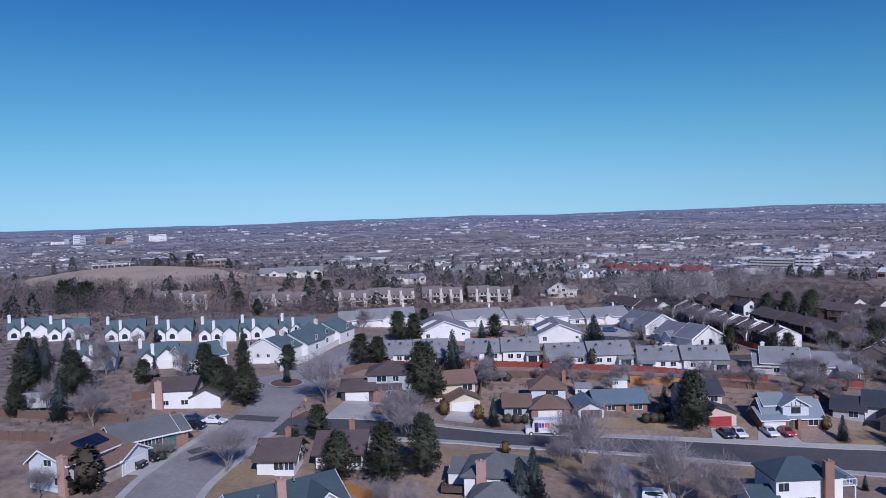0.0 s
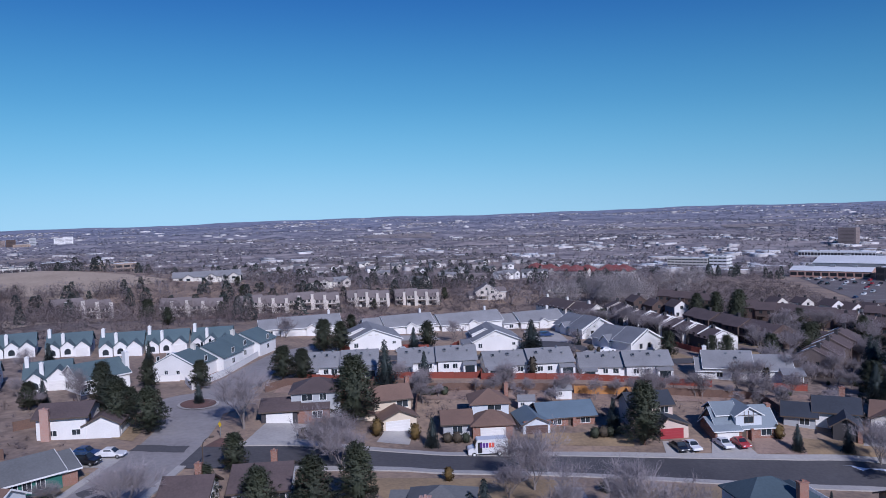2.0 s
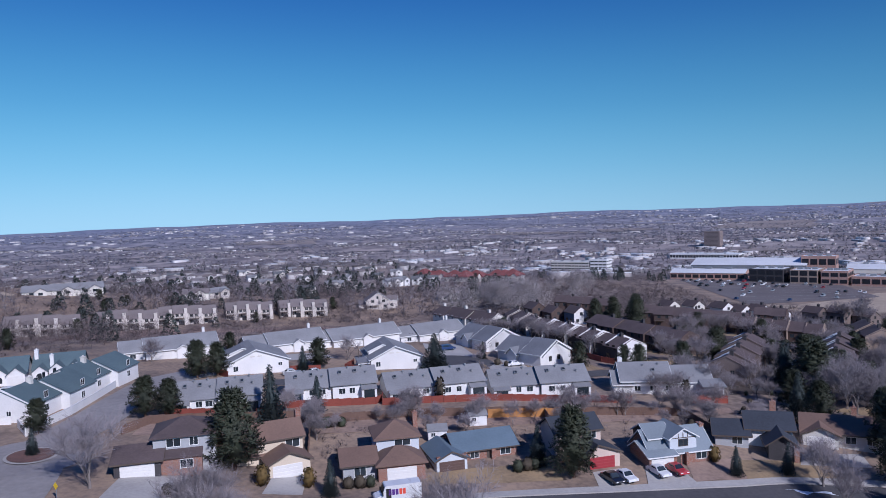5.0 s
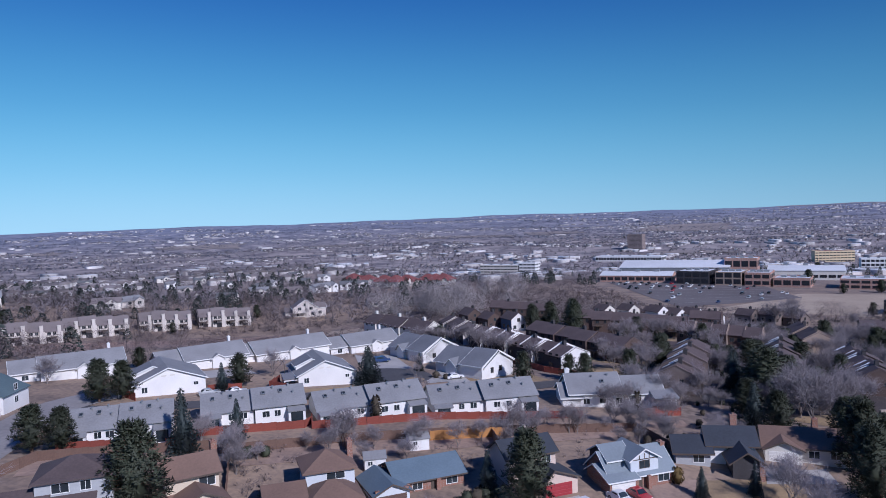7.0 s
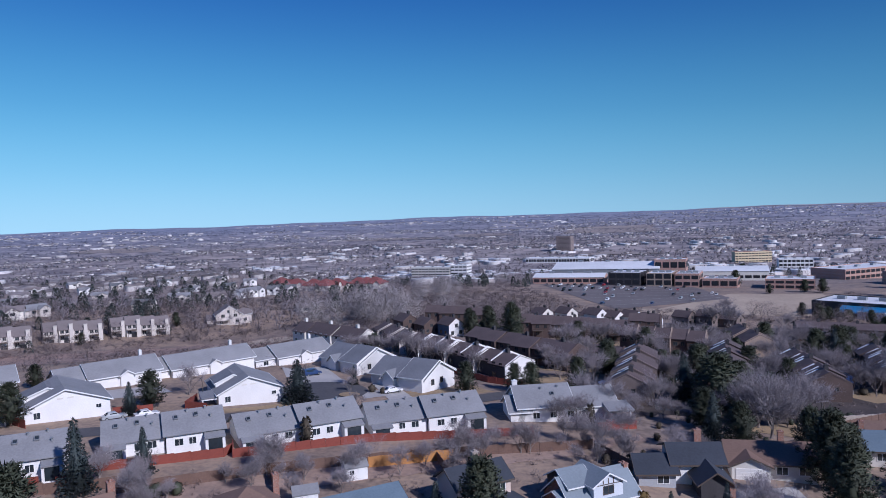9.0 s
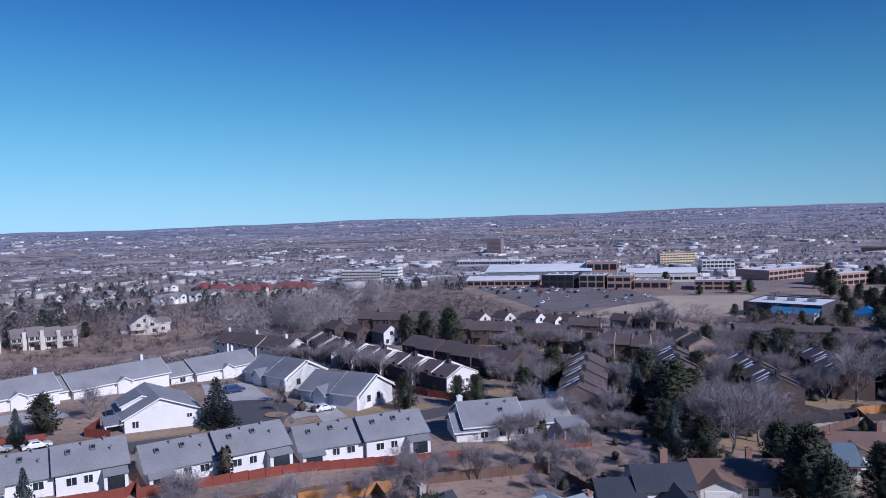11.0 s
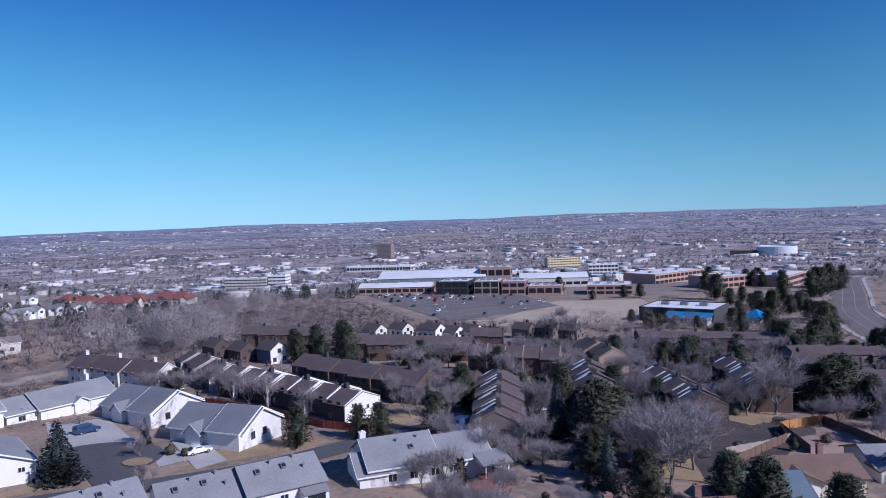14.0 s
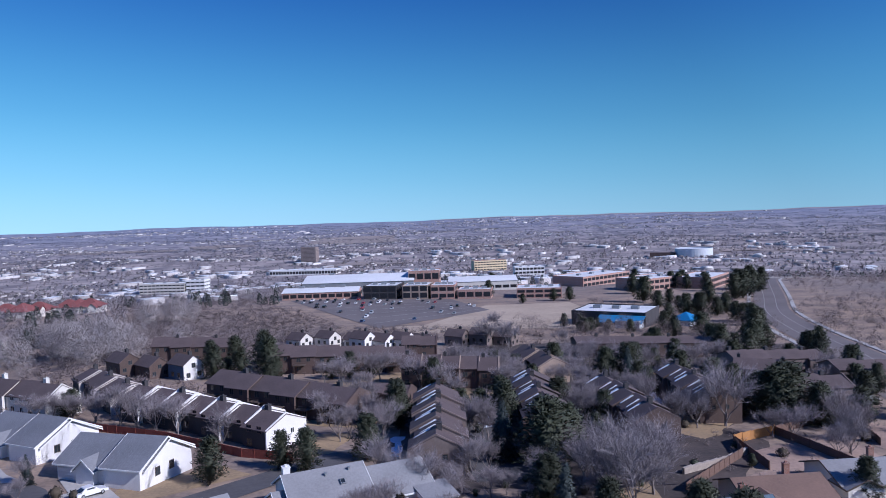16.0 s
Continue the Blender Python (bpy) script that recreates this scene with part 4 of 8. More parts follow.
    patch("asphalt_patch", cs, "asphalt", 0.15, "dark tar repair on worn asphalt", "road repair", 1.5, 0.2)


patch("gully", ((-235, 250), (-70, 298), (-58, 392), (-215, 330)), "gully", 0.1, "reddish bare soil of the gully", "ground", 5, 2.5)
patch("gully", ((-112, 352), (-66, 330), (-56, 372), (-84, 384)), "field", 0.18, "pale reddish bank below the big house", "ground", 5, 2.5)
# dark leaf-strewn sheets; part of the darkness is painted shade
patch("shaded_leaf_floor", ((26, 206), (90, 219), (182, 284), (40, 300)), "shaded_leaves", 0.04, "fallen leaves and mulch under trees, with shade painted in", "ground", 4, 1.5)
patch("shaded_leaf_floor", ((58, 186), (100, 214), (100, 226), (36, 208)), "shaded_leaves", 0.045, "fallen leaves behind the back yards, with shade painted in", "ground", 4, 1.0)
patch("shaded_leaf_floor", ((152, 238), (232, 297), (215, 350), (182, 286)), "shaded_leaves", 0.045, "fallen leaves between brown townhouses, with shade painted in", "ground", 4, 1.5)
patch("shaded_leaf_floor", ((60, 303), (181, 288), (212, 350), (100, 372)), "shaded_leaves", 0.05, "fallen leaves behind the brown townhouses, with shade painted in", "ground", 4, 1.5)
patch("courtyard", ((33, 212), (43, 210), (55, 252), (46, 255)), "asphalt", 0.1, "shaded asphalt parking court between townhouses", "car park", 3)
for cs in (((22, 152.2), (29, 152.8), (30, 151.8), (24, 151.4)), ((55.4, 258), (57.5, 257), (51.5, 243), (49, 244)), ((106, 262), (110, 261), (91, 234), (88.8, 235)), ((29.5, 242.5), (31.5, 242.9), (26.5, 229.5), (24.5, 229.9)),
           ((12, 211), (20, 213), (21, 216), (13, 215)), ((75.8, 255.5), (78.4, 255), (70.1, 239.7), (66.9, 239.3))):
    patch("snow_patch", cs, "snow", 0.14, "old snow lying in the shade", "snow", 1.2, 0.7)
for x, y, a, b, r in ((-1135, 3035, 336, 261, 9), (-551, 2936, 284, 153, 14), (-47, 3213, 401, 180, 0), (916, 3272, 374, 381, -18), (-1758, 2848, 255, 209, 18), (1546, 1535, 332, 192, -46),
                      (-2081, 1857, 290, 112, 46), (1180, 2499, 293, 113, -26), (564, 1974, 203, 80, -16), (347, 3280, 234, 126, -6)):
    c, s = math.cos(radians(r)), math.sin(radians(r))
    patch("field", [(x + p * a * c - q * b * s, y + p * a * s + q * b * c) for p, q in ((-0.5, -0.5), (0.5, -0.5), (0.5, 0.5), (-0.5, 0.5))], "farfield", 1.5, "pale dry field in the far valley", "field", 24, 18)



# ---- houses ----
def home(name, label, a, b, rot=None, group="", category="house", pad=9):
    ang = math.degrees(math.atan2(b[1] - a[1], b[0] - a[0])) if rot is None else rot
    x, y = (a[0] + b[0]) / 2, (a[1] + b[1]) / 2
    mx, my = x - math.sin(radians(ang)) * 5, y + math.cos(radians(ang)) * 5
    AVOID.append((mx, my, pad))
    return thing(name, x, y, ang, label, category, group, z=gz(x, y))


def house_two_tone(a, b):
    h = home("house", "two-storey house with pale blue-grey shingle roof and white half-timbered gable", a, b)
    block(h, 0.4, 5.2, 12.6, 8.4, 2.7, "gx", 3.6, wall="brick", roof="r_pale")
    block(h, -4.2, 3.6, 5.4, 7.6, 2.6, "gx", 1.7, wall="brick", roof="r_pale", shift=1.2)
    block(h, 0.9, 4.6, 5.6, 6.8, 5.4, "gy", 1.7, wall="bluewall", roof="r_pale", base=0.0)
    block(h, -2.9, 6.4, 4.4, 6.4, 5.2, "gx", 1.9, wall="darkwall", roof="r_pale")
    garage_on(h, pose(-4.2, -0.2, 0), 4.6)
    window_on(h, face(0.9, 4.6, 5.6, 6.8, "f", 0, 4.3), 1.9, 1.3, "darktrim")
    window_on(h, pose(4.6, 1.0, 1.5), 2.2, 1.5)
    for u in (0.0, 2.6):
        part("post", mesh_of("post", *box(-0.3, 0.3, -0.3, 0.3, -0.5, 2.5), M["brick"]), h, pose(u - 1.4, 0.3, 0))
    for u in (-1.5, 0, 1.5):
        part("timber", mesh_of("timber", *box(-0.07, 0.07, -0.05, 0, 0, 1.0), M["darktrim"]), h, pose(0.9 + u * 0.65, 1.19, 5.3))
    part("timber", mesh_of("timber", *box(-2.7, 2.7, -0.05, 0, 0, 0.14), M["darktrim"]), h, pose(0.9, 1.18, 5.2))
    chimney_on(h, 6.9, 5.2, -1, 6.4, 0.9, 1.4)
    door_on(h, pose(-0.2, 1.0, 0))
    h.scale = (0.9, 0.9, 0.86)


def house_red_garage(a, b):
    h = home("house", "two-storey house with charcoal roof and red garage door", a, b)
    block(h, 0.3, 4.0, 5.6, 6.0, 2.7, "gy", 1.5, wall="pink", roof="r_navy", shift=-1.4, trim="darktrim")
    block(h, -2.0, 9.2, 8.6, 6.2, 5.4, "gx", 1.9, wall="pink", roof="r_navy", trim="darktrim")
    garage_on(h, pose(-0.2, 1.0, 0), 4.6, 2.1, "redgarage")
    window_on(h, face(-2.0, 9.2, 8.6, 6.2, "f", 2.6, 4.4), 1.5, 1.3)
    chimney_on(h, -1.0, 10.5, 4, 8.4, 0.9, 0.7, "stone")


def house_blue_ranch(a, b):
    h = home("house", "single-storey brick ranch with blue-grey shingle roof", a, b)
    block(h, 3.0, 7.6, 11.4, 9.0, 2.7, "gx", 2.2, 0.6, "brick", "r_blue", trim="darktrim")
    block(h, -4.6, 4.6, 5.6, 9.0, 2.5, "gy", 1.5, 0.5, "bluewall", "r_blue", trim="darktrim")
    block(h, -4.6, 0.4, 5.4, 0.5, 2.4, "flat", 0.1, wall="brick", roof="darktrim", z0=-1.0, trim="darktrim")
    garage_on(h, pose(-4.6, 0.1, 0), 4.6, 2.1, "browngarage")
    window_on(h, face(3.0, 7.6, 11.4, 9.0, "f", 3.6, 1.5), 1.9, 1.2)
    window_on(h, face(3.0, 7.6, 11.4, 9.0, "f", -2.4, 1.5), 1.6, 1.2)
    door_on(h, face(3.0, 7.6, 11.4, 9.0, "f", 0.4, 0))
    for u in (-1.4, 4.0):
        part("post", mesh_of("post", *box(-0.35, 0.35, -0.35, 0.35, -0.8, 2.5), M["brick"]), h, pose(u, 2.6, 0))
    h.scale = (0.95, 0.95, 0.84)


def house_brown_hip(a, b):
    h = home("house", "split-level house with brown shingle hip roofs", a, b)
    block(h, -3.6, 5.0, 5.4, 8.4, 2.8, "gx", 1.5, 0.5, "greywall", "r_brown", trim="darktrim")
    block(h, 3.2, 8.4, 7.2, 7.4, 5.2, "hip", 2.3, 0.5, "bluewall", "r_brown", trim="darktrim")
    block(h, 3.0, 2.8, 7.6, 6.6, 2.5, "hip", 2.2, 0.5, "brick", "r_brown", trim="darktrim")
    garage_on(h, pose(3.0, -0.52, 0), 4.8, 2.1)
    window_on(h, face(3.2, 8.4, 7.2, 7.4, "f", 0.8, 4.5), 2.6, 1.0)
    window_on(h, face(-3.6, 5.0, 5.4, 8.4, "f", 0, 1.6), 1.8, 1.4)
    chimney_on(h, 7.0, 9.5, -1, 8.0, 0.8, 1.0)


def house_tan(a, b):
    h = home("house", "two-storey cream house with brown shingle roof and garage wing", a, b)
    block(h, 0.1, 2.6, 6.6, 6.0, 2.6, "gy", 1.5, 0.5, "cream", "r_brown", trim="darktrim")
    block(h, -0.2, 7.8, 7.4, 6.6, 5.2, "gx", 2.0, 0.5, "cream", "r_brown", trim="darktrim")
    block(h, -5.2, 7.4, 4.4, 6.0, 2.8, "gx", 1.4, 0.5, "cream", "r_brown", trim="darktrim")
    garage_on(h, pose(-0.3, -0.4, 0), 4.8)
    window_on(h, face(-0.2, 7.8, 7.4, 6.6, "f", 2.0, 4.1), 2.2, 1.5)
    chimney_on(h, 3.9, 9.0, -1, 8.2, 0.9, 1.0)


def house_dark_brown(a, b):
    h = home("house", "two-storey house with dark brown shingle roof and white garage", a, b)
    block(h, -2.6, 4.2, 6.6, 7.6, 2.6, "gx", 1.4, 0.5, "darkwall", "r_dark", shift=0.5, trim="darktrim")
    block(h, 4.0, 7.0, 9.2, 8.2, 5.0, "hip", 2.2, 0.5, "greywall", "r_dark", trim="darktrim")
    block(h, 3.6, 2.7, 6.0, 3.6, 2.5, "shed", 1.0, 0.4, "brick", "r_dark", trim="darktrim")
    garage_on(h, pose(-2.6, 0.35, 0), 4.9)
    window_on(h, face(4.0, 7.0, 9.2, 8.2, "f", -1.6, 4.2), 2.0, 1.2)
    window_on(h, face(4.0, 7.0, 9.2, 8.2, "f", 1.4, 4.2), 1.2, 1.2)
    window_on(h, pose(4.4, 0.86, 1.4), 1.8, 1.2)
    chimney_on(h, 9.0, 7.4, -1, 8.2, 0.9, 1.2)


def house_chalet(a, b):
    h = home("house", "charcoal-roofed chalet house with white gable and porch wing", a, b, rot=-8)
    block(h, -3.6, 6.0, 5.6, 7.6, 2.7, "gx", 1.7, 0.6, "greywall", "r_navy", trim="darktrim")
    block(h, 3.0, 8.2, 7.4, 8.6, 3.7, "gx", 2.0, 0.7, "white", "r_navy", shift=-1.0, trim="darktrim")
    block(h, 4.2, 2.2, 4.4, 7.4, 2.5, "gy", 1.5, 0.7, "darkwall", "r_navy", z0=-0.8, trim="darktrim")
    window_on(h, face(-3.6, 6.0, 5.6, 7.6, "f", 0.9, 1.6), 1.7, 1.2)
    window_on(h, face(3.0, 8.2, 7.4, 8.6, "r", -0.6, 2.9), 1.3, 1.3)
    window_on(h, face(3.0, 8.2, 7.4, 8.6, "r", 1.6, 2.9), 1.0, 1.3)
    part("post", mesh_of("post", *box(-0.4, 0.4, -0.4, 0.4, -1, 2.4), M["brick"]), h, pose(6.5, -1.4, 0))
    chimney_on(h, 4.2, 9.0, 4.0, 7.2, 1.1, 0.8)


def house_plain_ranch(a, b, wall="offwhite", roof="r_brown", label="single-storey ranch with brown shingle roof", rot=None, depth=9.0, wide=13.0, garage=True, wing=True):
    h = home("house", label, a, b, rot)
    block(h, 0, depth / 2, wide, depth, 2.7, "gx", 2.0, 0.6, wall, roof, trim="darktrim")
    if wing:
        block(h, -wide * 0.28, 0.6, 5.8, 4.0, 2.6, "gy", 1.3, 0.5, wall, roof, trim="darktrim")
    if garage:
        garage_on(h, pose(-wide * 0.28, -1.4, 0), 4.6)
    for u in (0.1, 0.36):
        window_on(h, pose(wide * u, 0, 1.5), 1.6, 1.2)
    window_on(h, face(0, depth / 2, wide, depth, "r", 0, 1.6), 1.4, 1.2)
    chimney_on(h, wide * 0.18, depth * 0.62, 2, 6.0)
    return h


house_dark_brown((-78.8, 130.5), (-69.0, 134.5))
house_tan((-59.3, 140.7), (-54.1, 144.1))
house_brown_hip((-47.4, 142.3), (-36.1, 146.4))
house_blue_ranch((-34.4, 148.2), (-20.1, 154.7))
house_red_garage((-8.2, 153.0), (-3.5, 155.1))
house_two_tone((1.2, 155.6), (13.0, 160.0))
house_chalet((14.4, 166.2), (27.2, 163.6))
house_plain_ranch((31, 173), (44, 168), roof="r_brown", rot=-16, depth=10)
house_plain_ranch((52, 178.5), (60, 176), "offwhite", "r_blue", "ranch with blue-grey shingle roof and patches of snow", rot=-18, wide=10)
house_plain_ranch((62.1, 184), (76, 179.6), "cream", "r_brown", "cream ranch with brown shingle roof and white garage", rot=-18, depth=10)
house_plain_ranch((82, 186), (97, 180), "offwhite", "r_grey", "ranch with grey shingle roof", rot=-20, depth=11)
house_plain_ranch((100, 184), (113, 178), "offwhite", "r_teal", "ranch with dark grey-green shingle roof", rot=-24, depth=10)


def house_green(a, b):
    h = home("house", "long green ranch with grey shingle roof and white trim", a, b, rot=64.6)
    block(h, -0.4, 4.6, 9.6, 8.6, 2.7, "gx", 1.9, 0.6, "green", "r_mid")
    block(h, 5.5, 4.2, 2.2, 7.6, 2.5, "gx", 1.7, 0.5, "brick", "r_mid")
    for u in (-3.9, -2.1, -0.3, 1.5):
        window_on(h, face(0, 4.6, 13.0, 8.6, "f", u, 1.5), 1.1, 1.5)
    window_on(h, face(-0.4, 4.6, 9.6, 8.6, "l", 0.6, 3.3), 0.8, 0.7)
    garage_on(h, face(5.5, 4.2, 2.2, 7.6, "r", 0, 0), 4.6)


house_green((-95.3, 85.9), (-90.1, 96.7))


def house_solar(a, b):
    h = home("house", "split-level house with brown shingle roof and rooftop solar panels", a, b, rot=4)
    block(h, 0, 5.2, 7.2, 10.4, 4.2, "gy", 1.8, 0.5, "bluewall", "r_brown", shift=-1.3)
    block(h, 3.0, 10.6, 6.6, 5.6, 2.7, "gx", 1.5, 0.5, "bluewall", "r_brown")
    block(h, 4.8, 5.6, 2.6, 5.0, 2.6, "gy", 1.0, 0.4, "stone", "r_brown")
    for u in (-1.9, 1.9):
        window_on(h, pose(u, 0, 1.6), 1.4, 1.1)
    window_on(h, pose(0, 0, 4.2), 1.4, 0.9)
    garage_on(h, face(3.0, 10.6, 6.6, 5.6, "r", 0, 0), 4.4)
    tilt = math.degrees(math.atan2(1.8, 4.9))
    for k in range(5):
        part("solar_panel", shared("pv", lambda: mesh_of("solar_panel", *box(-1.3, 1.3, -0.5, 0.5, 0, 0.06), M["solar"])), h, pose(1.3, 4.6 + 1.08 * k, 5.42, 0, tilt))
    chimney_on(h, 3.2, -0.4, -1, 5.4, 1.3, 0.8, "pinkbrick")


house_solar((-98.7, 73.6), (-91.3, 74.2))


def house_white_brown(a, b):
    h = home("house", "white two-storey house with dark brown roof and brick chimney", a, b)
    block(h, -2.0, 5.0, 8.0, 8.0, 4.1, "gx", 1.5, 0.6, "white", "r_dark", trim="darktrim")
    block(h, 4.6, 4.6, 5.6, 7.0, 2.4, "gy", 1.4, 0.5, "white", "r_dark", trim="darktrim")
    for u in (-1.4, 2.4):
        window_on(h, face(-2.0, 5.0, 8.0, 8.0, "f", u, 1.3), 1.3, 0.9)
    window_on(h, face(-2.0, 5.0, 8.0, 8.0, "r", -1.6, 3.2), 1.1, 1.1)
    garage_on(h, face(4.6, 4.6, 5.6, 7.0, "r", 0, 0), 4.6)
    chimney_on(h, -4.4, 0.6, -1, 5.6, 1.4, 0.8, "pinkbrick")


house_white_brown((-110.5, 108.4), (-98.5, 114.2))
house_plain_ranch((-70.9, 91.2), (-65.9, 93), "white", "r_dark", "small house with dark brown roof", rot=20, wide=5.8, depth=7.5, garage=False, wing=False)
house_plain_ranch((-63.6, 97), (-58, 100), "white", "r_dark", "white-walled garage house with dark brown roof", rot=22, wide=7.5, depth=10, garage=False, wing=False)


def house_slate(a, b):
    h = home("house", "house with slate teal shingle roof and brick chimney", a, b, rot=55)
    block(h, 0, 5, 14.5, 9.5, 3.0, "gx", 2.4, 0.6, "bluewall", "r_slate")
    block(h, 4.0, 1.5, 5.5, 6.0, 2.9, "gy", 2.2, 0.5, "bluewall", "r_slate")
    window_on(h, pose(4.0, -1.5, 3.4), 1.6, 1.5)
    chimney_on(h, -1.0, 2.2, 3, 6.8, 1.2, 0.8, "pinkbrick")
    skylights(h, 0, 5, 9.5, 3.4, 2.6, [(-4, 0.5, 0), (1.5, 0.8, 0)])


house_slate((-59.0, 72.1), (-51.0, 83.5))


def house_grey_near(a, b):
    h = home("house", "white house with grey hip roof, brick chimney and small deck", a, b, rot=12)
    block(h, 0, 4.6, 8.4, 8.4, 3.6, "hip", 2.3, 0.5, "white", "r_mid")
    block(h, 1.2, -2.6, 7.0, 6.0, 2.2, "hip", 2.0, 0.5, "offwhite", "r_mid")
    chimney_on(h, -1.6, 0.2, -1, 5.9, 1.4, 0.8, "pinkbrick")
    block(h, -5.9, 6.0, 2.6, 4.0, 2.8, "shed", 0.8, 0.3, "white", "r_mid")
    window_on(h, face(0, 4.6, 8.4, 8.4, "f", 1.8, 3.2), 1.4, 1.2)
    window_on(h, face(-5.9, 6.0, 2.6, 4.0, "l", 0, 2.4), 1.6, 1.6)
    part("deck", mesh_of("deck", *join(box(-1.6, 1.6, -1.5, 1.5, 0.9, 1.05), box(-1.6, 1.6, -1.5, -1.42, 1.05, 1.9), box(-1.6, -1.52, -1.5, 1.5, 1.05, 1.9)), M["brown"]), h, pose(-6.2, 2.4, 0))


house_grey_near((-38.6, 95.8), (-30.8, 98.6))


def house_white_near(a, b):
    h = home("house", "white two-storey house with slate roof, tall brick chimney and deck", a, b, rot=25)
    block(h, 0.2, 3.8, 8.6, 6.6, 4.8, "hip", 2.3, 0.4, "white", "r_slate")
    block(h, 4.9, 4.4, 3.0, 5.0, 4.4, "hip", 1.3, 0.4, "white", "r_slate")
    block(h, -5.8, 2.6, 3.6, 5.6, 2.2, "gx", 1.3, 0.4, "white", "r_slate")
    chimney_on(h, 3.2, 0.0, -1, 7.4, 1.3, 0.8, "brick")
    for u, z in ((-3.2, 3.8), (-1.4, 1.6), (0.6, 1.6), (-3.2, 1.6)):
        window_on(h, face(0.2, 3.8, 8.6, 6.6, "f", u, z), 1.5, 1.2)
    deck = part("deck", mesh_of("deck", *box(5.3, 9.2, 3.0, 9.0, 2.5, 2.65), M["offwhite"]), h)
    part("railing", mesh_of("railing", *join(box(9.1, 9.2, 3, 9, 2.65, 3.6), box(5.3, 9.2, 3.0, 3.1, 3.5, 3.6), *[box(5.5 + 0.5 * k, 5.56 + 0.5 * k, 3.0, 3.1, 2.65, 3.5) for k in range(7)]), M["trim"]), deck)
    for x, y in ((9, 3.2), (9, 8.8), (5.6, 3.2)):
        part("post", mesh_of("post", *box(-0.1, 0.1, -0.1, 0.1, -1, 2.5), M["trim"]), deck, pose(x, y, 0))


house_white_near((2.0, 111.2), (11.2, 115.6))
house_plain_ranch((24, 122), (36, 124), "tan", "r_brown", "ranch with weathered brown shingle roof", rot=8, garage=False)
house_plain_ranch((-112, 62), (-103, 64), "greywall", "r_dark", "house corner with dark brown roof", rot=62, garage=False)


def garden_shed(x, y, rot):
    t = thing("garden_shed", x, y, rot, "small white-sided garden shed with grey roof", "shed")
    block(t, 0, 0, 3.4, 2.6, 2.0, "gx", 0.8, 0.2, "white", "r_grey", z0=-0.6, fascia=False)
    door_on(t, face(0, 0, 3.4, 2.6, "f", 0.6, 0), "trim", 0.9, 1.8)
    window_on(t, face(0, 0, 3.4, 2.6, "f", -0.8, 1.3), 0.7, 0.6, "trim")


garden_shed(-35.4, 161.2, 14)
garden_shed(-29.0, 170.4, 20)


# ---- grey-roofed townhouses ----
def duplex(a, b, flip=False, rot=None, porch=True):
    h = home("townhouse", "long white townhouse pair with grey shingle roof and skylights", a, b, rot, "grey-roofed townhouses", pad=10)
    ln = math.hypot(b[0] - a[0], b[1] - a[1])
    half = ln / 2
    for k, s in enumerate((-1, 1)):
        cx, dy = s * half / 2, (0.0 if k else 0.9)
        block(h, cx, 5.2 + dy, half - 0.15, 10.4, 3.0 + 0.35 * k, "gx", 2.5, 0.5, "white", "r_grey", base=-0.1, fascia=False)
        for u, w in ((-half * 0.28, 1.3), (-half * 0.05, 1.1)):
            window_on(h, pose(cx + u * s, dy, 1.75), w, 1.1)
        skylights(h, cx, 5.2 + dy, 10.4, 3.0 + 0.35 * k, 2.5, [(-half * 0.3, 0.62, 1), (half * 0.05, 0.66, 1), (half * 0.3, 0.5, 0), (-half * 0.1, 0.85, 0), (half * 0.22, 0.9, 0)])
        if porch:
            px = cx + s * half * 0.32
            block(h, px, -0.5 + dy, half * 0.34, 2.6, 2.3, "shed", 0.75, 0.25, "white", "r_grey", base=-0.1, z0=-0.9)
            part("glass_door", shared(("sl", round(half, 1)), lambda: mesh_of("glass_door", *box(-half * 0.12, half * 0.12, -0.04, 0, 0, 2.0), M["glass"])), h, pose(px, -1.8 + dy, 0.05))
    return h


duplex((-87.5, 163.9), (-72.0, 169.6))
duplex((-69.5, 177.6), (-51.8, 184.0))
duplex((-48.8, 182.7), (-29.0, 191.0))
duplex((-27.2, 191.2), (-6.0, 196.3))


def lane_house(a, b):
    """The house at the lane's end, with its porch over the slope."""
    h = home("townhouse", "white townhouse with broad grey roof, chimney and corner porch", a, b, 2, "grey-roofed townhouses", pad=11)
    block(h, -4.0, 6.5, 11.0, 12.0, 3.4, "gx", 3.0, 0.5, "white", "r_grey")
    block(h, 6.0, 6.0, 9.0, 11.0, 3.0, "gx", 2.6, 0.5, "white", "r_grey")
    block(h, -9.2, 5.0, 4.0, 9.0, 2.6, "gx", 2.2, 0.5, "white", "r_grey")
    for u in (-6, -2.5, 1.0, 4.0):
        window_on(h, pose(u, 0.48 if u > -9 else 0, 1.6), 1.3, 1.1)
    chimney_on(h, -9.0, 7.5, -1, 7.2, 1.0, 1.0, "white")
    skylights(h, -4, 6.5, 12, 3.4, 3.0, [(2.0, 0.5, 1), (0, 0.75, 0), (3.5, 0.8, 0)])
    deck = part("deck", mesh_of("deck", *box(8.0, 12.5, -3.0, 0.5, -0.2, 0.0), M["redfence"]), h)
    for x, y in ((12.2, -2.8), (8.3, -2.8), (12.2, 0.2)):
        part("post", mesh_of("post", *box(-0.1, 0.1, -0.1, 0.1, -2, 2.6), M["trim"]), deck, pose(x, y, 0))
    block(h, 10.2, -1.0, 5.0, 4.4, 2.6, "shed", 0.7, 0.3, "white", "r_grey", z0=2.3)


lane_house((2.0, 202.0), (20.5, 201.5))


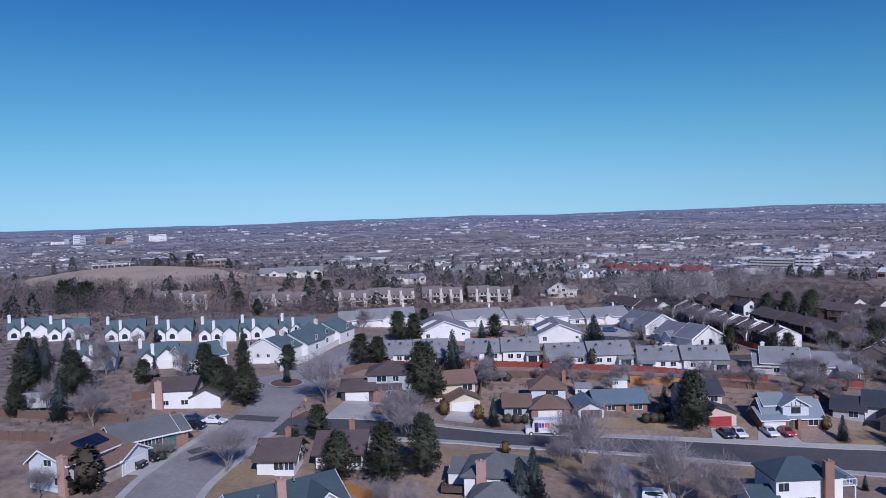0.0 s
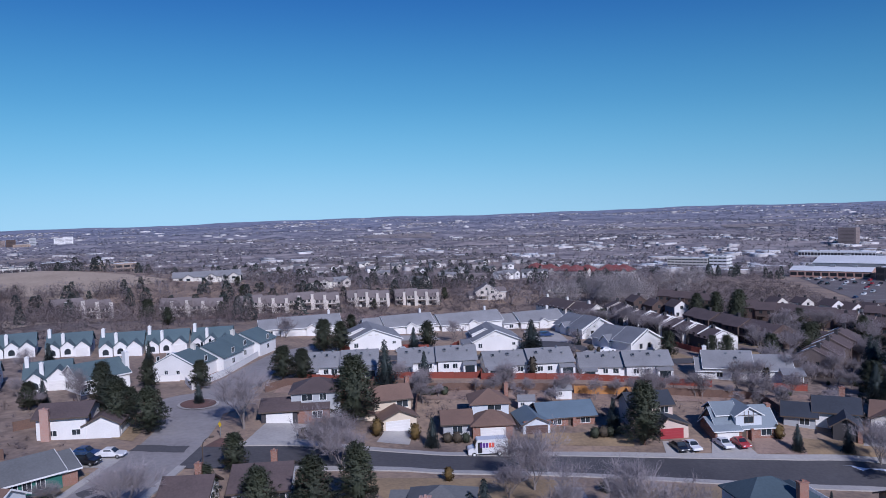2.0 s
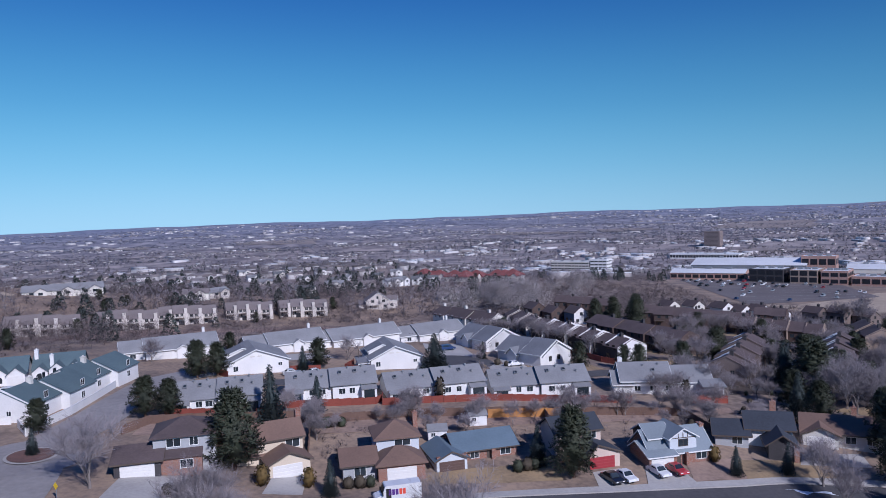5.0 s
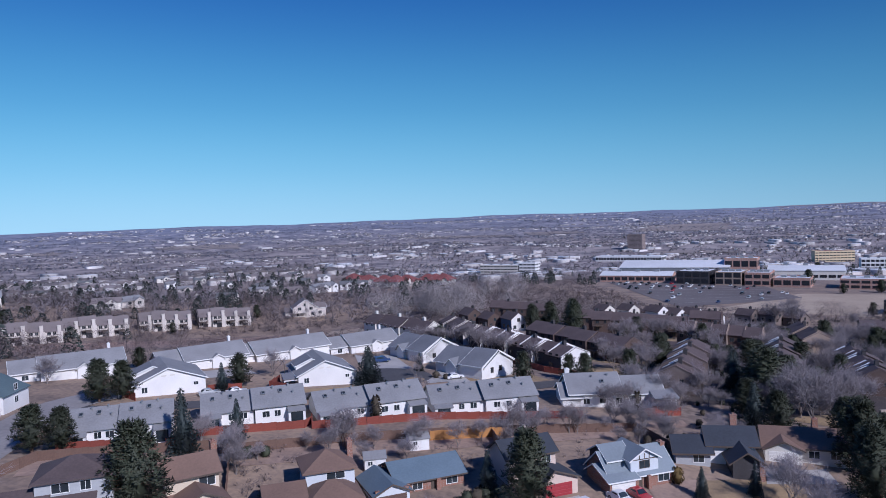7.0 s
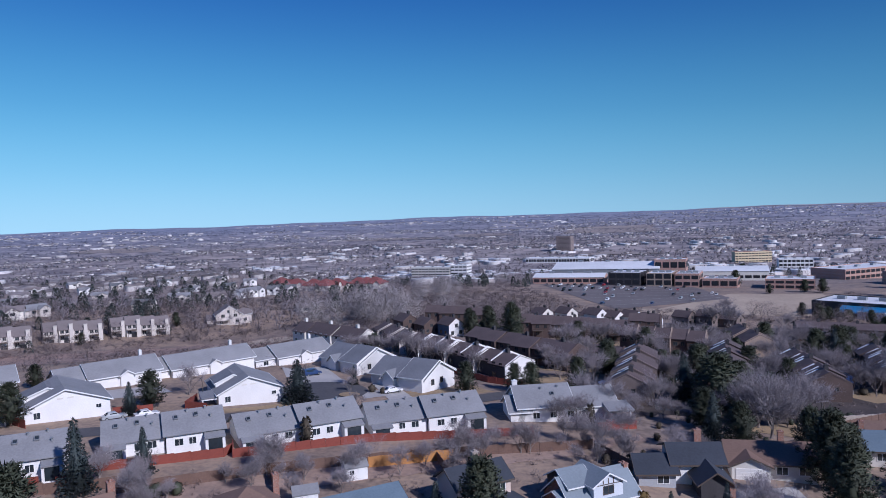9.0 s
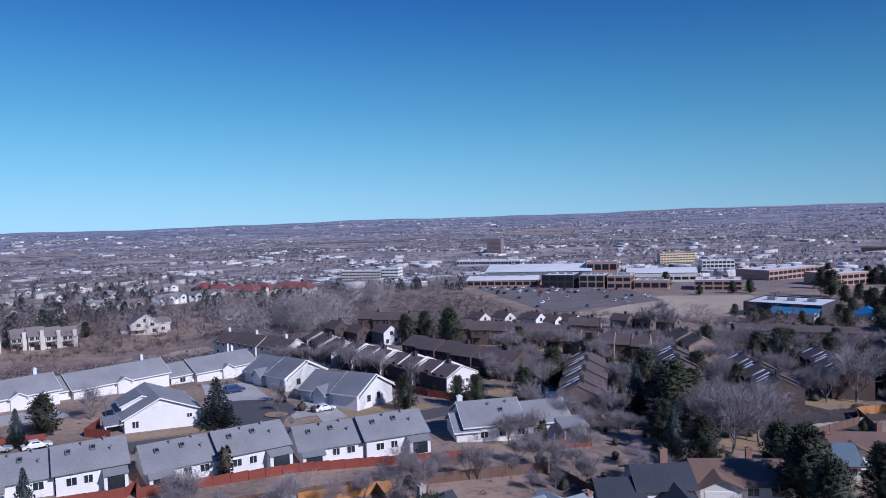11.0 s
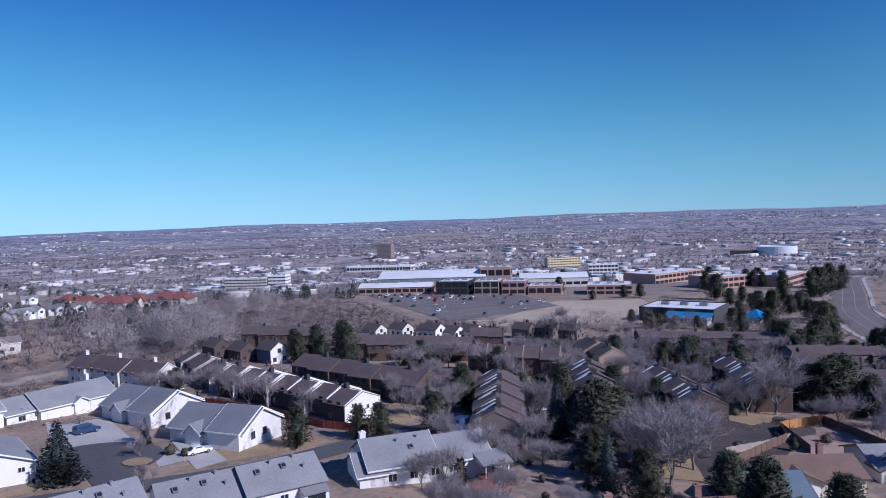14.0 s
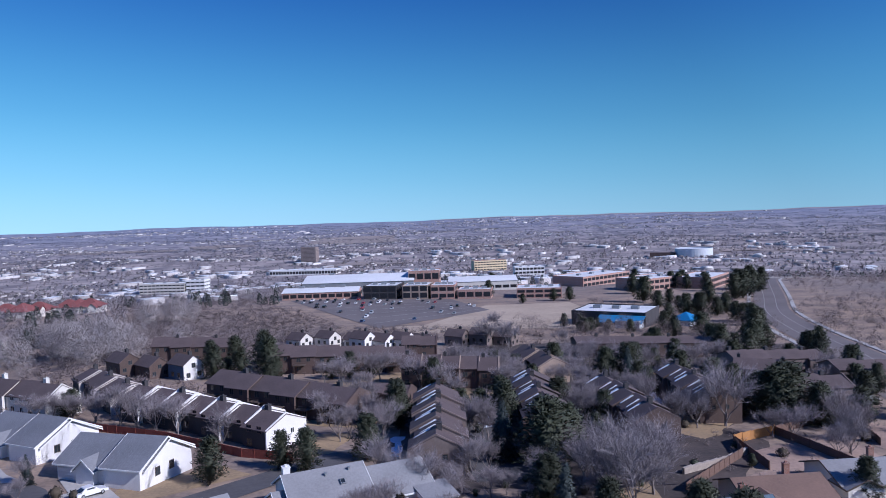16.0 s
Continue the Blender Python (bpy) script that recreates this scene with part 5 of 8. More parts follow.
def gable_house(a, b, depth=16.0, h0=3.0, rise=3.0, left_porch=True, label="white gable-ended townhouse with grey roof"):
    h = home("townhouse", label, a, b, None, "grey-roofed townhouses", pad=11)
    w = math.hypot(b[0] - a[0], b[1] - a[1])
    block(h, 0, depth / 2, w, depth, h0, "gy", rise, 0.5, "white", "r_grey", shift=-0.4)
    window_on(h, pose(w * 0.36, 0, 1.9), 0.9, 0.7)
    window_on(h, pose(-w * 0.36, 0, 1.7), 1.1, 1.2)
    if left_porch:
        block(h, -w / 2 - 1.6, 2.6, 3.4, 4.0, 2.4, "shed", 0.5, 0.3, "white", "r_ribbed", z0=1.9)
        for yy in (0.8, 4.4):
            part("post", mesh_of("post", *box(-0.12, 0.12, -0.12, 0.12, -1.2, 2.4), M["trim"]), h, pose(-w / 2 - 3.1, yy, 0))
    block(h, -w * 0.2, depth * 0.55, w * 0.55, depth * 0.4, h0 + 1.2, "gy", rise * 0.5, 0.3, "white", "r_ribbed")
    for u in (-0.9, 0.9):
        part("vent_panel", shared("vp", lambda: mesh_of("vent_panel", *box(-0.55, 0.55, -0.03, 0, 0, 0.3), M["offwhite"])), h, pose(u - 0.4, 0, h0 + 1.2))
    return h


gable_house((-92.5, 199.2), (-79.5, 206.6))
gable_house((-60.0, 213.4), (-47.5, 218.6))


def garage_house(a, b, rot, wide, label="white townhouse with ribbed grey roof, double garages and white gable end"):
    """Long roof with the garages on the left front and a white gable end towards the right."""
    h = home("townhouse", label, a, b, rot, "grey-roofed townhouses", pad=12)
    block(h, 0, 6.0, wide, 11.5, 2.9, "gx", 3.1, 0.5, "white", "r_ribbed")
    block(h, wide * 0.3, 5.4, wide * 0.4, 12.5, 3.3, "gx", 3.2, 0.5, "white", "r_ribbed")
    block(h, -wide * 0.12, 0.6, 3.4, 3.0, 2.6, "gy", 1.5, 0.5, "white", "r_ribbed")
    garage_on(h, pose(-wide * 0.34, 0.23, 0), 4.9)
    garage_on(h, pose(wide * 0.05, 0.23, 0), 4.9)
    for u in (-2.2, 1.2):
        window_on(h, face(wide * 0.3, 5.4, wide * 0.4, 12.5, "r", u, 1.7), 1.0, 1.2, "darktrim")
    return h


garage_house((-28.0, 237.4), (-17.6, 228.4), None, 17)
garage_house((-44.0, 262.5), (-32.6, 249.0), None, 18)


def long_garage(a, b, name_rot=None):
    """Roof ridge along the front, two pairs of white garage doors."""
    h = home("townhouse", "white townhouse with long grey roof and row of garage doors", a, b, name_rot, "grey-roofed townhouses", pad=12)
    w = math.hypot(b[0] - a[0], b[1] - a[1])
    block(h, 0, 5.4, w, 10.5, 2.9, "gx", 2.8, 0.5, "white", "r_grey")
    block(h, -w / 2 - 3.2, 6.0, 6.0, 9.0, 2.9, "gx", 2.4, 0.5, "white", "r_grey")
    block(h, 0, 0.3, 3.0, 1.6, 2.75, "gy", 0.9, 0.4, "white", "r_grey")
    for u in (-0.28, 0.28):
        garage_on(h, pose(w * u, 0.1, 0), 4.9)
    window_on(h, pose(-w / 2 - 3.2, 1.5, 1.6), 1.4, 1.1)
    chimney_on(h, w * 0.36, 8.0, 3, 6.6, 0.7, 0.7, "white")
    return h


long_garage((-122, 214), (-106.5, 224.5))
long_garage((-93.5, 231.0), (-80.5, 241.0))
long_garage((-78.5, 244.5), (-62, 259.5), 38)
long_garage((-55.4, 263.0), (-42.5, 274.0), 38)


# ---- white houses with teal roofs ----
def arch_window(parent, m, r=0.75, hgt=1.5):
    n = 10
    prof = [(-r, 0), (r, 0), (r, hgt - r)] + [(r * math.cos(math.pi * i / n), hgt - r + r * math.sin(math.pi * i / n)) for i in range(1, n)] + [(-r, hgt - r)]
    big = [(x * 1.18, z * 1.1 - 0.08) for x, z in prof]
    fr = shared(("af", r, hgt), lambda: mesh_of("window_frame", *solid(big, 0, -0.05, "y"), M["trim"]))
    pa = shared(("ap", r, hgt), lambda: mesh_of("pane", *solid(prof, -0.05, -0.08, "y"), M["glass"]))
    w = part("window", fr, parent, m)
    part("pane", pa, w)


def villa(x, y, rot, gables=3, wide=11.5, label="white stucco house with teal-grey roof and gabled bays", tall=False):
    h = thing("house", x, y, rot, label, "house", "white stucco houses")
    AVOID.append((x - math.sin(radians(rot)) * 5, y + math.cos(radians(rot)) * 5, 9))
    block(h, 0, 6, wide, 9.0, 2.6, "gx", 2.7, 0.4, "white", "r_teal", fascia=False)
    for k in range(gables):
        u = -wide / 2 + wide * (k + 0.5) / gables
        w = wide / gables * (0.95 if k < gables - 1 else 1.05)
        block(h, u, 1.4 + 0.5 * (k % 2), w, 5.0, 2.3 + 0.3 * (k % 2), "gy", w * 0.42, 0.2, "white", "r_teal", fascia=False)
        fy = 1.4 + 0.5 * (k % 2) - 2.5
        if k == gables - 1:
            garage_on(h, pose(u, fy, 0), min(4.8, w * 0.8))
        else:
            arch_window(h, pose(u, fy, 0.6))
    chimney_on(h, -wide / 2 + 0.4, 5.0, -1, 6.6, 0.8, 1.2, "white")
    chimney_on(h, -wide * 0.12, 2.0, 1, 5.6, 0.8, 0.8, "white")
    return h


for x, y, r in ((-198.2, 150.4, 50), (-185.3, 153.6, 46), (-169.3, 159.3, 42), (-157.3, 165.5, 36), (-145.2, 170.8, 32), (-137, 178.7, 30), (-128.7, 187.1, 28)):
    villa(x, y, r, 3, 10.5)
villa(-134, 135.5, 40, 2, 9)
villa(-146, 128, 42, 2, 9)


def corner_villa():
    h = thing("house", -121.5, 138.5, 68, "white stucco house with broad teal-grey roof and tall chimney", "house", "white stucco houses")
    AVOID.append((-127, 140, 10))
    block(h, 0.5, 5.5, 10.5, 9.5, 3.2, "gx", 2.8, 0.4, "white", "r_teal")
    for u in (-3.5, 0, 3.5):
        window_on(h, pose(u, 0.75, 1.6), 1.3, 1.4)
    window_on(h, face(0.5, 5.5, 10.5, 9.5, "l", 1.5, 1.6), 1.4, 1.3)
    chimney_on(h, 6.2, 3.0, -1, 7.2, 0.9, 1.5, "white")


corner_villa()


def low_wall(name, pts, height, material, label, category="wall", thick=0.16, posts=0.0, cap=None):
    """A wall or fence that follows the ground."""
    h = new(name)
    h.matrix_basis = pose(*pts[0], gz(*pts[0]))
    tagged(h, label, category)
    o = Vector((*pts[0], gz(*pts[0])))
    for (xa, ya), (xb, yb) in zip(pts[:-1], pts[1:]):
        n = max(1, int(math.hypot(xb - xa, yb - ya) / 2.4))
        ang = math.atan2(yb - ya, xb - xa)
        ln = math.hypot(xb - xa, yb - ya) / n
        for k in range(n):
            x, y = xa + (xb - xa) * (k + 0.5) / n, ya + (yb - ya) * (k + 0.5) / n
            me = shared(("pl", material, height, thick, round(ln, 1)), lambda: mesh_of("panel", *join(box(-ln / 2, ln / 2 - (0.03 if posts else 0), -thick / 2, thick / 2, -0.5, height), *([box(-ln / 2 - 0.06, -ln / 2 + 0.06, -thick / 2 - 0.05, thick / 2 + 0.05, -0.5, height + 0.08)] if posts else []), *([box(-ln / 2, ln / 2, -thick / 2 - 0.06, thick / 2 + 0.06, height, height + 0.08)] if cap else [])), M[material]))
            part("panel", me, h, pose(x - o.x, y - o.y, gz(x, y) - o.z, 0, 0, math.degrees(ang)))
    return h


low_wall("garden_wall", [(-110.5, 150.5), (-105.5, 146), (-106, 152), (-106.5, 160), (-108.5, 170), (-111, 182)], 1.5, "white", "low white stucco wall along the curving street", cap=1)
low_wall("garden_wall", [(-113, 152), (-119, 149)], 1.4, "white", "low white stucco garden wall", cap=1)
for pts in ([(-71.5, 165.8), (-70, 172), (-51, 179.6), (-50.2, 182.5)], [(-50.5, 184), (-49.5, 179.2), (-27.5, 188), (-6.0, 191.4), (3, 193)], [(-88.5, 162.0), (-74, 166.0)]):
    low_wall("fence", pts, 1.5, "redfence", "red-stained board fence behind the townhouses", "fence", 0.08, 1)
for pts in ([(-96, 205), (-95, 199.5), (-91, 196.5)], [(-66, 219), (-66.5, 212), (-61.5, 210)], [(-79, 206.5), (-72, 209)], [(-40, 287), (-12, 258), (0, 240), (8, 234)], [(22, 203), (24, 197.5), (16, 196)]):
    low_wall("fence", pts, 1.6, "redfence", "dark red board fence along the townhouses", "fence", 0.08, 1)
for pts in ([(-90, 150), (-88.5, 157), (-72, 163), (-63, 166)], [(-63, 163.5), (-43, 171.5), (-20, 178.5), (12, 184.5)], [(-56, 150), (-60, 164)], [(-38, 156), (-42, 171)], [(-13, 163), (-16, 178)], [(16, 172), (12, 184)],
            [(62, 196), (86, 208), (91, 215.4)], [(105, 218.2), (102.5, 205.3), (100, 194)], [(105, 218.2), (119, 221), (131, 221)], [(131, 221), (118, 204)], [(84, 200), (91, 215)],
            [(-137, 92), (-118, 98), (-108, 101)], [(-124, 84), (-112, 88)], [(-118, 112), (-113, 122), (-120, 128)], [(-30, 92), (-24, 90)]):
    low_wall("fence", pts, 1.7, "woodfence", "weathered brown board fence round the back yards", "fence", 0.06, 1)
low_wall("fence", [(91, 215.2), (105, 218.0)], 1.9, "newfence", "new orange cedar fence", "fence", 0.06, 1)
low_wall("fence", [(-27, 174.5), (-13, 178.5)], 1.8, "newfence", "orange cedar fence panel in a back yard", "fence", 0.06, 1)
low_wall("fence", [(-59, 92), (-50, 90), (-38, 84)], 1.7, "newfence", "honey-coloured board fence round a back yard", "fence", 0.06, 1)
low_wall("retaining_wall", [(68, 203.5), (80, 206), (88, 209)], 1.2, "stone", "pale stone retaining wall at the yard's edge", "wall", 0.5)


# ---- dark townhouse rows ----
def row(name, label, p0, p1, n, depth=9.0, h=5.4, rise=2.6, step=0.5, wall="brown", end="brown", roof="r_dark", group="brown townhouses", shed=False, chim=True, storeys=2, snow=False, deck=False):
    """Joined units from p0 (near end) to p1; each near end rises above the next unit's roof."""
    ang = math.degrees(math.atan2(p0[1] - p1[1], p0[0] - p1[0]))
    ln = math.hypot(p0[0] - p1[0], p0[1] - p1[1])
    w = ln / n
    cx, cy = (p0[0] + p1[0]) / 2, (p0[1] + p1[1]) / 2
    z = min(gz(*p0), gz(*p1))
    t = thing(name, cx, cy, ang, label, "townhouse", group, z=z)
    for k in range(n):
        u = ln / 2 - w * (k + 0.5)
        gx, gy = cx + u * math.cos(radians(ang)), cy + u * math.sin(radians(ang))
        AVOID.append((gx, gy, depth * 0.7))
        b = gz(gx, gy) - z + step * (0.5 * (k % 3) if shed else k * 0.35)
        jog = (1.8 if wall == "white" else 0.9) * (k % 2) if n > 2 else 0.0
        if shed:
            block(t, u, -depth * 0.22 + jog, w - 0.05, depth * 0.56, h * 0.8, "shed", rise * 1.1, 0.3, wall, roof, base=b, z0=-3)
            block(t, u, depth * 0.28 + jog, w - 0.05, depth * 0.44, h * 0.62, "shed", rise * 0.9, 0.3, wall, roof, base=b, z0=-3)
            if snow:
                part("snow_patch", shared(("sn", round(w, 1), depth, rise), lambda: mesh_of("snow_patch", *solid([(-0.25, -0.03), (-0.05, 0.02), (0.25, 0.1), (0.25, 0.0)], -w * 0.4, w * 0.35, "x"), M["snow"])), t, pose(u, depth * 0.1 + jog, b + h * 0.62 + 0.45))
        else:
            block(t, u, jog, w - 0.05, depth, h, "gx", rise, 0.35, wall, roof, base=b, z0=-4, fascia=False)
        if end != wall or k == 0:
            hh, lip = h if not shed else h * 0.8, 0.4 if end == "white" and k else 0.1
            prof = [(-depth / 2 - 0.25, -3), (depth / 2 + 0.25, -3), (depth / 2 + 0.25, hh + 0.05 + lip), (0, hh + rise + 0.35 + lip), (-depth / 2 - 0.25, hh + 0.05 + lip)]
            if not shed:
                part("end_wall", mesh_of("end_wall", *solid(prof, u + w / 2 - 0.03, u + w / 2 + 0.25, "x"), M[end]), t, pose(0, jog, b))
            elif k == 0:
                part("end_wall", mesh_of("end_wall", *box(u + w / 2 - 0.02, u + w / 2 + 0.22, -depth * 0.3, depth * 0.16, -3, hh + 0.8), M[end]), t, pose(0, jog, b))
        fy = -depth / 2 + jog
        for s in range(storeys):
            window_on(t, pose(u - w * 0.2, fy, b + 1.4 + 2.6 * s), 1.2, 1.2, "darktrim" if wall in ("brown", "darkwall", "taupe", "navywall") else "trim")
            if wall not in ("brown", "darkwall") or s:
                window_on(t, pose(u + w * 0.22, fy, b + 1.4 + 2.6 * s), 1.0, 1.2, "darktrim" if wall in ("brown", "darkwall", "taupe", "navywall") else "trim")
            window_on(t, pose(u, depth / 2 + jog, b + 1.4 + 2.6 * s, 0, 0, 180), 1.2, 1.2, "darktrim" if wall in ("brown", "darkwall", "taupe", "navywall") else "trim")
        if k == 0:
            for uu in (-1.6, 1.4):
                window_on(t, pose(ln / 2 + 0.25, uu, b + h - 1.4, 0, 0, 90), 0.8, 0.9, "trim" if end == "white" else "darktrim")
        if snow and not shed:
            q0, q1 = -depth * 0.44, -depth * 0.1
            z0, z1 = h + rise * (1 + q0 / depth * 2) + 0.26, h + rise * (1 + q1 / depth * 2) + 0.26
            for u0, u1 in ((-0.46, -0.4 + 0.03 * (k % 3)), (0.1, 0.14))[: 1 + k % 2]:
                part("snow_patch", mesh_of("snow_patch", *solid([(q0, z0 - 0.05), (q1, z1 - 0.05), (q1 - 0.3, z1 + 0.02), (q0 + 0.2, z0 + 0.1)], u + w * u0, u + w * u1, "x"), M["snow"]), t, pose(0, jog, b), "streak of old snow")
        if deck:
            dk = part("deck", shared(("dk", round(w, 1)), lambda: mesh_of("deck", *join(box(-w * 0.4, w * 0.1, -1.9, 0, -0.15, 0), box(-w * 0.4, w * 0.1, -1.9, -1.82, 0.75, 0.85), *[box(-w * 0.4 + i * 0.4, -w * 0.4 + i * 0.4 + 0.05, -1.88, -1.84, 0, 0.75) for i in range(int(w * 0.5 / 0.4) + 1)]), M["darktrim"])), t, pose(u, fy, b + 2.6))
            for i in (0, 1):
                part("post", shared(("dkp",), lambda: mesh_of("post", *box(-0.07, 0.07, -0.07, 0.07, -5, 0), M["darktrim"])), dk, pose(w * (-0.38 + 0.46 * i), -1.8, 0))
        if chim and k % 2 == 0:
            chimney_on(t, u - w * 0.3, 0.6 + jog, h, h + rise + 1.0 + b, 0.9, 0.9, "darkwall" if wall in ("brown", "taupe", "darkwall", "navywall") else "offwhite")
    return t


row("townhouse", "stepped row of townhouses with dark roofs and white party walls", (9.0, 245.0), (-16, 283), 7, 10.0, 4.0, 2.0, 0.4, "darkwall", "white")
row("townhouse", "stepped row of dark-roofed townhouses with white party walls, set farther back", (-17.5, 288), (-27, 317), 5, 9.5, 4.0, 2.0, 0.5, "darkwall", "beige")
row("townhouse", "long dark brown two-storey apartment building with balconies", (27.5, 258.5), (2, 291), 6, 10, 4.9, 2.2, deck=True)
row("townhouse", "long dark brown two-storey apartment building", (62, 322), (22, 335), 6, 10, 5.0, 2.4, deck=True)
row("townhouse", "stepped brown townhouses with taupe end wall", (28.5, 217.5), (42.5, 251), 7, 9.0, 4.6, 2.2, 0.9, end="taupe", snow=True)
row("townhouse", "stepped brown townhouses with snow on the roofs", (58, 231), (71, 262), 6, 9.0, 4.6, 2.2, 0.9, snow=True)
row("townhouse", "brown townhouses with tan end wall", (92.5, 284), (96, 308), 4, 9, 5.0, 2.2, 0.6, end="tan")
row("townhouse", "stepped brown townhouses behind bare trees", (78, 222), (86, 252), 5, 9, 4.4, 2.2, 0.8, snow=True)
row("townhouse", "long low brown building with flat-pitched roof", (178, 309), (128, 327), 8, 11, 5.4, 1.4, 0.1)
row("townhouse", "brown townhouses with streaks of snow on the roof", (101, 229), (111, 256), 5, 9.0, 5.2, 2.2, 0.9, snow=True)
row("townhouse", "two-storey taupe apartment building with dark roof", (175, 266), (145, 272), 5, 10, 6.0, 1.8, 0.3, "taupe", "taupe")
row("townhouse", "two-storey taupe apartment building beside the avenue", (139, 229), (122, 235), 3, 10, 6.6, 1.8, 0.2, "taupe", "taupe")
row("townhouse", "taupe apartment building with dark roof", (188, 240), (160, 249), 4, 10, 6.0, 1.8, 0.2, "taupe", "taupe")
row("townhouse", "brown townhouses with pale end wall", (75, 284), (52, 297), 5, 9, 5.6, 2.4, 0.3, "brown", "tan")
row("townhouse", "small brown building among townhouses", (84, 350), (73, 355), 2, 8, 4.6, 2.4)
row("townhouse", "townhouses with dark roofs and white gable fronts", (-32, 290), (-56, 317), 5, 8.6, 4.4, 2.6, 0.4, "offwhite", "offwhite")
row("townhouse", "low brown garage building", (45, 273), (35, 281), 2, 7, 2.8, 1.4, chim=False, storeys=1)
row("townhouse", "dark brown townhouses by the creek wood", (15, 372), (-10, 380), 4, 9, 5.2, 2.4)
row("townhouse", "brown townhouses under conifers", (150, 250), (138, 262), 3, 10, 5.6, 2.0, wall="brown")


def stagger(label, p0, p1, n, turn, long=8.0, depth=6.6, h=3.9, rise=2.3, wall="offwhite", end="white", roof="r_dark"):
    """Units set back one behind the other, each with its own ridge and a gable end towards the lane."""
    z = min(gz(*p0), gz(*p1))
    t = thing("townhouse", *p0, turn, label, "townhouse", "gabled townhouses", z=z)
    c, s = math.cos(radians(-turn)), math.sin(radians(-turn))
    for k in range(n):
        dx, dy = (p1[0] - p0[0]) * k / max(1, n - 1), (p1[1] - p0[1]) * k / max(1, n - 1)
        u, v = dx * c - dy * s, dx * s + dy * c
        b = gz(p0[0] + dx, p0[1] + dy) - z + (0.0, 0.9, 0.3, 1.2)[k % 4]
        AVOID.append((p0[0] + dx, p0[1] + dy, 7))
        block(t, u - long / 2, v, long, depth - 0.1 * (k % 2), h, "gx", rise, 0.35, wall, roof, base=b, z0=-4, fascia=False)
        prof = [(-depth / 2 + 0.05, -3), (depth / 2 - 0.05, -3), (depth / 2 - 0.05, h), (0, h + rise), (-depth / 2 + 0.05, h)]
        part("gable", mesh_of("gable", *solid(prof, u + 0.01, u + 0.14, "x"), M[end]), t, pose(0, v, b))
        for y, zz in ((-1.8, 1.5), (1.8, 1.5), (0.0, h - 0.4)):
            window_on(t, pose(u + 0.15, v + y, b + zz, 0, 0, 90), 1.1, 1.2, "darktrim")
        for x in (0.3, 0.7):
            window_on(t, pose(u - long * x, v - depth / 2, b + 1.6), 1.2, 1.2, "darktrim")
        chimney_on(t, u - long * 0.35, v + 0.8, h, h + rise + 0.9 + b, 0.9, 0.9, "darkwall")


stagger("townhouses with dark roofs and white gable fronts", (87, 362), (66, 372), 4, -60)
stagger("farther townhouses with dark roofs and white gable fronts", (67, 384), (46, 392), 3, -60, h=3.4, end="offwhite")
stagger("taupe townhouses with dark roofs", (124, 364), (106, 372), 3, -55, wall="taupe", end="taupe")
stagger("dark-roofed townhouse with blue-grey walls and white gable", (-1, 331), (-1, 331), 1, -62, wall="navywall", h=4.6)
stagger("brown townhouses with dark roofs", (-10, 338), (-18, 344), 2, -62, wall="brown", end="brown")


row("townhouse", "joined white stucco houses with teal roofs along a curving street", (-115.5, 153), (-119, 192), 4, 11.0, 3.0, 2.7, 0.3, "white", "white", "r_teal", "white stucco houses")


# ---- beige townhouses across the gully ----
def beige(a, b, n=4):
    """Stepped units with front chimneys, upper decks over undercrofts drawn as dark shade panels, and dark fire walls
    between pairs.
    """
    ang = math.degrees(math.atan2(b[1] - a[1], b[0] - a[0]))
    ln = math.hypot(b[0] - a[0], b[1] - a[1])
    w = ln / n
    cx, cy = (a[0] + b[0]) / 2, (a[1] + b[1]) / 2
    z = gz(cx, cy)
    t = thing("townhouse", cx, cy, ang, "pale beige townhouses with timber decks and taupe roofs", "townhouse", "beige townhouses", z=z)
    AVOID.append((cx - 5 * math.sin(radians(ang)), cy + 5 * math.cos(radians(ang)), ln * 0.55))
    for k in range(n):
        u = -ln / 2 + w * (k + 0.5)
        g = gz(cx + u * math.cos(radians(ang)), cy + u * math.sin(radians(ang))) - z + (0.0, 0.7, 0.2)[k % 3]
        out = (0.0, 1.5, 0.6)[k % 3]
        block(t, u, 4.5 - out, w - 0.06, 9.0, 4.9, "gx", 3.3, 0.35, "beige", "r_taupe", base=g, z0=-4, fascia=False)
        front = -out
        if k % 2 == 0:
            part("fire_wall", mesh_of("fire_wall", *solid([(-0.5, -3), (9.4, -3), (9.4, 5.2), (4.5, 8.8), (-0.5, 5.2)], -0.14, 0.14, "x"), M["darkwall"]), t, pose(u - w / 2, front, g))
        part("front_chimney", shared("bfc", lambda: mesh_of("front_chimney", *join(box(-0.7, 0.7, -0.7, 0.0, -3, 7.0), box(-0.8, 0.8, -0.8, 0.1, 7.0, 7.2)), M["beige"])), t, pose(u + w * 0.3, front, g))
        for du, zz, ww, hh in ((-0.28, 4.0, 1.4, 1.2), (0.04, 4.0, 1.2, 1.2), (-0.3, 1.4, 1.6, 1.6)):
            window_on(t, pose(u + w * du, front, g + zz), ww, hh, "beige")
        dk = part("deck", shared(("bd", round(w, 1)), lambda: mesh_of("deck", *join(box(-w * 0.46, w * 0.16, -2.0, 0, -0.2, 0), box(-w * 0.46, w * 0.16, -2.0, -1.93, 0.85, 0.95), *[box(-w * 0.46 + i * 0.5, -w * 0.46 + i * 0.5 + 0.07, -1.99, -1.94, 0, 0.85) for i in range(int(w * 0.62 / 0.5) + 1)]), M["darktrim"])), t, pose(u, front, g + 2.7))
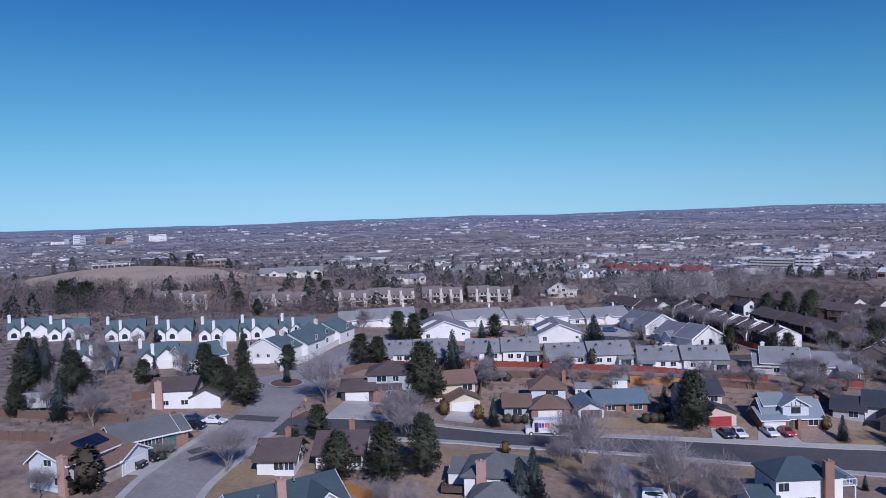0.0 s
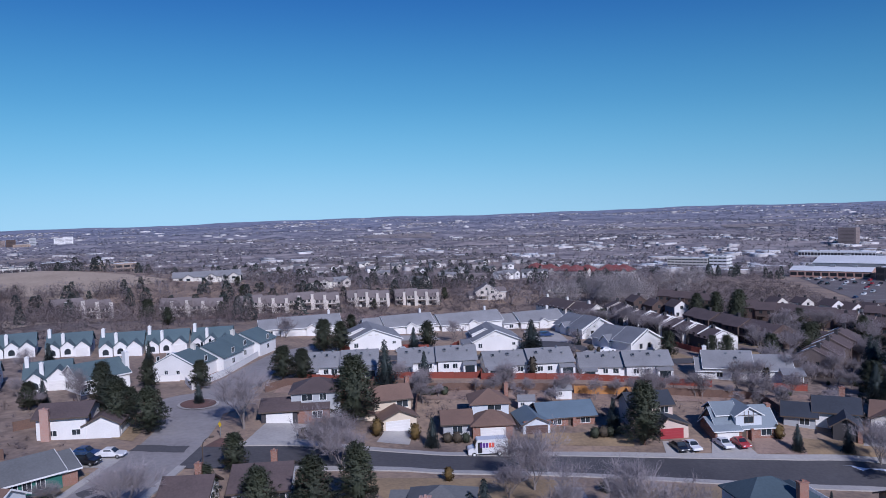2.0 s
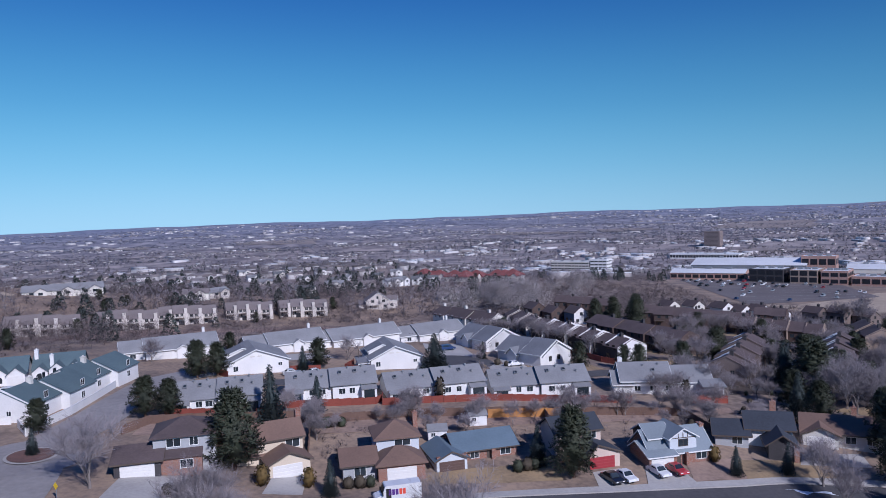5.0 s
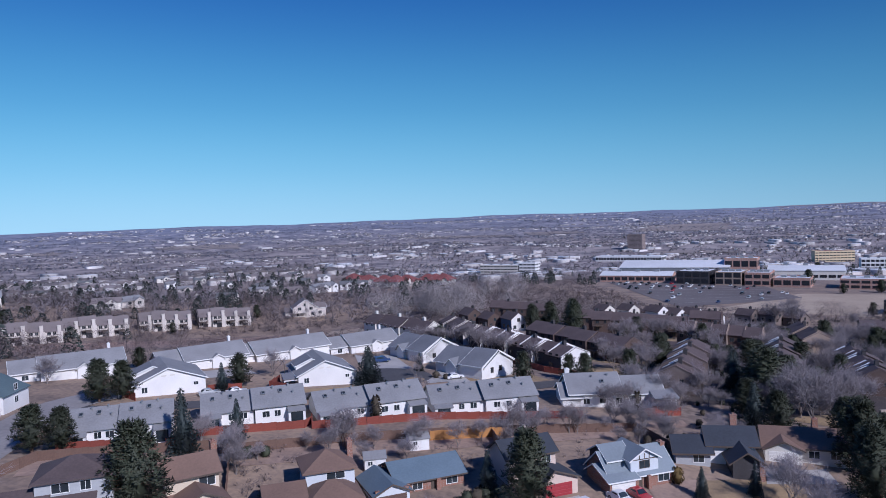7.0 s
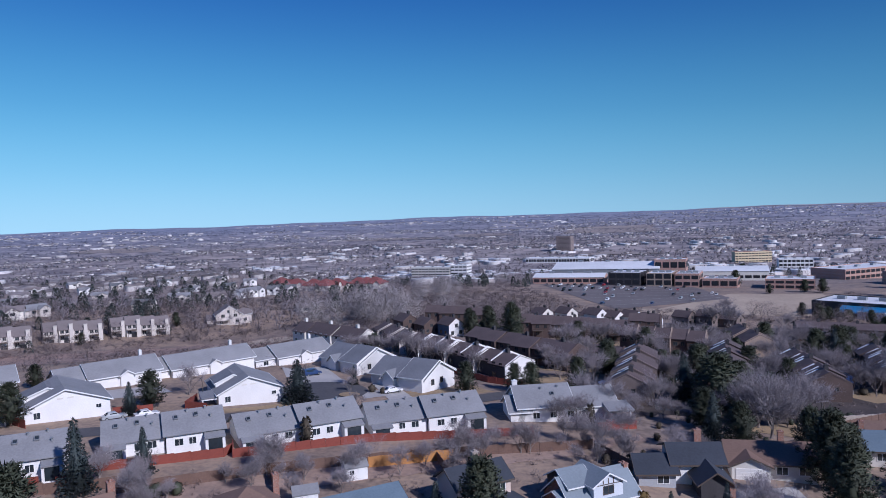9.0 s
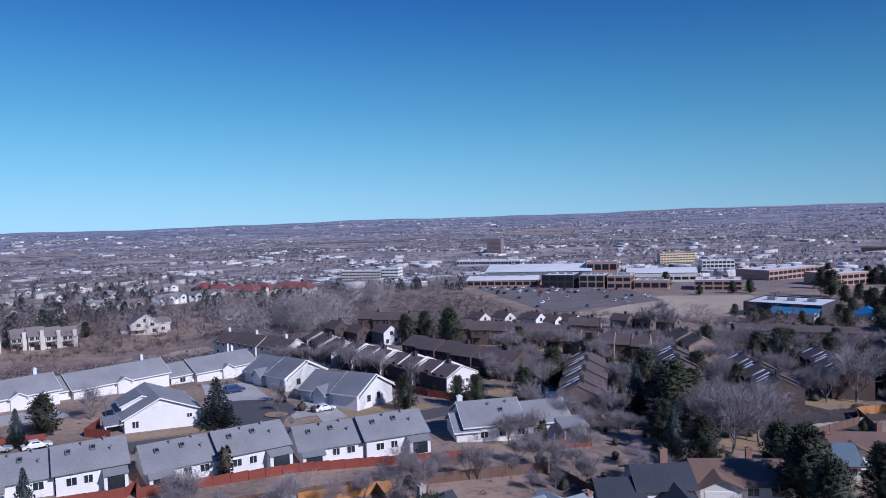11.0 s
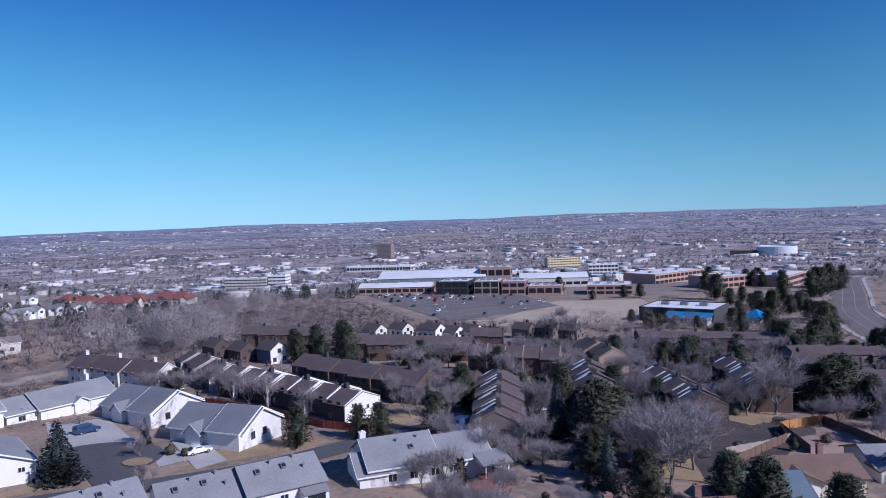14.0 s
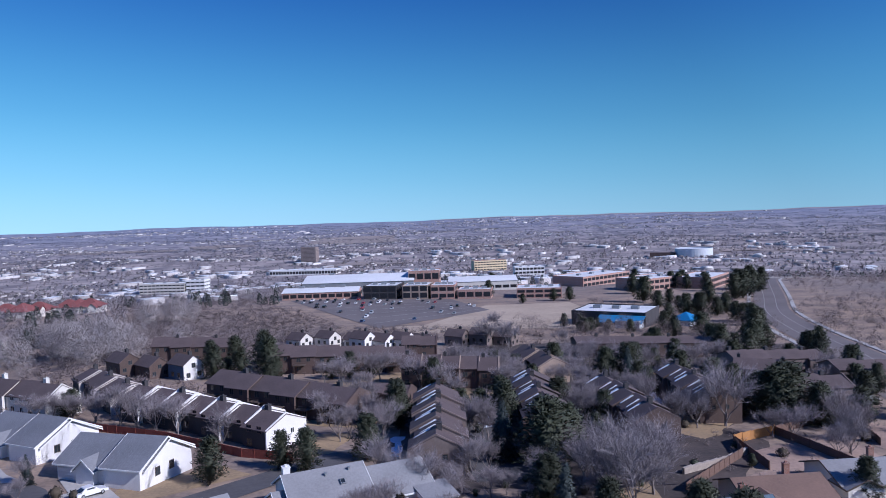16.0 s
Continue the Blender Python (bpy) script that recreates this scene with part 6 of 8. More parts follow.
        for i in (0, 1):
            part("post", shared("bdp", lambda: mesh_of("post", *box(-0.08, 0.08, -0.08, 0.08, -6, 0), M["darktrim"])), dk, pose(w * (-0.44 + 0.58 * i), -1.9, 0))
        # flat dark panel painted as the shade in the void below the deck
        part("undercroft", shared(("bu", round(w, 1)), lambda: mesh_of("undercroft", *box(-w * 0.2, w * 0.2, -0.08, 0, -1.2, 1.2), M["officeglass"])), t, pose(u + w * 0.02, front, g + 0.1))
    return t


beige((-240.3, 307.3), (-214.7, 321.0))
beige((-212.9, 329.4), (-191.2, 344.7))
beige((-195.1, 351.4), (-173.0, 366.3))
beige((-171.9, 373.5), (-151.9, 385.1))
beige((-150.5, 390.0), (-128.5, 401.7))
beige((-263.1, 267.1), (-251.0, 289.3))


def hill_house():
    """The big gabled house at the gully's edge."""
    t = thing("house", -107.6, 429.1, 18, "large pale beige three-storey house with broad gable and decks", "house")
    AVOID.append((-109.6, 434.1, 13))
    block(t, 0, 6, 13, 12, 5.0, "gy", 4.2, 0.5, "beige", "r_taupe", z0=-4)
    block(t, 8.2, 8, 6, 9, 4.4, "gx", 2.2, 0.4, "beige", "r_taupe", z0=-4)
    block(t, -8.0, 7, 5, 8, 2.6, "shed", 1.6, 0.4, "beige", "r_taupe", z0=-4)
    for u, zz in ((-3.8, 1.6), (3.8, 1.6), (-3.0, 4.6), (3.0, 4.6), (0.0, 6.6), (8.0, 1.8)):
        window_on(t, pose(u, 0 if abs(u) < 7 else 3.5, zz), 1.7, 1.5, "beige")
    part("front_chimney", shared("bfc", lambda: mesh_of("front_chimney", *box(-0.7, 0.7, -0.7, 0.0, -3, 7.0), M["beige"])), t, pose(0.9, 0, 1.6))
    part("deck", mesh_of("deck", *join(box(-6.4, 0.0, -2.6, 0, 2.6, 2.8), box(-6.4, 0.0, -2.6, -2.5, 3.5, 3.65), *[box(-6.4 + 0.6 * i, -6.3 + 0.6 * i, -2.6, -2.5, -2 if i % 5 == 0 else 2.8, 3.5) for i in range(11)]), M["beige"]), t)


hill_house()


# ---- the suburb across the gully ----
def suburb_house(x, y, w, d, wall, h, rot, roof):
    t = thing("house", x, y, rot, {"white": "white-walled", "offwhite": "cream-walled", "beige": "beige-walled"}[wall] + " suburban house with grey-brown shingle roof among bare trees", "house", "suburban houses")
    AVOID.append((x - math.sin(radians(rot)) * d * 0.5, y + math.cos(radians(rot)) * d * 0.5, max(w, d) * 0.55))
    block(t, 0, d / 2, w, d, h, "gx", d * 0.24, 0.5, wall, roof, z0=-4, fascia=False)
    n = max(1, int(w / 11))
    for k in range(n):
        u = -w / 2 + w * (k + 0.68) / n
        block(t, u, 0.4, min(6.0, w * 0.45), 5.0, h - 0.1, "gy", 1.8, 0.4, wall, roof, z0=-4, fascia=False)
        part("window", shared(("sw", 1), lambda: mesh_of("window", *box(-1.1, 1.1, -0.06, 0, -0.7, 0.7), M["glass"])), t, pose(u, -2.1, h - 1.3))
        part("window", shared(("sw", 1), lambda: mesh_of("window", *box(-1.1, 1.1, -0.06, 0, -0.7, 0.7), M["glass"])), t, pose(u - min(4.6, w * 0.38), 0, h - 1.3))


for k, (x, y, w, d, wall, h) in enumerate([
    (-253, 738, 12, 9, "white", 5), (-241, 678, 14, 9, "offwhite", 3.4), (-214, 758, 12, 8, "white", 3.6), (-219, 871, 13, 8, "white", 5), (-150, 560, 22, 10, "offwhite", 3.2), (-130, 600, 24, 9, "white", 5), (-114, 631, 22, 9, "white", 5),
    (-73, 470, 13, 8, "offwhite", 3), (-278, 401, 40, 12, "offwhite", 3.2), (-441, 737, 26, 11, "offwhite", 3.2), (-589, 914, 22, 10, "beige", 3.5), (-356, 697, 15, 9, "white", 3.5), (-296, 658, 16, 9, "offwhite", 3.5), (-400, 720, 10, 8, "white", 4.5),
    (-279, 698, 13, 9, "beige", 5), (-312, 826, 13, 9, "offwhite", 5), (-392, 815, 14, 9, "white", 5), (-378, 883, 15, 9, "offwhite", 5), (-271, 849, 13, 9, "white", 5), (-198, 503, 15, 9, "beige", 3.5), (-163, 532, 13, 9, "offwhite", 5),
    (-466, 873, 15, 9, "offwhite", 4), (-576, 979, 17, 9, "white", 4), (-175, 813, 13, 9, "white", 5), (-179, 746, 12, 9, "offwhite", 5), (-699, 951, 24, 10, "offwhite", 4), (-206, 441, 14, 9, "beige", 4), (-167, 479, 12, 9, "offwhite", 4),
    (-212, 423, 14, 9, "offwhite", 4), (-324, 780, 13, 9, "white", 5), (-207, 697, 13, 9, "white", 4), (-414, 781, 14, 9, "white", 4), (-331, 918, 14, 9, "white", 4.5), (-462, 1028, 15, 9, "offwhite", 4), (-525, 781, 24, 10, "offwhite", 3.4)]):
    suburb_house(x, y, w, d, wall, h, (22, 34, 15, 44, 28, 60, 8)[k % 7], ("r_mid", "r_taupe", "r_grey")[k % 3])



# ---- office park and far landmarks ----
def office(name, label, a, b, depth, h, wall="pinkbrick", roof="flatroof", bands=2, category="office building", glass=0.55, pitch=0.0, bay=6.0):
    t = home(name, label, a, b, None, "", category, pad=1)
    w = math.hypot(b[0] - a[0], b[1] - a[1])
    AVOID.append((t.location.x, t.location.y, w * 0.6))
    if pitch:
        block(t, 0, depth / 2, w, depth, h, "gx", pitch, 0.4, wall, roof, z0=-6)
    else:
        block(t, 0, depth / 2, w, depth, h, "flat", wall=wall, roof=roof, z0=-6)
    fl = h / max(bands, 1)
    for k in range(bands):
        n = max(1 if bay > 10 else 3, int(w / bay))
        for j in range(n):
            ww = round(w / n * 0.8, 1)
            me = shared(("ow", ww, round(fl * glass, 1)), lambda: mesh_of("window", *box(-ww / 2, ww / 2, -0.12, 0, 0, fl * glass), M["officeglass"]))
            part("window", me, t, pose(-w / 2 + w * (j + 0.5) / n, -0.02, fl * k + fl * 0.25))
        n = 1 if bay > 10 else max(2, int(depth / 8))
        for j in range(n):
            ww = round(depth / n * 0.7, 1)
            me = shared(("ow", ww, round(fl * glass, 1)), lambda: mesh_of("window", *box(-ww / 2, ww / 2, -0.12, 0, 0, fl * glass), M["officeglass"]))
            part("window", me, t, pose(w / 2 + 0.02, depth * (j + 0.5) / n, fl * k + fl * 0.25, 0, 0, 90))
    for j in range(3):
        part("roof_unit", shared("ru", lambda: mesh_of("roof_unit", *box(-2, 2, -1.5, 1.5, 0, 1.6), M["metalgrey"])), t, pose(w * (j - 1) * 0.27, depth * 0.5, h + 0.2 + pitch * 0.9))
    return t


office("office", "long low brick arcade building", (94, 692), (150, 668), 26, 5.6, "pinkbrick", "flatroof", 1, glass=0.5, pitch=2.6)
office("office", "broad pale flat-roofed office hall", (118, 726), (206, 690), 60, 11, "metalgrey", "flatroof", 1, glass=0.2, pitch=4.5)
office("office", "dark glass-fronted office block", (149, 651), (171, 637), 30, 10, "darkwall", "flatroof", 2, glass=0.7)
office("office", "brick and dark glass office block", (175, 634), (192, 624), 28, 10, "tan", "flatroof", 2, glass=0.75)
office("office", "brick office block with deep-set glass", (194, 623), (210, 614), 26, 10, "pinkbrick", "flatroof", 2)
office("office", "low brick office wing", (212, 613), (234, 600), 22, 6.5, "pinkbrick", "flatroof", 1)
office("office", "flat brick office building with white roof", (251, 591), (280, 574), 30, 7, "pinkbrick", "flatroof", 2)
office("office", "brick plant tower building", (205, 700), (229, 688), 20, 18, "pinkbrick", "flatroof", 2)
office("office", "white flat-roofed works building", (236, 684), (290, 660), 40, 8, "offwhite", "flatroof", 1, glass=0.3, pitch=3)
office("office", "brick office building with white roof behind pines", (348, 646), (417, 671), 34, 9, "pinkbrick", "flatroof", 2)
office("office", "brick office building with ribbon windows", (357, 575), (405, 584), 30, 9, "pinkbrick", "flatroof", 2)
office("office", "brick office building near the avenue", (407, 555), (452, 582), 28, 9, "pinkbrick", "flatroof", 2)
office("office", "long white flat-roofed office block", (256, 1674), (382, 1605), 40, 10, "white", "flatroof", 1)
office("apartment_block", "white and pale pink four-storey apartment block", (-4, 1296), (58, 1266), 24, 18, "offwhite", "flatroof", 4, "apartment block", 0.4)
office("apartment_block", "pale wing of a four-storey apartment block", (60, 1265), (86, 1253), 24, 21, "white", "flatroof", 4, "apartment block", 0.4)
office("office_tower", "brown twelve-storey office tower", (421, 2119), (457, 2095), 24, 43, "tower", "tower", 12, "office tower", 0.16, bay=60)
office("hotel", "long yellow four-storey hotel building", (631, 1453), (698, 1439), 28, 20, "yellowwall", "r_red", 4, "hotel", 0.35)
office("office", "white office building with dark glass bands", (562, 1157), (607, 1139), 28, 18, "white", "flatroof", 3)


def recreation_hall():
    t = home("recreation_hall", "dark recreation hall with white roof and blue metal canopy", (193, 425), (214, 398), None, "", "hall", pad=22)
    block(t, 0, 15, 38, 30, 6.8, "flat", wall="darkwall", roof="flatroof", z0=-6)
    part("canopy", mesh_of("canopy", *solid([(-8, 3.0), (0.2, 5.6), (0.2, 5.9), (-8, 3.3)], -4, 19, "x"), M["blueroof"]), t)
    block(t, 12, -4.5, 12, 8, 3.6, "flat", wall="bluewall", roof="blueroof", z0=-6)
    for k in range(5):
        window_on(t, pose(-15 + 2.6 * k, 0, 3.0), 1.6, 2.0)
    for k in range(3):
        part("roof_unit", shared("ru", lambda: mesh_of("roof_unit", *box(-2, 2, -1.5, 1.5, 0, 1.6), M["metalgrey"])), t, pose(-10 + 10 * k, 16, 7.0))
    p = thing("pavilion", 240, 396, 20, "small pavilion with pointed blue roof", "pavilion")
    block(p, 0, 0, 9, 9, 3.0, "hip", 4.0, 1.5, "bluewall", "blueroof", z0=-3)


recreation_hall()


def drum():
    t = thing("arena", 1285, 1542, -40, "round pale blue arena with flat roof", "arena")
    n = 40
    v, f = [], []
    for z, r in ((-8, 45), (23, 45), (23, 43), (21, 43)):
        v += [(r * math.cos(2 * math.pi * i / n), r * math.sin(2 * math.pi * i / n), z) for i in range(n)]
    for k in range(3):
        f += [(k * n + i, k * n + (i + 1) % n, (k + 1) * n + (i + 1) % n, (k + 1) * n + i) for i in range(n)]
    f.append(tuple(range(3 * n, 4 * n)))
    part("wall", mesh_of("wall", v, f, M["bluewall"]), t)
    part("annex", mesh_of("annex", *box(-106, -44, -23, 23, -8, 13), M["brown"]), t)


drum()


REDS = [(-98, 706, -12), (-86, 690, 62), (-78, 712, -18), (-52, 716, 66), (-44, 702, -22), (-60, 735, -15), (-118, 745, -10), (-140, 790, 60)]


def red_roofs():
    for x, y, r in REDS:
        t = thing("house", x, y, r, "white-walled building with red tile roof", "house", "red-roofed buildings")
        AVOID.append((x, y, 14))
        block(t, 0, 0, 17, 14, 5.0, "hip", 5.5, 1.0, "offwhite", "r_red", z0=-6)
        block(t, 5.5, -7, 6, 7, 5.2, "gy", 2.6, 0.8, "offwhite", "r_red", z0=-6, fascia=False)
        for u in (-9, -5, -1):
            window_on(t, pose(u + 2, -7, 2.2), 1.6, 1.4)


red_roofs()

# downtown far off
for x, y, w, h, lab, wall in ((-2786, 2361, 30, 39, "pale blue-grey downtown office tower", "bluewall"), (-2742, 2358, 23, 35, "grey downtown office tower", "greywall"), (-2831, 2350, 22, 22, "grey downtown office block", "greywall"), (-2703, 2409, 38, 25, "red-brown downtown office block", "tower"),
                              (-2637, 2405, 35, 30, "dark red-brown downtown office block", "brown"), (-2650, 2533, 27, 32, "grey downtown office tower", "greywall"), (-2578, 2596, 45, 26, "white downtown office building", "white"), (-2560, 2630, 40, 31, "white downtown office building", "white"), (-2860, 2308, 51, 11, "low white downtown building", "white"), (-2598, 2401, 65, 10, "low tan downtown building", "tan")):
    office("office_tower", lab, (x, y), (x + w * 0.68, y + w * 0.73), w * 0.7, h, wall, "flatroof", 5, "office tower", 0.22, bay=60)
# offices on the far side of the bare hill
office("office", "dark glass office building behind the bare hill", (-569, 560), (-549, 580), 30, 29, "darkwall", "flatroof", 6)
office("office", "pale office hall behind the bare hill", (-600, 528), (-572, 558), 30, 26, "offwhite", "r_mid", 6)
office("office", "tan office building behind the bare hill", (-543, 586), (-507, 617), 24, 25, "tan", "flatroof", 6)


# ---- vehicles ----
def car_body(l, w, h, suv=False):
    """Side outline pulled across and drawn in towards the roof."""
    bon = 0.56 * h
    if suv:
        side = [(-l / 2, 0.35), (-l / 2, bon + 0.1), (-l / 2 + 0.12, h - 0.1), (-l / 2 + 0.5, h), (l * 0.12, h), (l * 0.27, bon + 0.08), (l / 2 - 0.15, bon - 0.1), (l / 2, 0.5), (l / 2, 0.35)]
    else:
        side = [(-l / 2, 0.35), (-l / 2, bon + 0.02), (-l * 0.36, bon + 0.08), (-l * 0.22, h), (l * 0.06, h), (l * 0.22, bon + 0.05), (l / 2 - 0.15, bon - 0.1), (l / 2, 0.48), (l / 2, 0.35)]
    n = len(side)
    v = []
    for s in (-1, 1):
        for x, z in side:
            inn = w / 2 - max(0, (z - bon - 0.08)) * 0.3
            v.append((x, s * inn, z))
    f = [tuple(range(n - 1, -1, -1)), tuple(range(n, 2 * n))] + [(i, (i + 1) % n, (i + 1) % n + n, i + n) for i in range(n)]
    return v, f


def wheel_mesh(r=0.33, t=0.22):
    n = 16
    v, f = [], []
    for y, rr in ((-t / 2, r * 0.9), (-t / 2 + 0.04, r), (t / 2 - 0.04, r), (t / 2, r * 0.9)):
        v += [(rr * math.cos(2 * math.pi * i / n), y, rr * math.sin(2 * math.pi * i / n)) for i in range(n)]
    for k in range(3):
        f += [(k * n + i, k * n + (i + 1) % n, (k + 1) * n + (i + 1) % n, (k + 1) * n + i) for i in range(n)]
    f += [tuple(range(n - 1, -1, -1)), tuple(range(3 * n, 4 * n))]
    return v, f


def car(x, y, rot, colour, label, suv=False):
    l, w, h = (4.8, 1.9, 1.75) if suv else (4.6, 1.82, 1.45)
    t = thing("car", x, y, rot, label, "car", "parked cars", z=gz(x, y) + 0.12)
    bon = 0.56 * h
    part("body", shared(("cb", suv, colour), lambda: mesh_of("body", *car_body(l, w, h, suv), CAR[colour])), t)
    a, b = (-l / 2 + 0.3, l * 0.1) if suv else (-l * 0.2, l * 0.05)
    for s in (-1, 1):
        part("side_window", shared(("cs", suv, s), lambda: mesh_of("side_window", [(a, s * (w / 2 - 0.045), bon + 0.13), (b + 0.5, s * (w / 2 - 0.045), bon + 0.13), (b, s * (w / 2 - (h - bon - 0.2) * 0.3 + 0.02), h - 0.1), (a + 0.15, s * (w / 2 - (h - bon - 0.2) * 0.3 + 0.02), h - 0.1)], [(0, 1, 2, 3)], M["glass"])), t)
    xa, xb = (l * 0.27, l * 0.12) if suv else (l * 0.22, l * 0.06)
    part("windscreen", shared(("cw", suv), lambda: mesh_of("windscreen", [(xa - 0.02, -w / 2 + 0.15, bon + 0.12), (xa - 0.02, w / 2 - 0.15, bon + 0.12), (xb + 0.05, w / 2 - 0.3, h - 0.02), (xb + 0.05, -w / 2 + 0.3, h - 0.02)], [(0, 1, 2, 3)], M["glass"])), t, pose(0.03, 0, 0.03))
    xa, xb = (-l / 2, -l / 2 + 0.12) if suv else (-l * 0.36, -l * 0.22)
    part("rear_window", shared(("cr", suv), lambda: mesh_of("rear_window", [(xa + 0.02, -w / 2 + 0.15, bon + 0.18), (xa + 0.02, w / 2 - 0.15, bon + 0.18), (xb - 0.02, w / 2 - 0.3, h - 0.1), (xb - 0.02, -w / 2 + 0.3, h - 0.1)], [(3, 2, 1, 0)], M["glass"])), t, pose(-0.04, 0, 0.03))
    wm = shared("wheel", lambda: mesh_of("wheel", *wheel_mesh(), M["rubber"]))
    rim = shared("rim", lambda: mesh_of("rim", *wheel_mesh(0.2, 0.24), M["metalgrey"]))
    for u in (-l * 0.31, l * 0.31):
        for s in (-1, 1):
            wh = part("wheel", wm, t, pose(u, s * (w / 2 - 0.1), 0.33))
            part("rim", rim, wh)
    for s in (-1, 1):
        part("headlight", shared("hl", lambda: mesh_of("headlight", *box(0, 0.05, -0.2, 0.2, -0.07, 0.07), M["trim"])), t, pose(l / 2 - 0.02, s * 0.6, 0.62))
    return t


def van(x, y, rot):
    """White delivery step van."""
    t = thing("delivery_van", x, y, rot, "white delivery step van with purple and orange side marking", "van", z=gz(x, y) + 0.12)
    side = [(-3.6, 0.55), (-3.6, 2.95), (-3.5, 3.02), (1.75, 3.02), (1.9, 2.9), (2.3, 1.75), (3.3, 1.45), (3.45, 1.3), (3.45, 0.5)]
    part("body", mesh_of("body", *solid(side, -1.1, 1.1, "y"), CAR["white"]), t)
    part("windscreen", mesh_of("windscreen", [(2.32, -0.95, 1.82), (2.32, 0.95, 1.82), (1.98, 0.95, 2.8), (1.98, -0.95, 2.8)], [(0, 1, 2, 3)], M["glass"]), t, pose(0.03, 0, 0.01))
    for s in (-1, 1):
        part("door", mesh_of("door", *box(1.0, 1.75, -0.02, 0.02, 0.7, 2.6), M["rubber"], ), t, pose(0, s * 1.1, 0), "dark open cab door")
        part("mirror", mesh_of("mirror", *box(2.2, 2.35, -0.15, 0.15, 1.7, 2.2), M["rubber"]), t, pose(0, s * 1.3, 0))
        m = pose(0, s * 1.1, 0)
        bits = [(-0.95 + 0.52 * k, 0.42) for k in range(3)]
        part("side_marking", mesh_of("side_marking", *join(*[box(-a - 0.0 if s > 0 else a - 0.9, (-a if s > 0 else a - 0.9) + w, -0.02, 0.02, 1.6, 2.45) for a, w in bits]), M["purple"]), t, m, "purple bars of a side marking")
        part("side_marking", mesh_of("side_marking", *join(*[box((-a - 1.6 if s > 0 else a + 0.7), (-a - 1.6 if s > 0 else a + 0.7) + w, -0.02, 0.02, 1.6, 2.45) for a, w in bits[:2]]), M["orange"]), t, m, "orange bars of a side marking")
    part("bumper", mesh_of("bumper", *box(3.35, 3.6, -1.05, 1.05, 0.4, 0.7), M["rubber"]), t)
    wm = shared("vwheel", lambda: mesh_of("wheel", *wheel_mesh(0.42, 0.28), M["rubber"]))
    rim = shared("vrim", lambda: mesh_of("rim", *wheel_mesh(0.24, 0.3), M["trim"]))
    for u in (-2.1, 2.4):
        for s in (-1, 1):
            wh = part("wheel", wm, t, pose(u, s * 1.0, 0.42))
            part("rim", rim, wh)


van(-37.9, 136.2, 202)
car(2.6, 154.0, -62, "white", "white sedan parked on a concrete driveway")
car(5.6, 155.2, -62, "red", "white-and-red hatchback parked on a concrete driveway")
car(-5.2, 150.4, -62, "black", "black sedan parked before a red garage")
car(-3.0, 151.4, -62, "white", "white sedan parked before a red garage")
car(-93.0, 107.3, 15, "white", "white sedan at the end of a driveway")
car(-94.6, 103.4, 10, "black", "black pickup-sized car on a driveway", True)
car(-97.2, 106.4, 10, "blue", "blue car on a driveway")
car(-90.8, 85.2, 14, "black", "black sport utility car on a driveway", True)
car(-90.6, 88.4, 14, "black", "black sedan on a driveway")
car(-23.8, 227.5, 25, "white", "white sedan on a townhouse driveway")
car(-44.8, 248.5, 35, "blue", "blue sport utility car on a driveway", True)
car(-128, 171.5, 20, "white", "white pickup-sized car in a lane", True)
car(-77.5, 203.0, 30, "silver", "silver car parked in the lane")
car(-72.0, 205.0, 30, "white", "white car parked in the lane")
car(-63.5, 202.6, 30, "black", "dark car parked in the lane")
car(-13, 108, 10, "white", "white car under bare trees", True)
car(56, 225, 60, "silver", "silver car in a shaded court")


def camper():
    t = thing("travel_trailer", -130.8, 99.7, 29, "white travel trailer parked behind a fence", "trailer")
    side = [(-4.2, 0.5), (-4.2, 2.9), (-3.9, 3.1), (3.4, 3.1), (4.2, 2.2), (4.2, 0.7), (3.9, 0.5)]
    part("body", mesh_of("body", *solid(side, -1.2, 1.2, "y"), CAR["white"]), t)
    for u in (-2.6, 0.2):
        window_on(t, pose(u, -1.2, 2.0), 1.0, 0.7, "darktrim")
    wm = shared("wheel", lambda: mesh_of("wheel", *wheel_mesh(), M["rubber"]))
    for u in (-0.6, 0.3):
        part("wheel", wm, t, pose(u, -1.1, 0.33))
    part("jack", mesh_of("jack", *box(3.4, 3.5, -0.05, 0.05, -0.2, 0.6), M["metalgrey"]), t)


camper()


def street_sign(x, y):
    t = thing("street_sign", x, y, -20, "yellow diamond warning sign on a post", "sign")
    part("post", mesh_of("post", *box(-0.04, 0.04, -0.04, 0.04, -0.2, 2.6), M["metalgrey"]), t)
    part("plate", mesh_of("plate", [(0, -0.06, 1.75), (0.5, -0.06, 2.3), (0, -0.06, 2.85), (-0.5, -0.06, 2.3), (0, -0.045, 1.75), (0.5, -0.045, 2.3), (0, -0.045, 2.85), (-0.5, -0.045, 2.3)], [(0, 1, 2, 3), (7, 6, 5, 4), (0, 4, 5, 1), (1, 5, 6, 2), (2, 6, 7, 3), (3, 7, 4, 0)], M["yellow"]), t)


street_sign(-82.2, 121.5)


def street_lamp(x, y, rot):
    t = thing("street_lamp", x, y, rot, "dark slender street lamp with curved arm", "street lamp")
    pts = [(0, 0), (0, 4.5), (0.2, 5.3), (0.7, 5.7), (1.3, 5.8)]
    bits = []
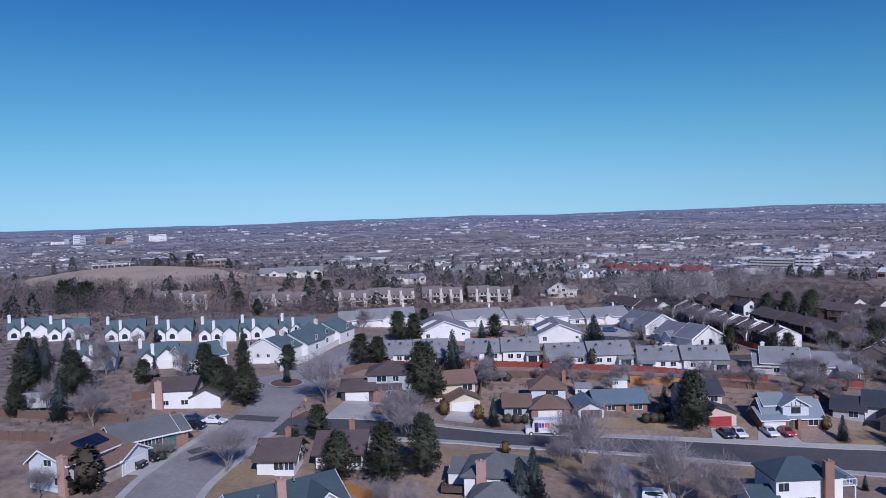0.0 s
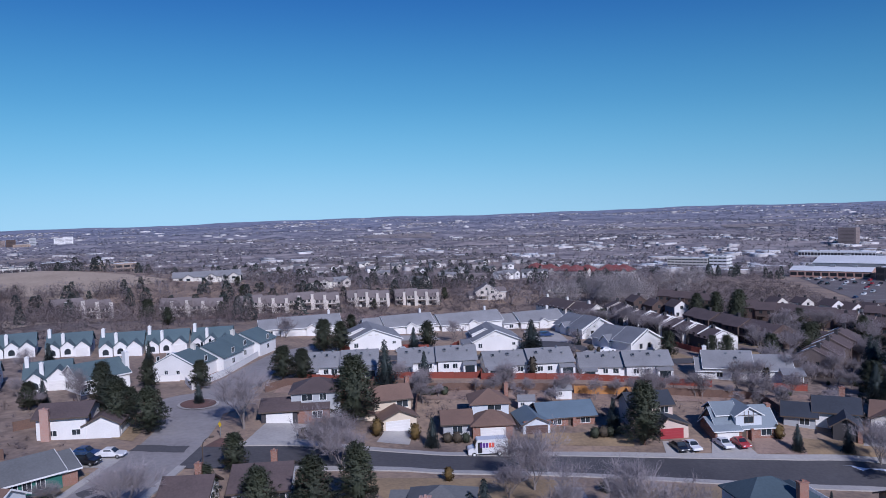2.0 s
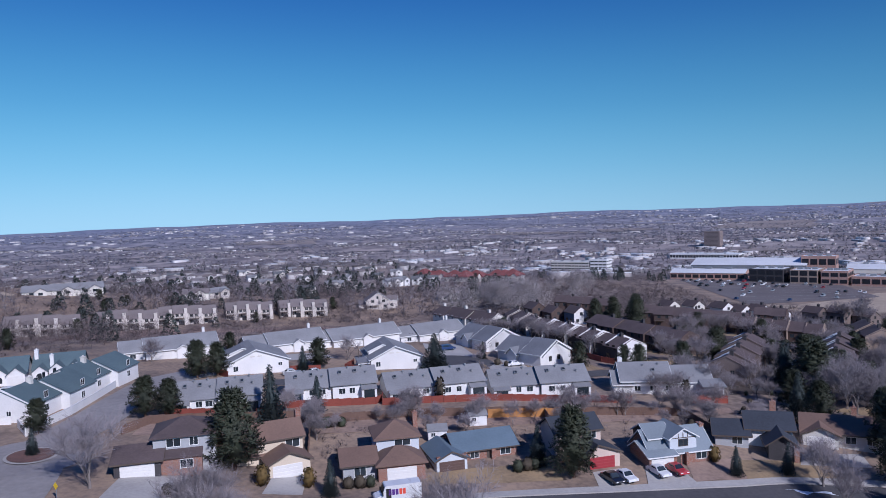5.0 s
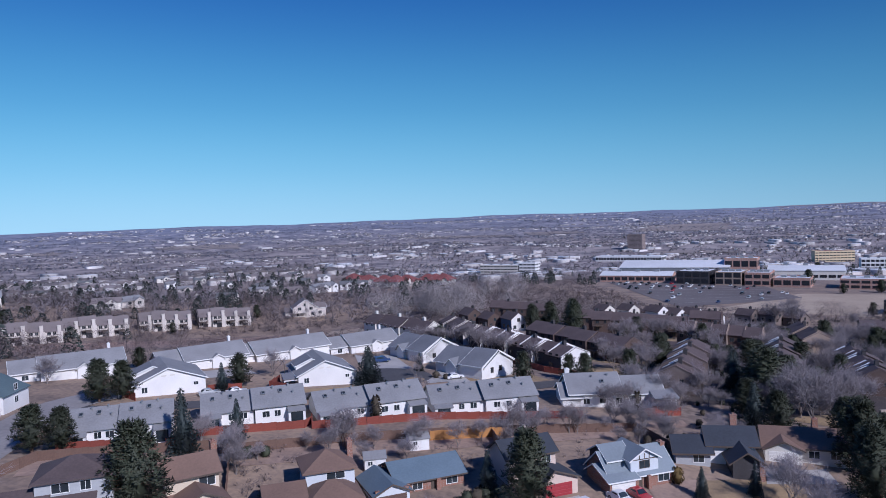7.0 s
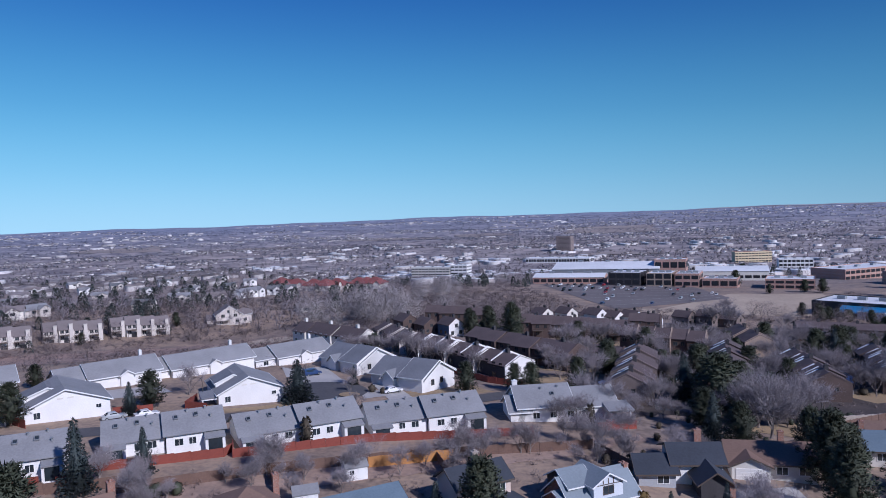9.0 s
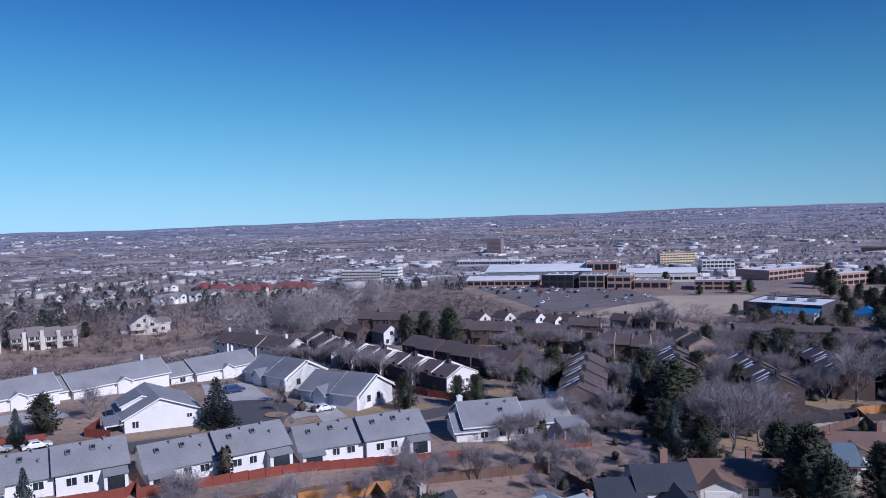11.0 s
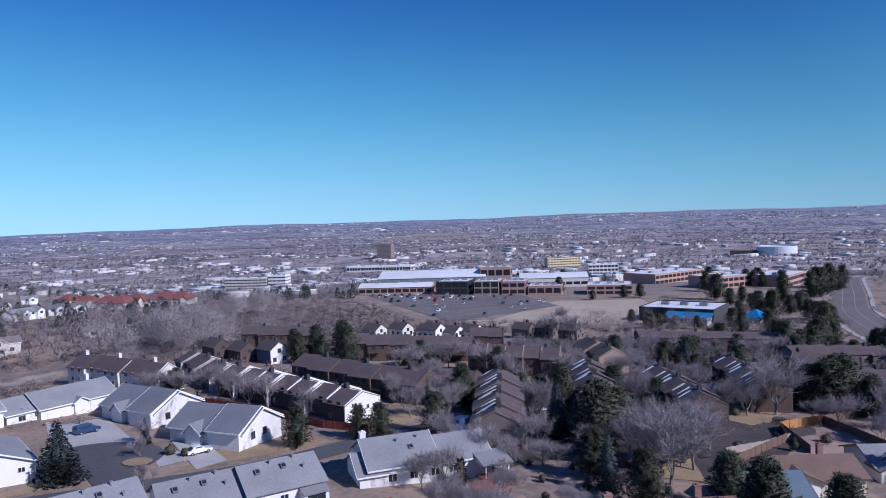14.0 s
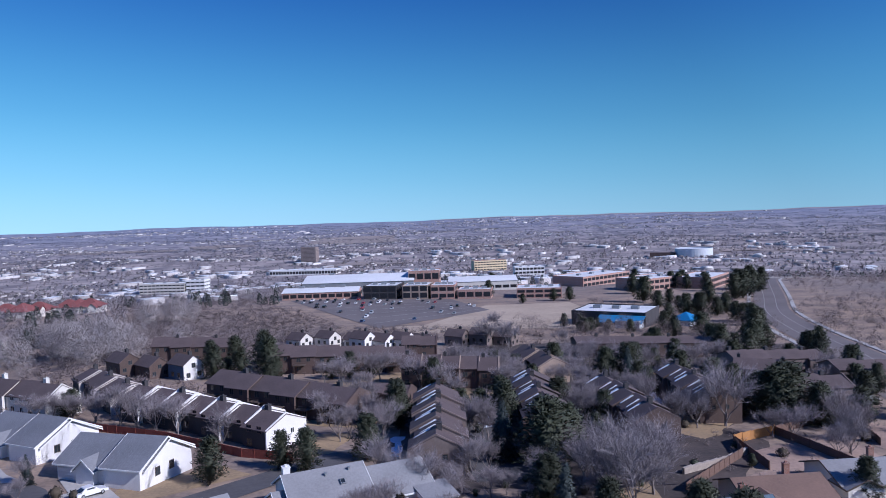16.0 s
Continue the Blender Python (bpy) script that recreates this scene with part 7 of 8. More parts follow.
    for (a, za), (b, zb) in zip(pts[:-1], pts[1:]):
        bits.append(([(a - 0.06, -0.06, za), (a + 0.06, -0.06, za), (a + 0.06, 0.06, za), (a - 0.06, 0.06, za), (b - 0.06, -0.06, zb), (b + 0.06, -0.06, zb), (b + 0.06, 0.06, zb), (b - 0.06, 0.06, zb)], box(0, 1, 0, 1, 0, 1)[1]))
    part("post", mesh_of("post", *join(*bits), M["darktrim"]), t)
    part("lamp_head", mesh_of("lamp_head", *box(1.2, 1.9, -0.15, 0.15, 5.65, 5.85), M["darktrim"]), t)


street_lamp(-74.5, 105.5, 60)
street_lamp(-64, 216.5, 200)


def lot_cars():
    rng = random.Random(5)
    names = ["white", "black", "silver", "blue", "red"]
    count = 0
    for r in range(10):
        for c in range(20):
            s, t = (c + 0.5) / 20, (r + 0.6) / 10.2
            ax, ay = LOT[0][0] * (1 - t) + LOT[3][0] * t, LOT[0][1] * (1 - t) + LOT[3][1] * t
            bx, by = LOT[1][0] * (1 - t) + LOT[2][0] * t, LOT[1][1] * (1 - t) + LOT[2][1] * t
            x, y = ax * (1 - s) + bx * s, ay * (1 - s) + by * s
            if rng.random() < (0.62 if t > 0.6 and s < 0.6 else 0.19 if t > 0.25 else 0.03):
                car(x, y, rng.choice((58, 238)) + rng.uniform(-3, 3), rng.choice(names + ["black", "black", "white", "silver", "black"]), "car parked in the office car park", rng.random() < 0.4)
                count += 1


lot_cars()


# ---- trees ----
def limb(bits, a, b, ra, rb, n=4):
    d = (b - a).normalized()
    s = d.orthogonal().normalized()
    t = d.cross(s)
    v = [a + (s * math.cos(2 * math.pi * i / n) + t * math.sin(2 * math.pi * i / n)) * ra for i in range(n)]
    v += [b + (s * math.cos(2 * math.pi * i / n) + t * math.sin(2 * math.pi * i / n)) * rb for i in range(n)]
    bits.append((v, [(i, (i + 1) % n, (i + 1) % n + n, i + n) for i in range(n)]))


def bare_meshes(seed, spread=0.5, twigs=11, last=4):
    """A leafless tree of height 1: trunk and limbs, and a crown of fine twigs."""
    rng = random.Random(seed)
    wood, fine = [], []

    def rnd():
        return Vector((rng.uniform(-1, 1), rng.uniform(-1, 1), rng.uniform(-1, 1)))

    def grow(p, d, ln, r, level):
        q = p
        for _ in range(2):
            e = q + (d + rnd() * 0.16).normalized() * ln * 0.5
            limb(wood, q, e, r, r * 0.8, 5 if level < 2 else 3)
            q, r = e, r * 0.8
        if level >= last:
            for _ in range(twigs):
                w = (d * 0.8 + rnd() * 0.85 + Vector((0, 0, 0.3))).normalized()
                s = p.lerp(q, rng.random())
                e = s + w * rng.uniform(0.07, 0.17)
                o = w.orthogonal().normalized() * 0.0015
                o.rotate(Matrix.Rotation(rng.uniform(0, 6.28), 3, w))
                fine.append((s - o, s + o, e))
                for _ in range(2):
                    m = s.lerp(e, rng.uniform(0.3, 0.8))
                    e2 = m + (w + rnd() * 0.8).normalized() * 0.065
                    fine.append((m - o * 0.7, m + o * 0.7, e2))
            return
        kids = (4, 4, 3, 3)[level]
        for k in range(kids):
            a = 2 * math.pi * (k + rng.random() * 0.7) / kids
            out = Vector((math.cos(a), math.sin(a), 0))
            nd = (d * (0.75 if level else 0.9) + out * spread * rng.uniform(0.45, 1.5) + Vector((0, 0, 0.36)) + rnd() * 0.16).normalized()
            grow(p.lerp(q, rng.uniform(0.55 if level else 0.3, 1.0)), nd, ln * rng.uniform(0.55, 0.98) * (1.0 if level else 1.6), r * 0.64, level + 1)

    grow(Vector((0, 0, -0.03)), Vector((0, 0, 1)), 0.17, 0.017, 0)
    top = max(v[2].z for v in fine)
    k = 1.0 / top
    wv, wf = join(*wood)
    tr = mesh_of("trunk", [tuple(c * k for c in v) for v in wv], wf, M["bark"])
    v = np.array([[tuple(c) for c in t] for t in fine]).reshape(-1, 3) * k
    cr = big_mesh("crown", v, np.arange(len(v)).reshape(-1, 3), M["twig"])
    return tr, cr


def tuft(rng, out, c, d, size, n, wide=0.35, droop=0.0):
    """A spray of needle-covered twigs from c along d."""
    for _ in range(n):
        w = (d + Vector((rng.uniform(-1, 1), rng.uniform(-1, 1), rng.uniform(-0.7, 0.8))) * 0.85 - Vector((0, 0, droop))).normalized()
        e = c + w * size * rng.uniform(0.6, 1.1)
        o = w.cross(Vector((rng.uniform(-1, 1), rng.uniform(-1, 1), rng.uniform(-1, 1)))).normalized() * size * wide * rng.uniform(0.6, 1.1)
        m = c.lerp(e, 0.45)
        out.append((c, m + o, e))
        out.append((c, e, m - o * 0.8))


def core(out, rng, profile, steps=9, around=9):
    """Dense inner foliage: a lumpy shell inside the sprays."""
    ring = []
    for i in range(steps + 1):
        z, r = profile(i / steps)
        ring.append([Vector((math.cos(6.2832 * j / around) * r * k, math.sin(6.2832 * j / around) * r * k, z + rng.uniform(-0.012, 0.012))) for j in range(around) for k in (rng.uniform(0.8, 1.15),)])
    for a, b in zip(ring[:-1], ring[1:]):
        for j in range(around):
            m = (j + 1) % around
            out.append((a[j], a[m], b[m]))
            out.append((a[j], b[m], b[j]))


def needles(rng, out, c, d, size, n):
    """A fine spray: single thin blades."""
    for _ in range(n):
        w = (d * 0.8 + Vector((rng.uniform(-1, 1), rng.uniform(-1, 1), rng.uniform(-0.7, 0.9)))).normalized()
        o = w.cross(Vector((rng.uniform(-1, 1), rng.uniform(-1, 1), rng.uniform(-1, 1)))).normalized() * size * 0.17
        s = c + Vector((rng.uniform(-1, 1), rng.uniform(-1, 1), rng.uniform(-1, 1))) * size * 0.7
        out.append((s - o, s + o, s + w * size * rng.uniform(0.7, 1.2)))


def pine_meshes(seed, limbs=150, n=17, size=0.042):
    """Ponderosa-like pine of height 1: rounded irregular crown of needle tufts on open limbs."""
    rng = random.Random(seed)
    wood, leaf = [], []
    p = Vector((0, 0, -0.03))
    for k in range(5):
        q = Vector((rng.uniform(-0.012, 0.012), rng.uniform(-0.012, 0.012), 0.19 * (k + 1)))
        limb(wood, p, q, 0.028 * (1 - k / 5.5), 0.028 * (1 - (k + 1) / 5.5), 6)
        p = q
    base = rng.uniform(0.06, 0.12)
    lean = [rng.uniform(0.72, 1.2) for _ in range(9)]
    for k in range(limbs):
        z = base + (1 - base) * (k / limbs) ** 0.92 * 0.95
        f = (z - base) / (1 - base)
        a = k * 2.4 + rng.uniform(-0.5, 0.5)
        side = lean[int(a / 0.9) % 9]
        r = (0.35 * (1 - f) ** 0.58 * (0.55 + 0.45 * min(1, f * 6 + 0.2))) * rng.uniform(0.66, 1.15) * (0.5 + 0.5 * side) + 0.018
        d = Vector((math.cos(a), math.sin(a), 0.12 + 0.6 * f)).normalized()
        s, e = Vector((0, 0, z)), Vector((0, 0, z)) + d * r
        limb(wood, s, e, 0.006, 0.002, 3)
        for t in (0.3, 0.55, 0.78, 1.0):
            c = s.lerp(e, t) + Vector((rng.uniform(-1, 1), rng.uniform(-1, 1), rng.uniform(-0.6, 0.6))) * 0.022
            needles(rng, leaf, c, d, size * (0.85 + 0.3 * t), n)
    needles(rng, leaf, Vector((0, 0, 0.96)), Vector((0, 0, 1)), size, 14)
    core(leaf, rng, lambda f: (base + (0.9 - base) * f, 0.13 * (1 - f) ** 0.65 * (0.35 + 0.65 * min(1, f * 5)) + 0.003))
    tr = mesh_of("trunk", *join(*wood), M["pinebark"])
    return tr, crown_mesh("crown", [[tuple(c) for c in t] for t in leaf], M["pine"])


def spruce_meshes(seed):
    """Spruce of height 1: a cone of layered, slightly hanging branches."""
    rng = random.Random(seed)
    wood, leaf = [], []
    limb(wood, Vector((0, 0, -0.03)), Vector((0, 0, 0.97)), 0.02, 0.003, 6)
    for k in range(22):
        z = 0.05 + 0.92 * (k / 22)
        r = (0.235 * (1 - z) + 0.012) * rng.uniform(0.85, 1.12)
        n = max(5, int(15 * (1 - z) + 4))
        for j in range(n):
            a = 2 * math.pi * (j + rng.random() * 0.8) / n
            rr = r * rng.uniform(0.78, 1.15)
            d = Vector((math.cos(a), math.sin(a), 0.0))
            s, e = Vector((0, 0, z + 0.02)), Vector((0, 0, z - 0.10 * (1 - z))) + d * rr
            for t in (0.4, 0.7, 1.0):
                tuft(rng, leaf, s.lerp(e, t), (d + Vector((0, 0, -0.1))).normalized(), 0.034 + 0.026 * (1 - z), 6 if t < 1 else 8, 0.22, 0.1)
    tuft(rng, leaf, Vector((0, 0, 0.94)), Vector((0, 0, 1)), 0.06, 10, 0.2)
    core(leaf, rng, lambda f: (0.04 + 0.9 * f, 0.13 * (1 - f) + 0.004))
    tr = mesh_of("trunk", *join(*wood), M["pinebark"])
    return tr, crown_mesh("crown", [[tuple(c) for c in t] for t in leaf], M["spruce"])


def bush_meshes(seed, material, slim=0.35):
    """Dense bush of height 1 made of small leafy sprays over short stems."""
    rng = random.Random(seed)
    wood, leaf = [], []
    for k in range(6):
        a = k * 1.05
        limb(wood, Vector((0, 0, -0.03)), Vector((math.cos(a) * slim * 0.5, math.sin(a) * slim * 0.5, 0.6)), 0.015, 0.005, 3)
    for k in range(120):
        z = rng.random()
        r = slim * math.sin(math.pi * min(1, 0.12 + z * 0.85)) ** 0.6 * rng.uniform(0.75, 1.08)
        a = rng.uniform(0, 6.283)
        d = Vector((math.cos(a), math.sin(a), 0.5)).normalized()
        tuft(rng, leaf, Vector((math.cos(a) * r * 0.85, math.sin(a) * r * 0.85, z * 0.93)), d, 0.085, 8, 0.32)
    core(leaf, rng, lambda f: (0.03 + 0.88 * f, slim * 0.66 * math.sin(math.pi * min(1, 0.12 + f * 0.85)) ** 0.6), 7, 8)
    tr = mesh_of("trunk", *join(*wood), M["bark"])
    return tr, crown_mesh("crown", [[tuple(c) for c in t] for t in leaf], M[material])


KINDS = {
    "pine": ("pine_tree", "dark green pine with irregular crown", "tree", [pine_meshes(s) for s in (1, 2, 3, 4, 5)]),
    "farpine": ("pine_tree", "dark green pine with rounded crown", "tree", [pine_meshes(s, 105, 10, 0.056) for s in (6, 7, 8, 9)]),
    "spruce": ("spruce_tree", "tall blue-green conical spruce tree", "tree", [spruce_meshes(s) for s in (1, 2, 3)]),
    "bare": ("bare_tree", "leafless grey-brown deciduous tree with fine twigs", "tree", [bare_meshes(s, 0.46 + 0.06 * s, 13) for s in (1, 2, 3, 4, 5)]),
    "farbare": ("bare_tree", "leafless grey-brown tree", "tree", [bare_meshes(s, 0.3 + 0.045 * s, 26, 3) for s in (6, 7, 8, 9)]),
    "arborvitae": ("arborvitae", "slim dark columnar evergreen shrub", "shrub", [bush_meshes(1, "shrub", 0.22)]),
    "gold": ("shrub", "yellowing rounded evergreen shrub", "shrub", [bush_meshes(2, "goldshrub", 0.36)]),
    "bush": ("shrub", "low dark rounded bush", "shrub", [bush_meshes(3, "shrub", 0.6), bush_meshes(4, "pine", 0.55)]),
}
PLANTED = random.Random(11)


def plant(kind, spots, wide=1.0):
    name, label, cat, kinds = KINDS[kind]
    for x, y, h in spots:
        tr, cr = PLANTED.choice(KINDS["far" + kind][3] if kind in ("pine", "bare") and y > 205 else kinds)
        t = thing(name, x, y, PLANTED.uniform(0, 360), label, cat, name.replace("_", " ") + "s")
        big = wide * (1.18 if kind == "pine" and (h < 9 or y > 205) else 1.05 if kind == "pine" else 1.0) * PLANTED.uniform(0.9, 1.1)
        s = Matrix.Diagonal((h * big, h * big, h, 1))
        part("trunk", tr, t, s)
        part("crown", cr, t, s)
        AVOID.append((x, y, 1.5))


plant("pine", [(-95.2, 119.4, 8.1), (-106.6, 123.9, 8), (-104.5, 147.7, 6.2), (-114.7, 143.6, 6.3), (-91.8, 160.9, 7.8), (-87.5, 162.2, 7.3), (-65, 140.4, 13), (-97.8, 194.5, 9), (-94.4, 198.1, 8.2), (-107, 233.6, 5.5), (-73.8, 212.9, 7.6), (-70.9, 108.3, 6.2), (-68.7, 97.6, 5.4), (-58.6, 94.7, 7.4), (-51.5, 96.3, 9.3), (-47.5, 101.6, 9.6), (-101.4, 118.8, 9), (-154.5, 116.7, 9), (-131.2, 109.4, 8.4), (-255, 220.7, 12.3), (-257.5, 212.5, 12.7), (-11.4, 150.8, 11.7), (-6.7, 226.8, 7.4), (8.9, 256.5, 3.5), (-129.4, 94.7, 6.2), (5.2, 229.7, 6.6), (8.9, 227.3, 7.3), (-29.9, 290.5, 5.8), (-172.8, 226.2, 6.2), (-256.9, 292.9, 5.5)])
plant("pine", [(-204, 304.5, 8), (-192.6, 240.6, 8.3), (37.5, 197, 8.3), (41, 156, 12.5), (44.8, 166.7, 12.6), (6.1, 352.6, 8.9), (13.9, 353.9, 9.8), (23.5, 355.4, 11.1), (50.8, 330.9, 4.7), (182.4, 418.7, 6.7), (35.6, 256.9, 9), (20.4, 230, 8.2), (47.4, 176.7, 9.8), (53.1, 175.1, 7.6), (113.8, 226.4, 12.3), (130.4, 296.4, 8.4), (185.9, 410.4, 7), (194.6, 408, 5), (211.2, 378.3, 9.6), (294.6, 464.5, 8.7), (293, 445.9, 11.2), (286.5, 423.2, 10.6), (274.9, 398.1, 10.5), (282.3, 395.5, 9.4), (404.5, 585.7, 14.1), (399.8, 641.4, 13.3), (397, 590.5, 13.2), (411.4, 567.7, 12.8), (288.3, 705.1, 13.2), (263.7, 559.4, 8.9)])
plant("pine", [(54.4, 225.4, 6.7), (175.6, 390.6, 7), (196.1, 400, 4.7), (194, 381, 6.4), (197.9, 356, 9.7), (417.8, 538.8, 15.9), (430.6, 538.9, 18), (461.8, 556.2, 14.8), (245.2, 354.2, 11.2), (214.6, 304.1, 7.2), (199.1, 284.4, 10.1), (86.6, 183.6, 6.9), (445.5, 721.3, 8.3), (304.6, 742, 7.9), (32.9, 249.1, 9.5), (4.5, 329, 9.6), (12.3, 329, 8.4), (22.3, 343.7, 10.6), (46.3, 310, 6.6), (-31, 286.3, 5.8), (68.3, 269.9, 5.8), (51.5, 255.9, 4.6), (190.7, 305.2, 12.9), (175.1, 305.7, 11.6), (181.9, 305.9, 8.2), (77.1, 238.6, 7), (82.2, 202.2, 2.5), (108.3, 266.6, 7.7), (152.8, 303.5, 7.8), (77.7, 245.8, 4.6)])
plant("pine", [(21, 331.9, 11.2), (170.1, 336.3, 7.8), (185.1, 385.2, 6.3), (234.7, 347.3, 12.5), (292.6, 480.7, 10.9), (309.9, 490.3, 10.5), (271.9, 431.7, 12.9), (278.2, 427.4, 13.4), (300.9, 431.3, 11.6), (366.1, 490, 17.7), (375.3, 491.4, 19.8), (401.3, 508.9, 17.5), (420.8, 519.3, 12.8), (308.6, 514.6, 17.6), (339.1, 566.1, 14.9), (394.8, 579.4, 12.6), (392.7, 567.1, 11.9), (393.7, 546.3, 13.2), (329.1, 474.8, 14.8), (239.9, 616, 12.4), (274.2, 554.8, 9.9), (236.6, 556.8, 6.8)])
plant("spruce", [(-97.6, 137.2, 4.8), (-67.6, 163.5, 11.2), (-61, 171.4, 7.6), (-75.8, 206.7, 6.9), (-120.7, 97.3, 8.9), (-48.3, 137, 5.8), (-17.2, 154.5, 7), (15.4, 156.1, 5.1), (16, 130.8, 2.6), (-143.5, 180.5, 4.3), (-156.5, 158.7, 4.7), (24.1, 157.8, 5.6), (45.1, 225.3, 9.9), (48, 213.9, 9.8), (36.5, 190.8, 9.5), (199.4, 270.9, 8.3), (-33.2, 236.6, 5.1), (112.7, 276.7, 10.5), (194.5, 267, 8.9)])
plant("arborvitae", [(15.4, 199.2, 4.7), (-38.2, 185.6, 5.4)])
plant("bare", [(-112.2, 97.1, 9.2), (-75.9, 89.7, 9.4), (-98.2, 75, 4), (-89.3, 89.9, 3.7), (-59.9, 119, 10.5), (-62.2, 121.1, 7.5), (-56.5, 116, 8.5), (-36, 83, 6), (-43, 86, 6.5), (-48, 88, 5.5), (-40, 80, 7), (-158, 139.2, 5.4), (-124.8, 124.4, 4.6), (-26.5, 119, 10.5), (-10.6, 105.4, 12.6), (-16.5, 100.5, 8), (-4.8, 107, 9.6), (-20.5, 104.5, 10.8), (25, 203.2, 6.5), (-18, 175.4, 4.8), (-37, 162.1, 5.1), (-30.6, 164.6, 4.6), (8.2, 189.3, 5.8), (12.4, 194.8, 4.7), (-10.8, 173.5, 5.5), (-31.4, 209.9, 4.6), (-60.8, 166.3, 5.5), (-20.2, 272.1, 10.5), (-16.8, 267.2, 9.3), (-9.5, 260.8, 9.2), (-2.4, 249, 9.5), (-24.9, 277.8, 8.4), (-33.3, 284.2, 7.5), (-29.5, 280.6, 7.5)])
plant("bare", [(-13.4, 264.8, 8.6), (19.2, 259.1, 8.2), (48.2, 191.7, 14.2), (60.9, 204.7, 9.4), (49.9, 206.4, 7.8), (99.9, 226.4, 15.4), (13.2, 201.1, 7.3), (9.2, 199.6, 6.6), (56.5, 197.1, 13.5), (138.1, 410.1, 11.5), (91.4, 267.9, 8.7), (126.8, 223.4, 9.3), (30.8, 161.8, 5.7), (63.6, 209.5, 10.1), (66.9, 206.4, 9.6), (1.1, 159.7, 3.9), (-11, 185.6, 5.6), (0.2, 181.6, 6.1), (112.3, 365.4, 11.9), (136, 347.5, 9.1), (29.1, 147.5, 8.9), (28.5, 154.4, 9.7), (-29.3, 122.4, 9.6), (-66.1, 167.6, 6.4), (-56.7, 156.8, 5.8), (-36.5, 169.2, 4.5), (-42.4, 170.4, 5.2), (-69.4, 225.2, 7.8), (-119.1, 211.6, 7.4), (-33.3, 236.9, 5.4)])
plant("bare", [(-33.4, 228.5, 4.2), (137.3, 280.6, 6.2), (-157.1, 117.6, 6.2), (-134.1, 128.2, 5.3), (21.8, 245.6, 8), (-36.7, 283.8, 7.1), (49, 198.7, 14.1), (88.1, 229.2, 9.5), (114.7, 352.2, 13), (127.1, 214.3, 8.1), (76.5, 288.2, 12.8), (40.2, 293.8, 6.2), (57, 286.8, 7.6), (26.8, 209.8, 6.2), (105, 297.7, 10.6)])
plant("pine", [(-136.6, 113.7, 8.2), (-125.8, 122.9, 5.5), (-113.4, 128.8, 9), (-105.2, 126.5, 5.4), (-141.2, 105.7, 7.4), (38, 183, 9), (57, 166, 10)])
plant("spruce", [(-44, 217.2, 9.8)], 1.6)
plant("spruce", [(-147.4, 111.9, 10.5), (-146.3, 114.9, 11), (-142.5, 117.5, 10.5), (-151, 116, 10), (-126.5, 127, 5.5), (-158.2, 159.8, 4.6), (-130.8, 163.9, 6.2), (-29.5, 100.2, 8.2), (-30, 95, 8.5)])
plant("bare", [(-139.2, 125.1, 11.3), (-94.2, 71.6, 5.5), (-88.5, 91, 3.6), (-150, 145, 7), (-165, 140, 8), (-175, 150, 7)])
plant("arborvitae", [(-90.0, 76.0, 7.0)], 1.5)
plant("bare", [(-80.9, 126.8, 12.5)], 1.3)
plant("pine", [(117.6, 225.7, 13), (113, 229.5, 10.5), (119.5, 285.3, 10), (114, 289, 8.5), (207.5, 295.1, 9), (266.8, 379, 11), (273, 391, 10), (218, 361.9, 10), (176.2, 393.2, 7), (183, 397, 6.5), (259.6, 432.1, 8), (48.4, 215.2, 12), (185.3, 320.9, 10)], 1.25)
plant("spruce", [(42.7, 220.8, 11.5)])
plant("pine", [(47, 139, 13), (55, 146, 12), (63, 152, 13)])
plant("gold", [(-39.6, 118.0, 2.4), (-59.2, 137.3, 3.6), (-52.6, 139.8, 3.4), (12.9, 160.4, 3.0)])
plant("bush", [(-46.5, 140.6, 2.0), (-44.8, 141.2, 2.2), (-43.2, 141.8, 2.0), (-20.5, 151.2, 2.2), (-19.0, 152.0, 2.3), (-17.8, 152.6, 2.0), (-69, 127, 2.0), (-67.5, 127.8, 2.2), (-66, 128.6, 1.9), (-88.5, 89.5, 1.6), (-92, 76, 1.5), (-91, 74.5, 1.4),
               (-56.6, 163, 2.2), (-58.2, 162.4, 2.3), (-54, 164, 2.0), (-28.5, 228, 2.0), (-26, 226.5, 1.6), (-16, 123, 2.2), (-57, 103, 2.6), (-53, 103, 2.4)], 1.1)


def town_conifers():
    """Conifers between the beige townhouses and in the shaded courts of the brown ones."""
    rng = random.Random(21)
    near = list(AVOID)
    for n, x0, x1, y0, y1, h0, h1 in ((44, -260, -80, 240, 420, 5, 9), (42, 46, 180, 215, 300, 6, 10), (16, 130, 240, 250, 330, 6, 10), (8, 0, 60, 300, 350, 5, 8)):
        spots = []
        for k in range(n):
            x, y = rng.uniform(x0, x1), rng.uniform(y0, y1)
            if (x > -60 or (x + 190) * -0.466 + (y - 330) * 0.885 > 14) and not (-128 < x < -60 and 325 < y) and all(math.hypot(x - a, y - b) > r * 0.75 for a, b, r in near):
                spots.append((round(x, 1), round(y, 1), round(rng.uniform(h0, h1), 1)))
        plant("pine", spots)
    spots = []
    for k in range(70):
        x, y = rng.uniform(40, 175), rng.uniform(205, 300)
        if all(math.hypot(x - a, y - b) > r * 0.7 for a, b, r in near):
            spots.append((round(x, 1), round(y, 1), round(rng.uniform(0.9, 2.2), 1)))
    plant("bush", spots, 1.3)


town_conifers()


def yard_trees():
    """Young bare trees crowding the strip of back yards."""
    rng = random.Random(3)
    spots = []
    for k in range(24):
        s = rng.random()
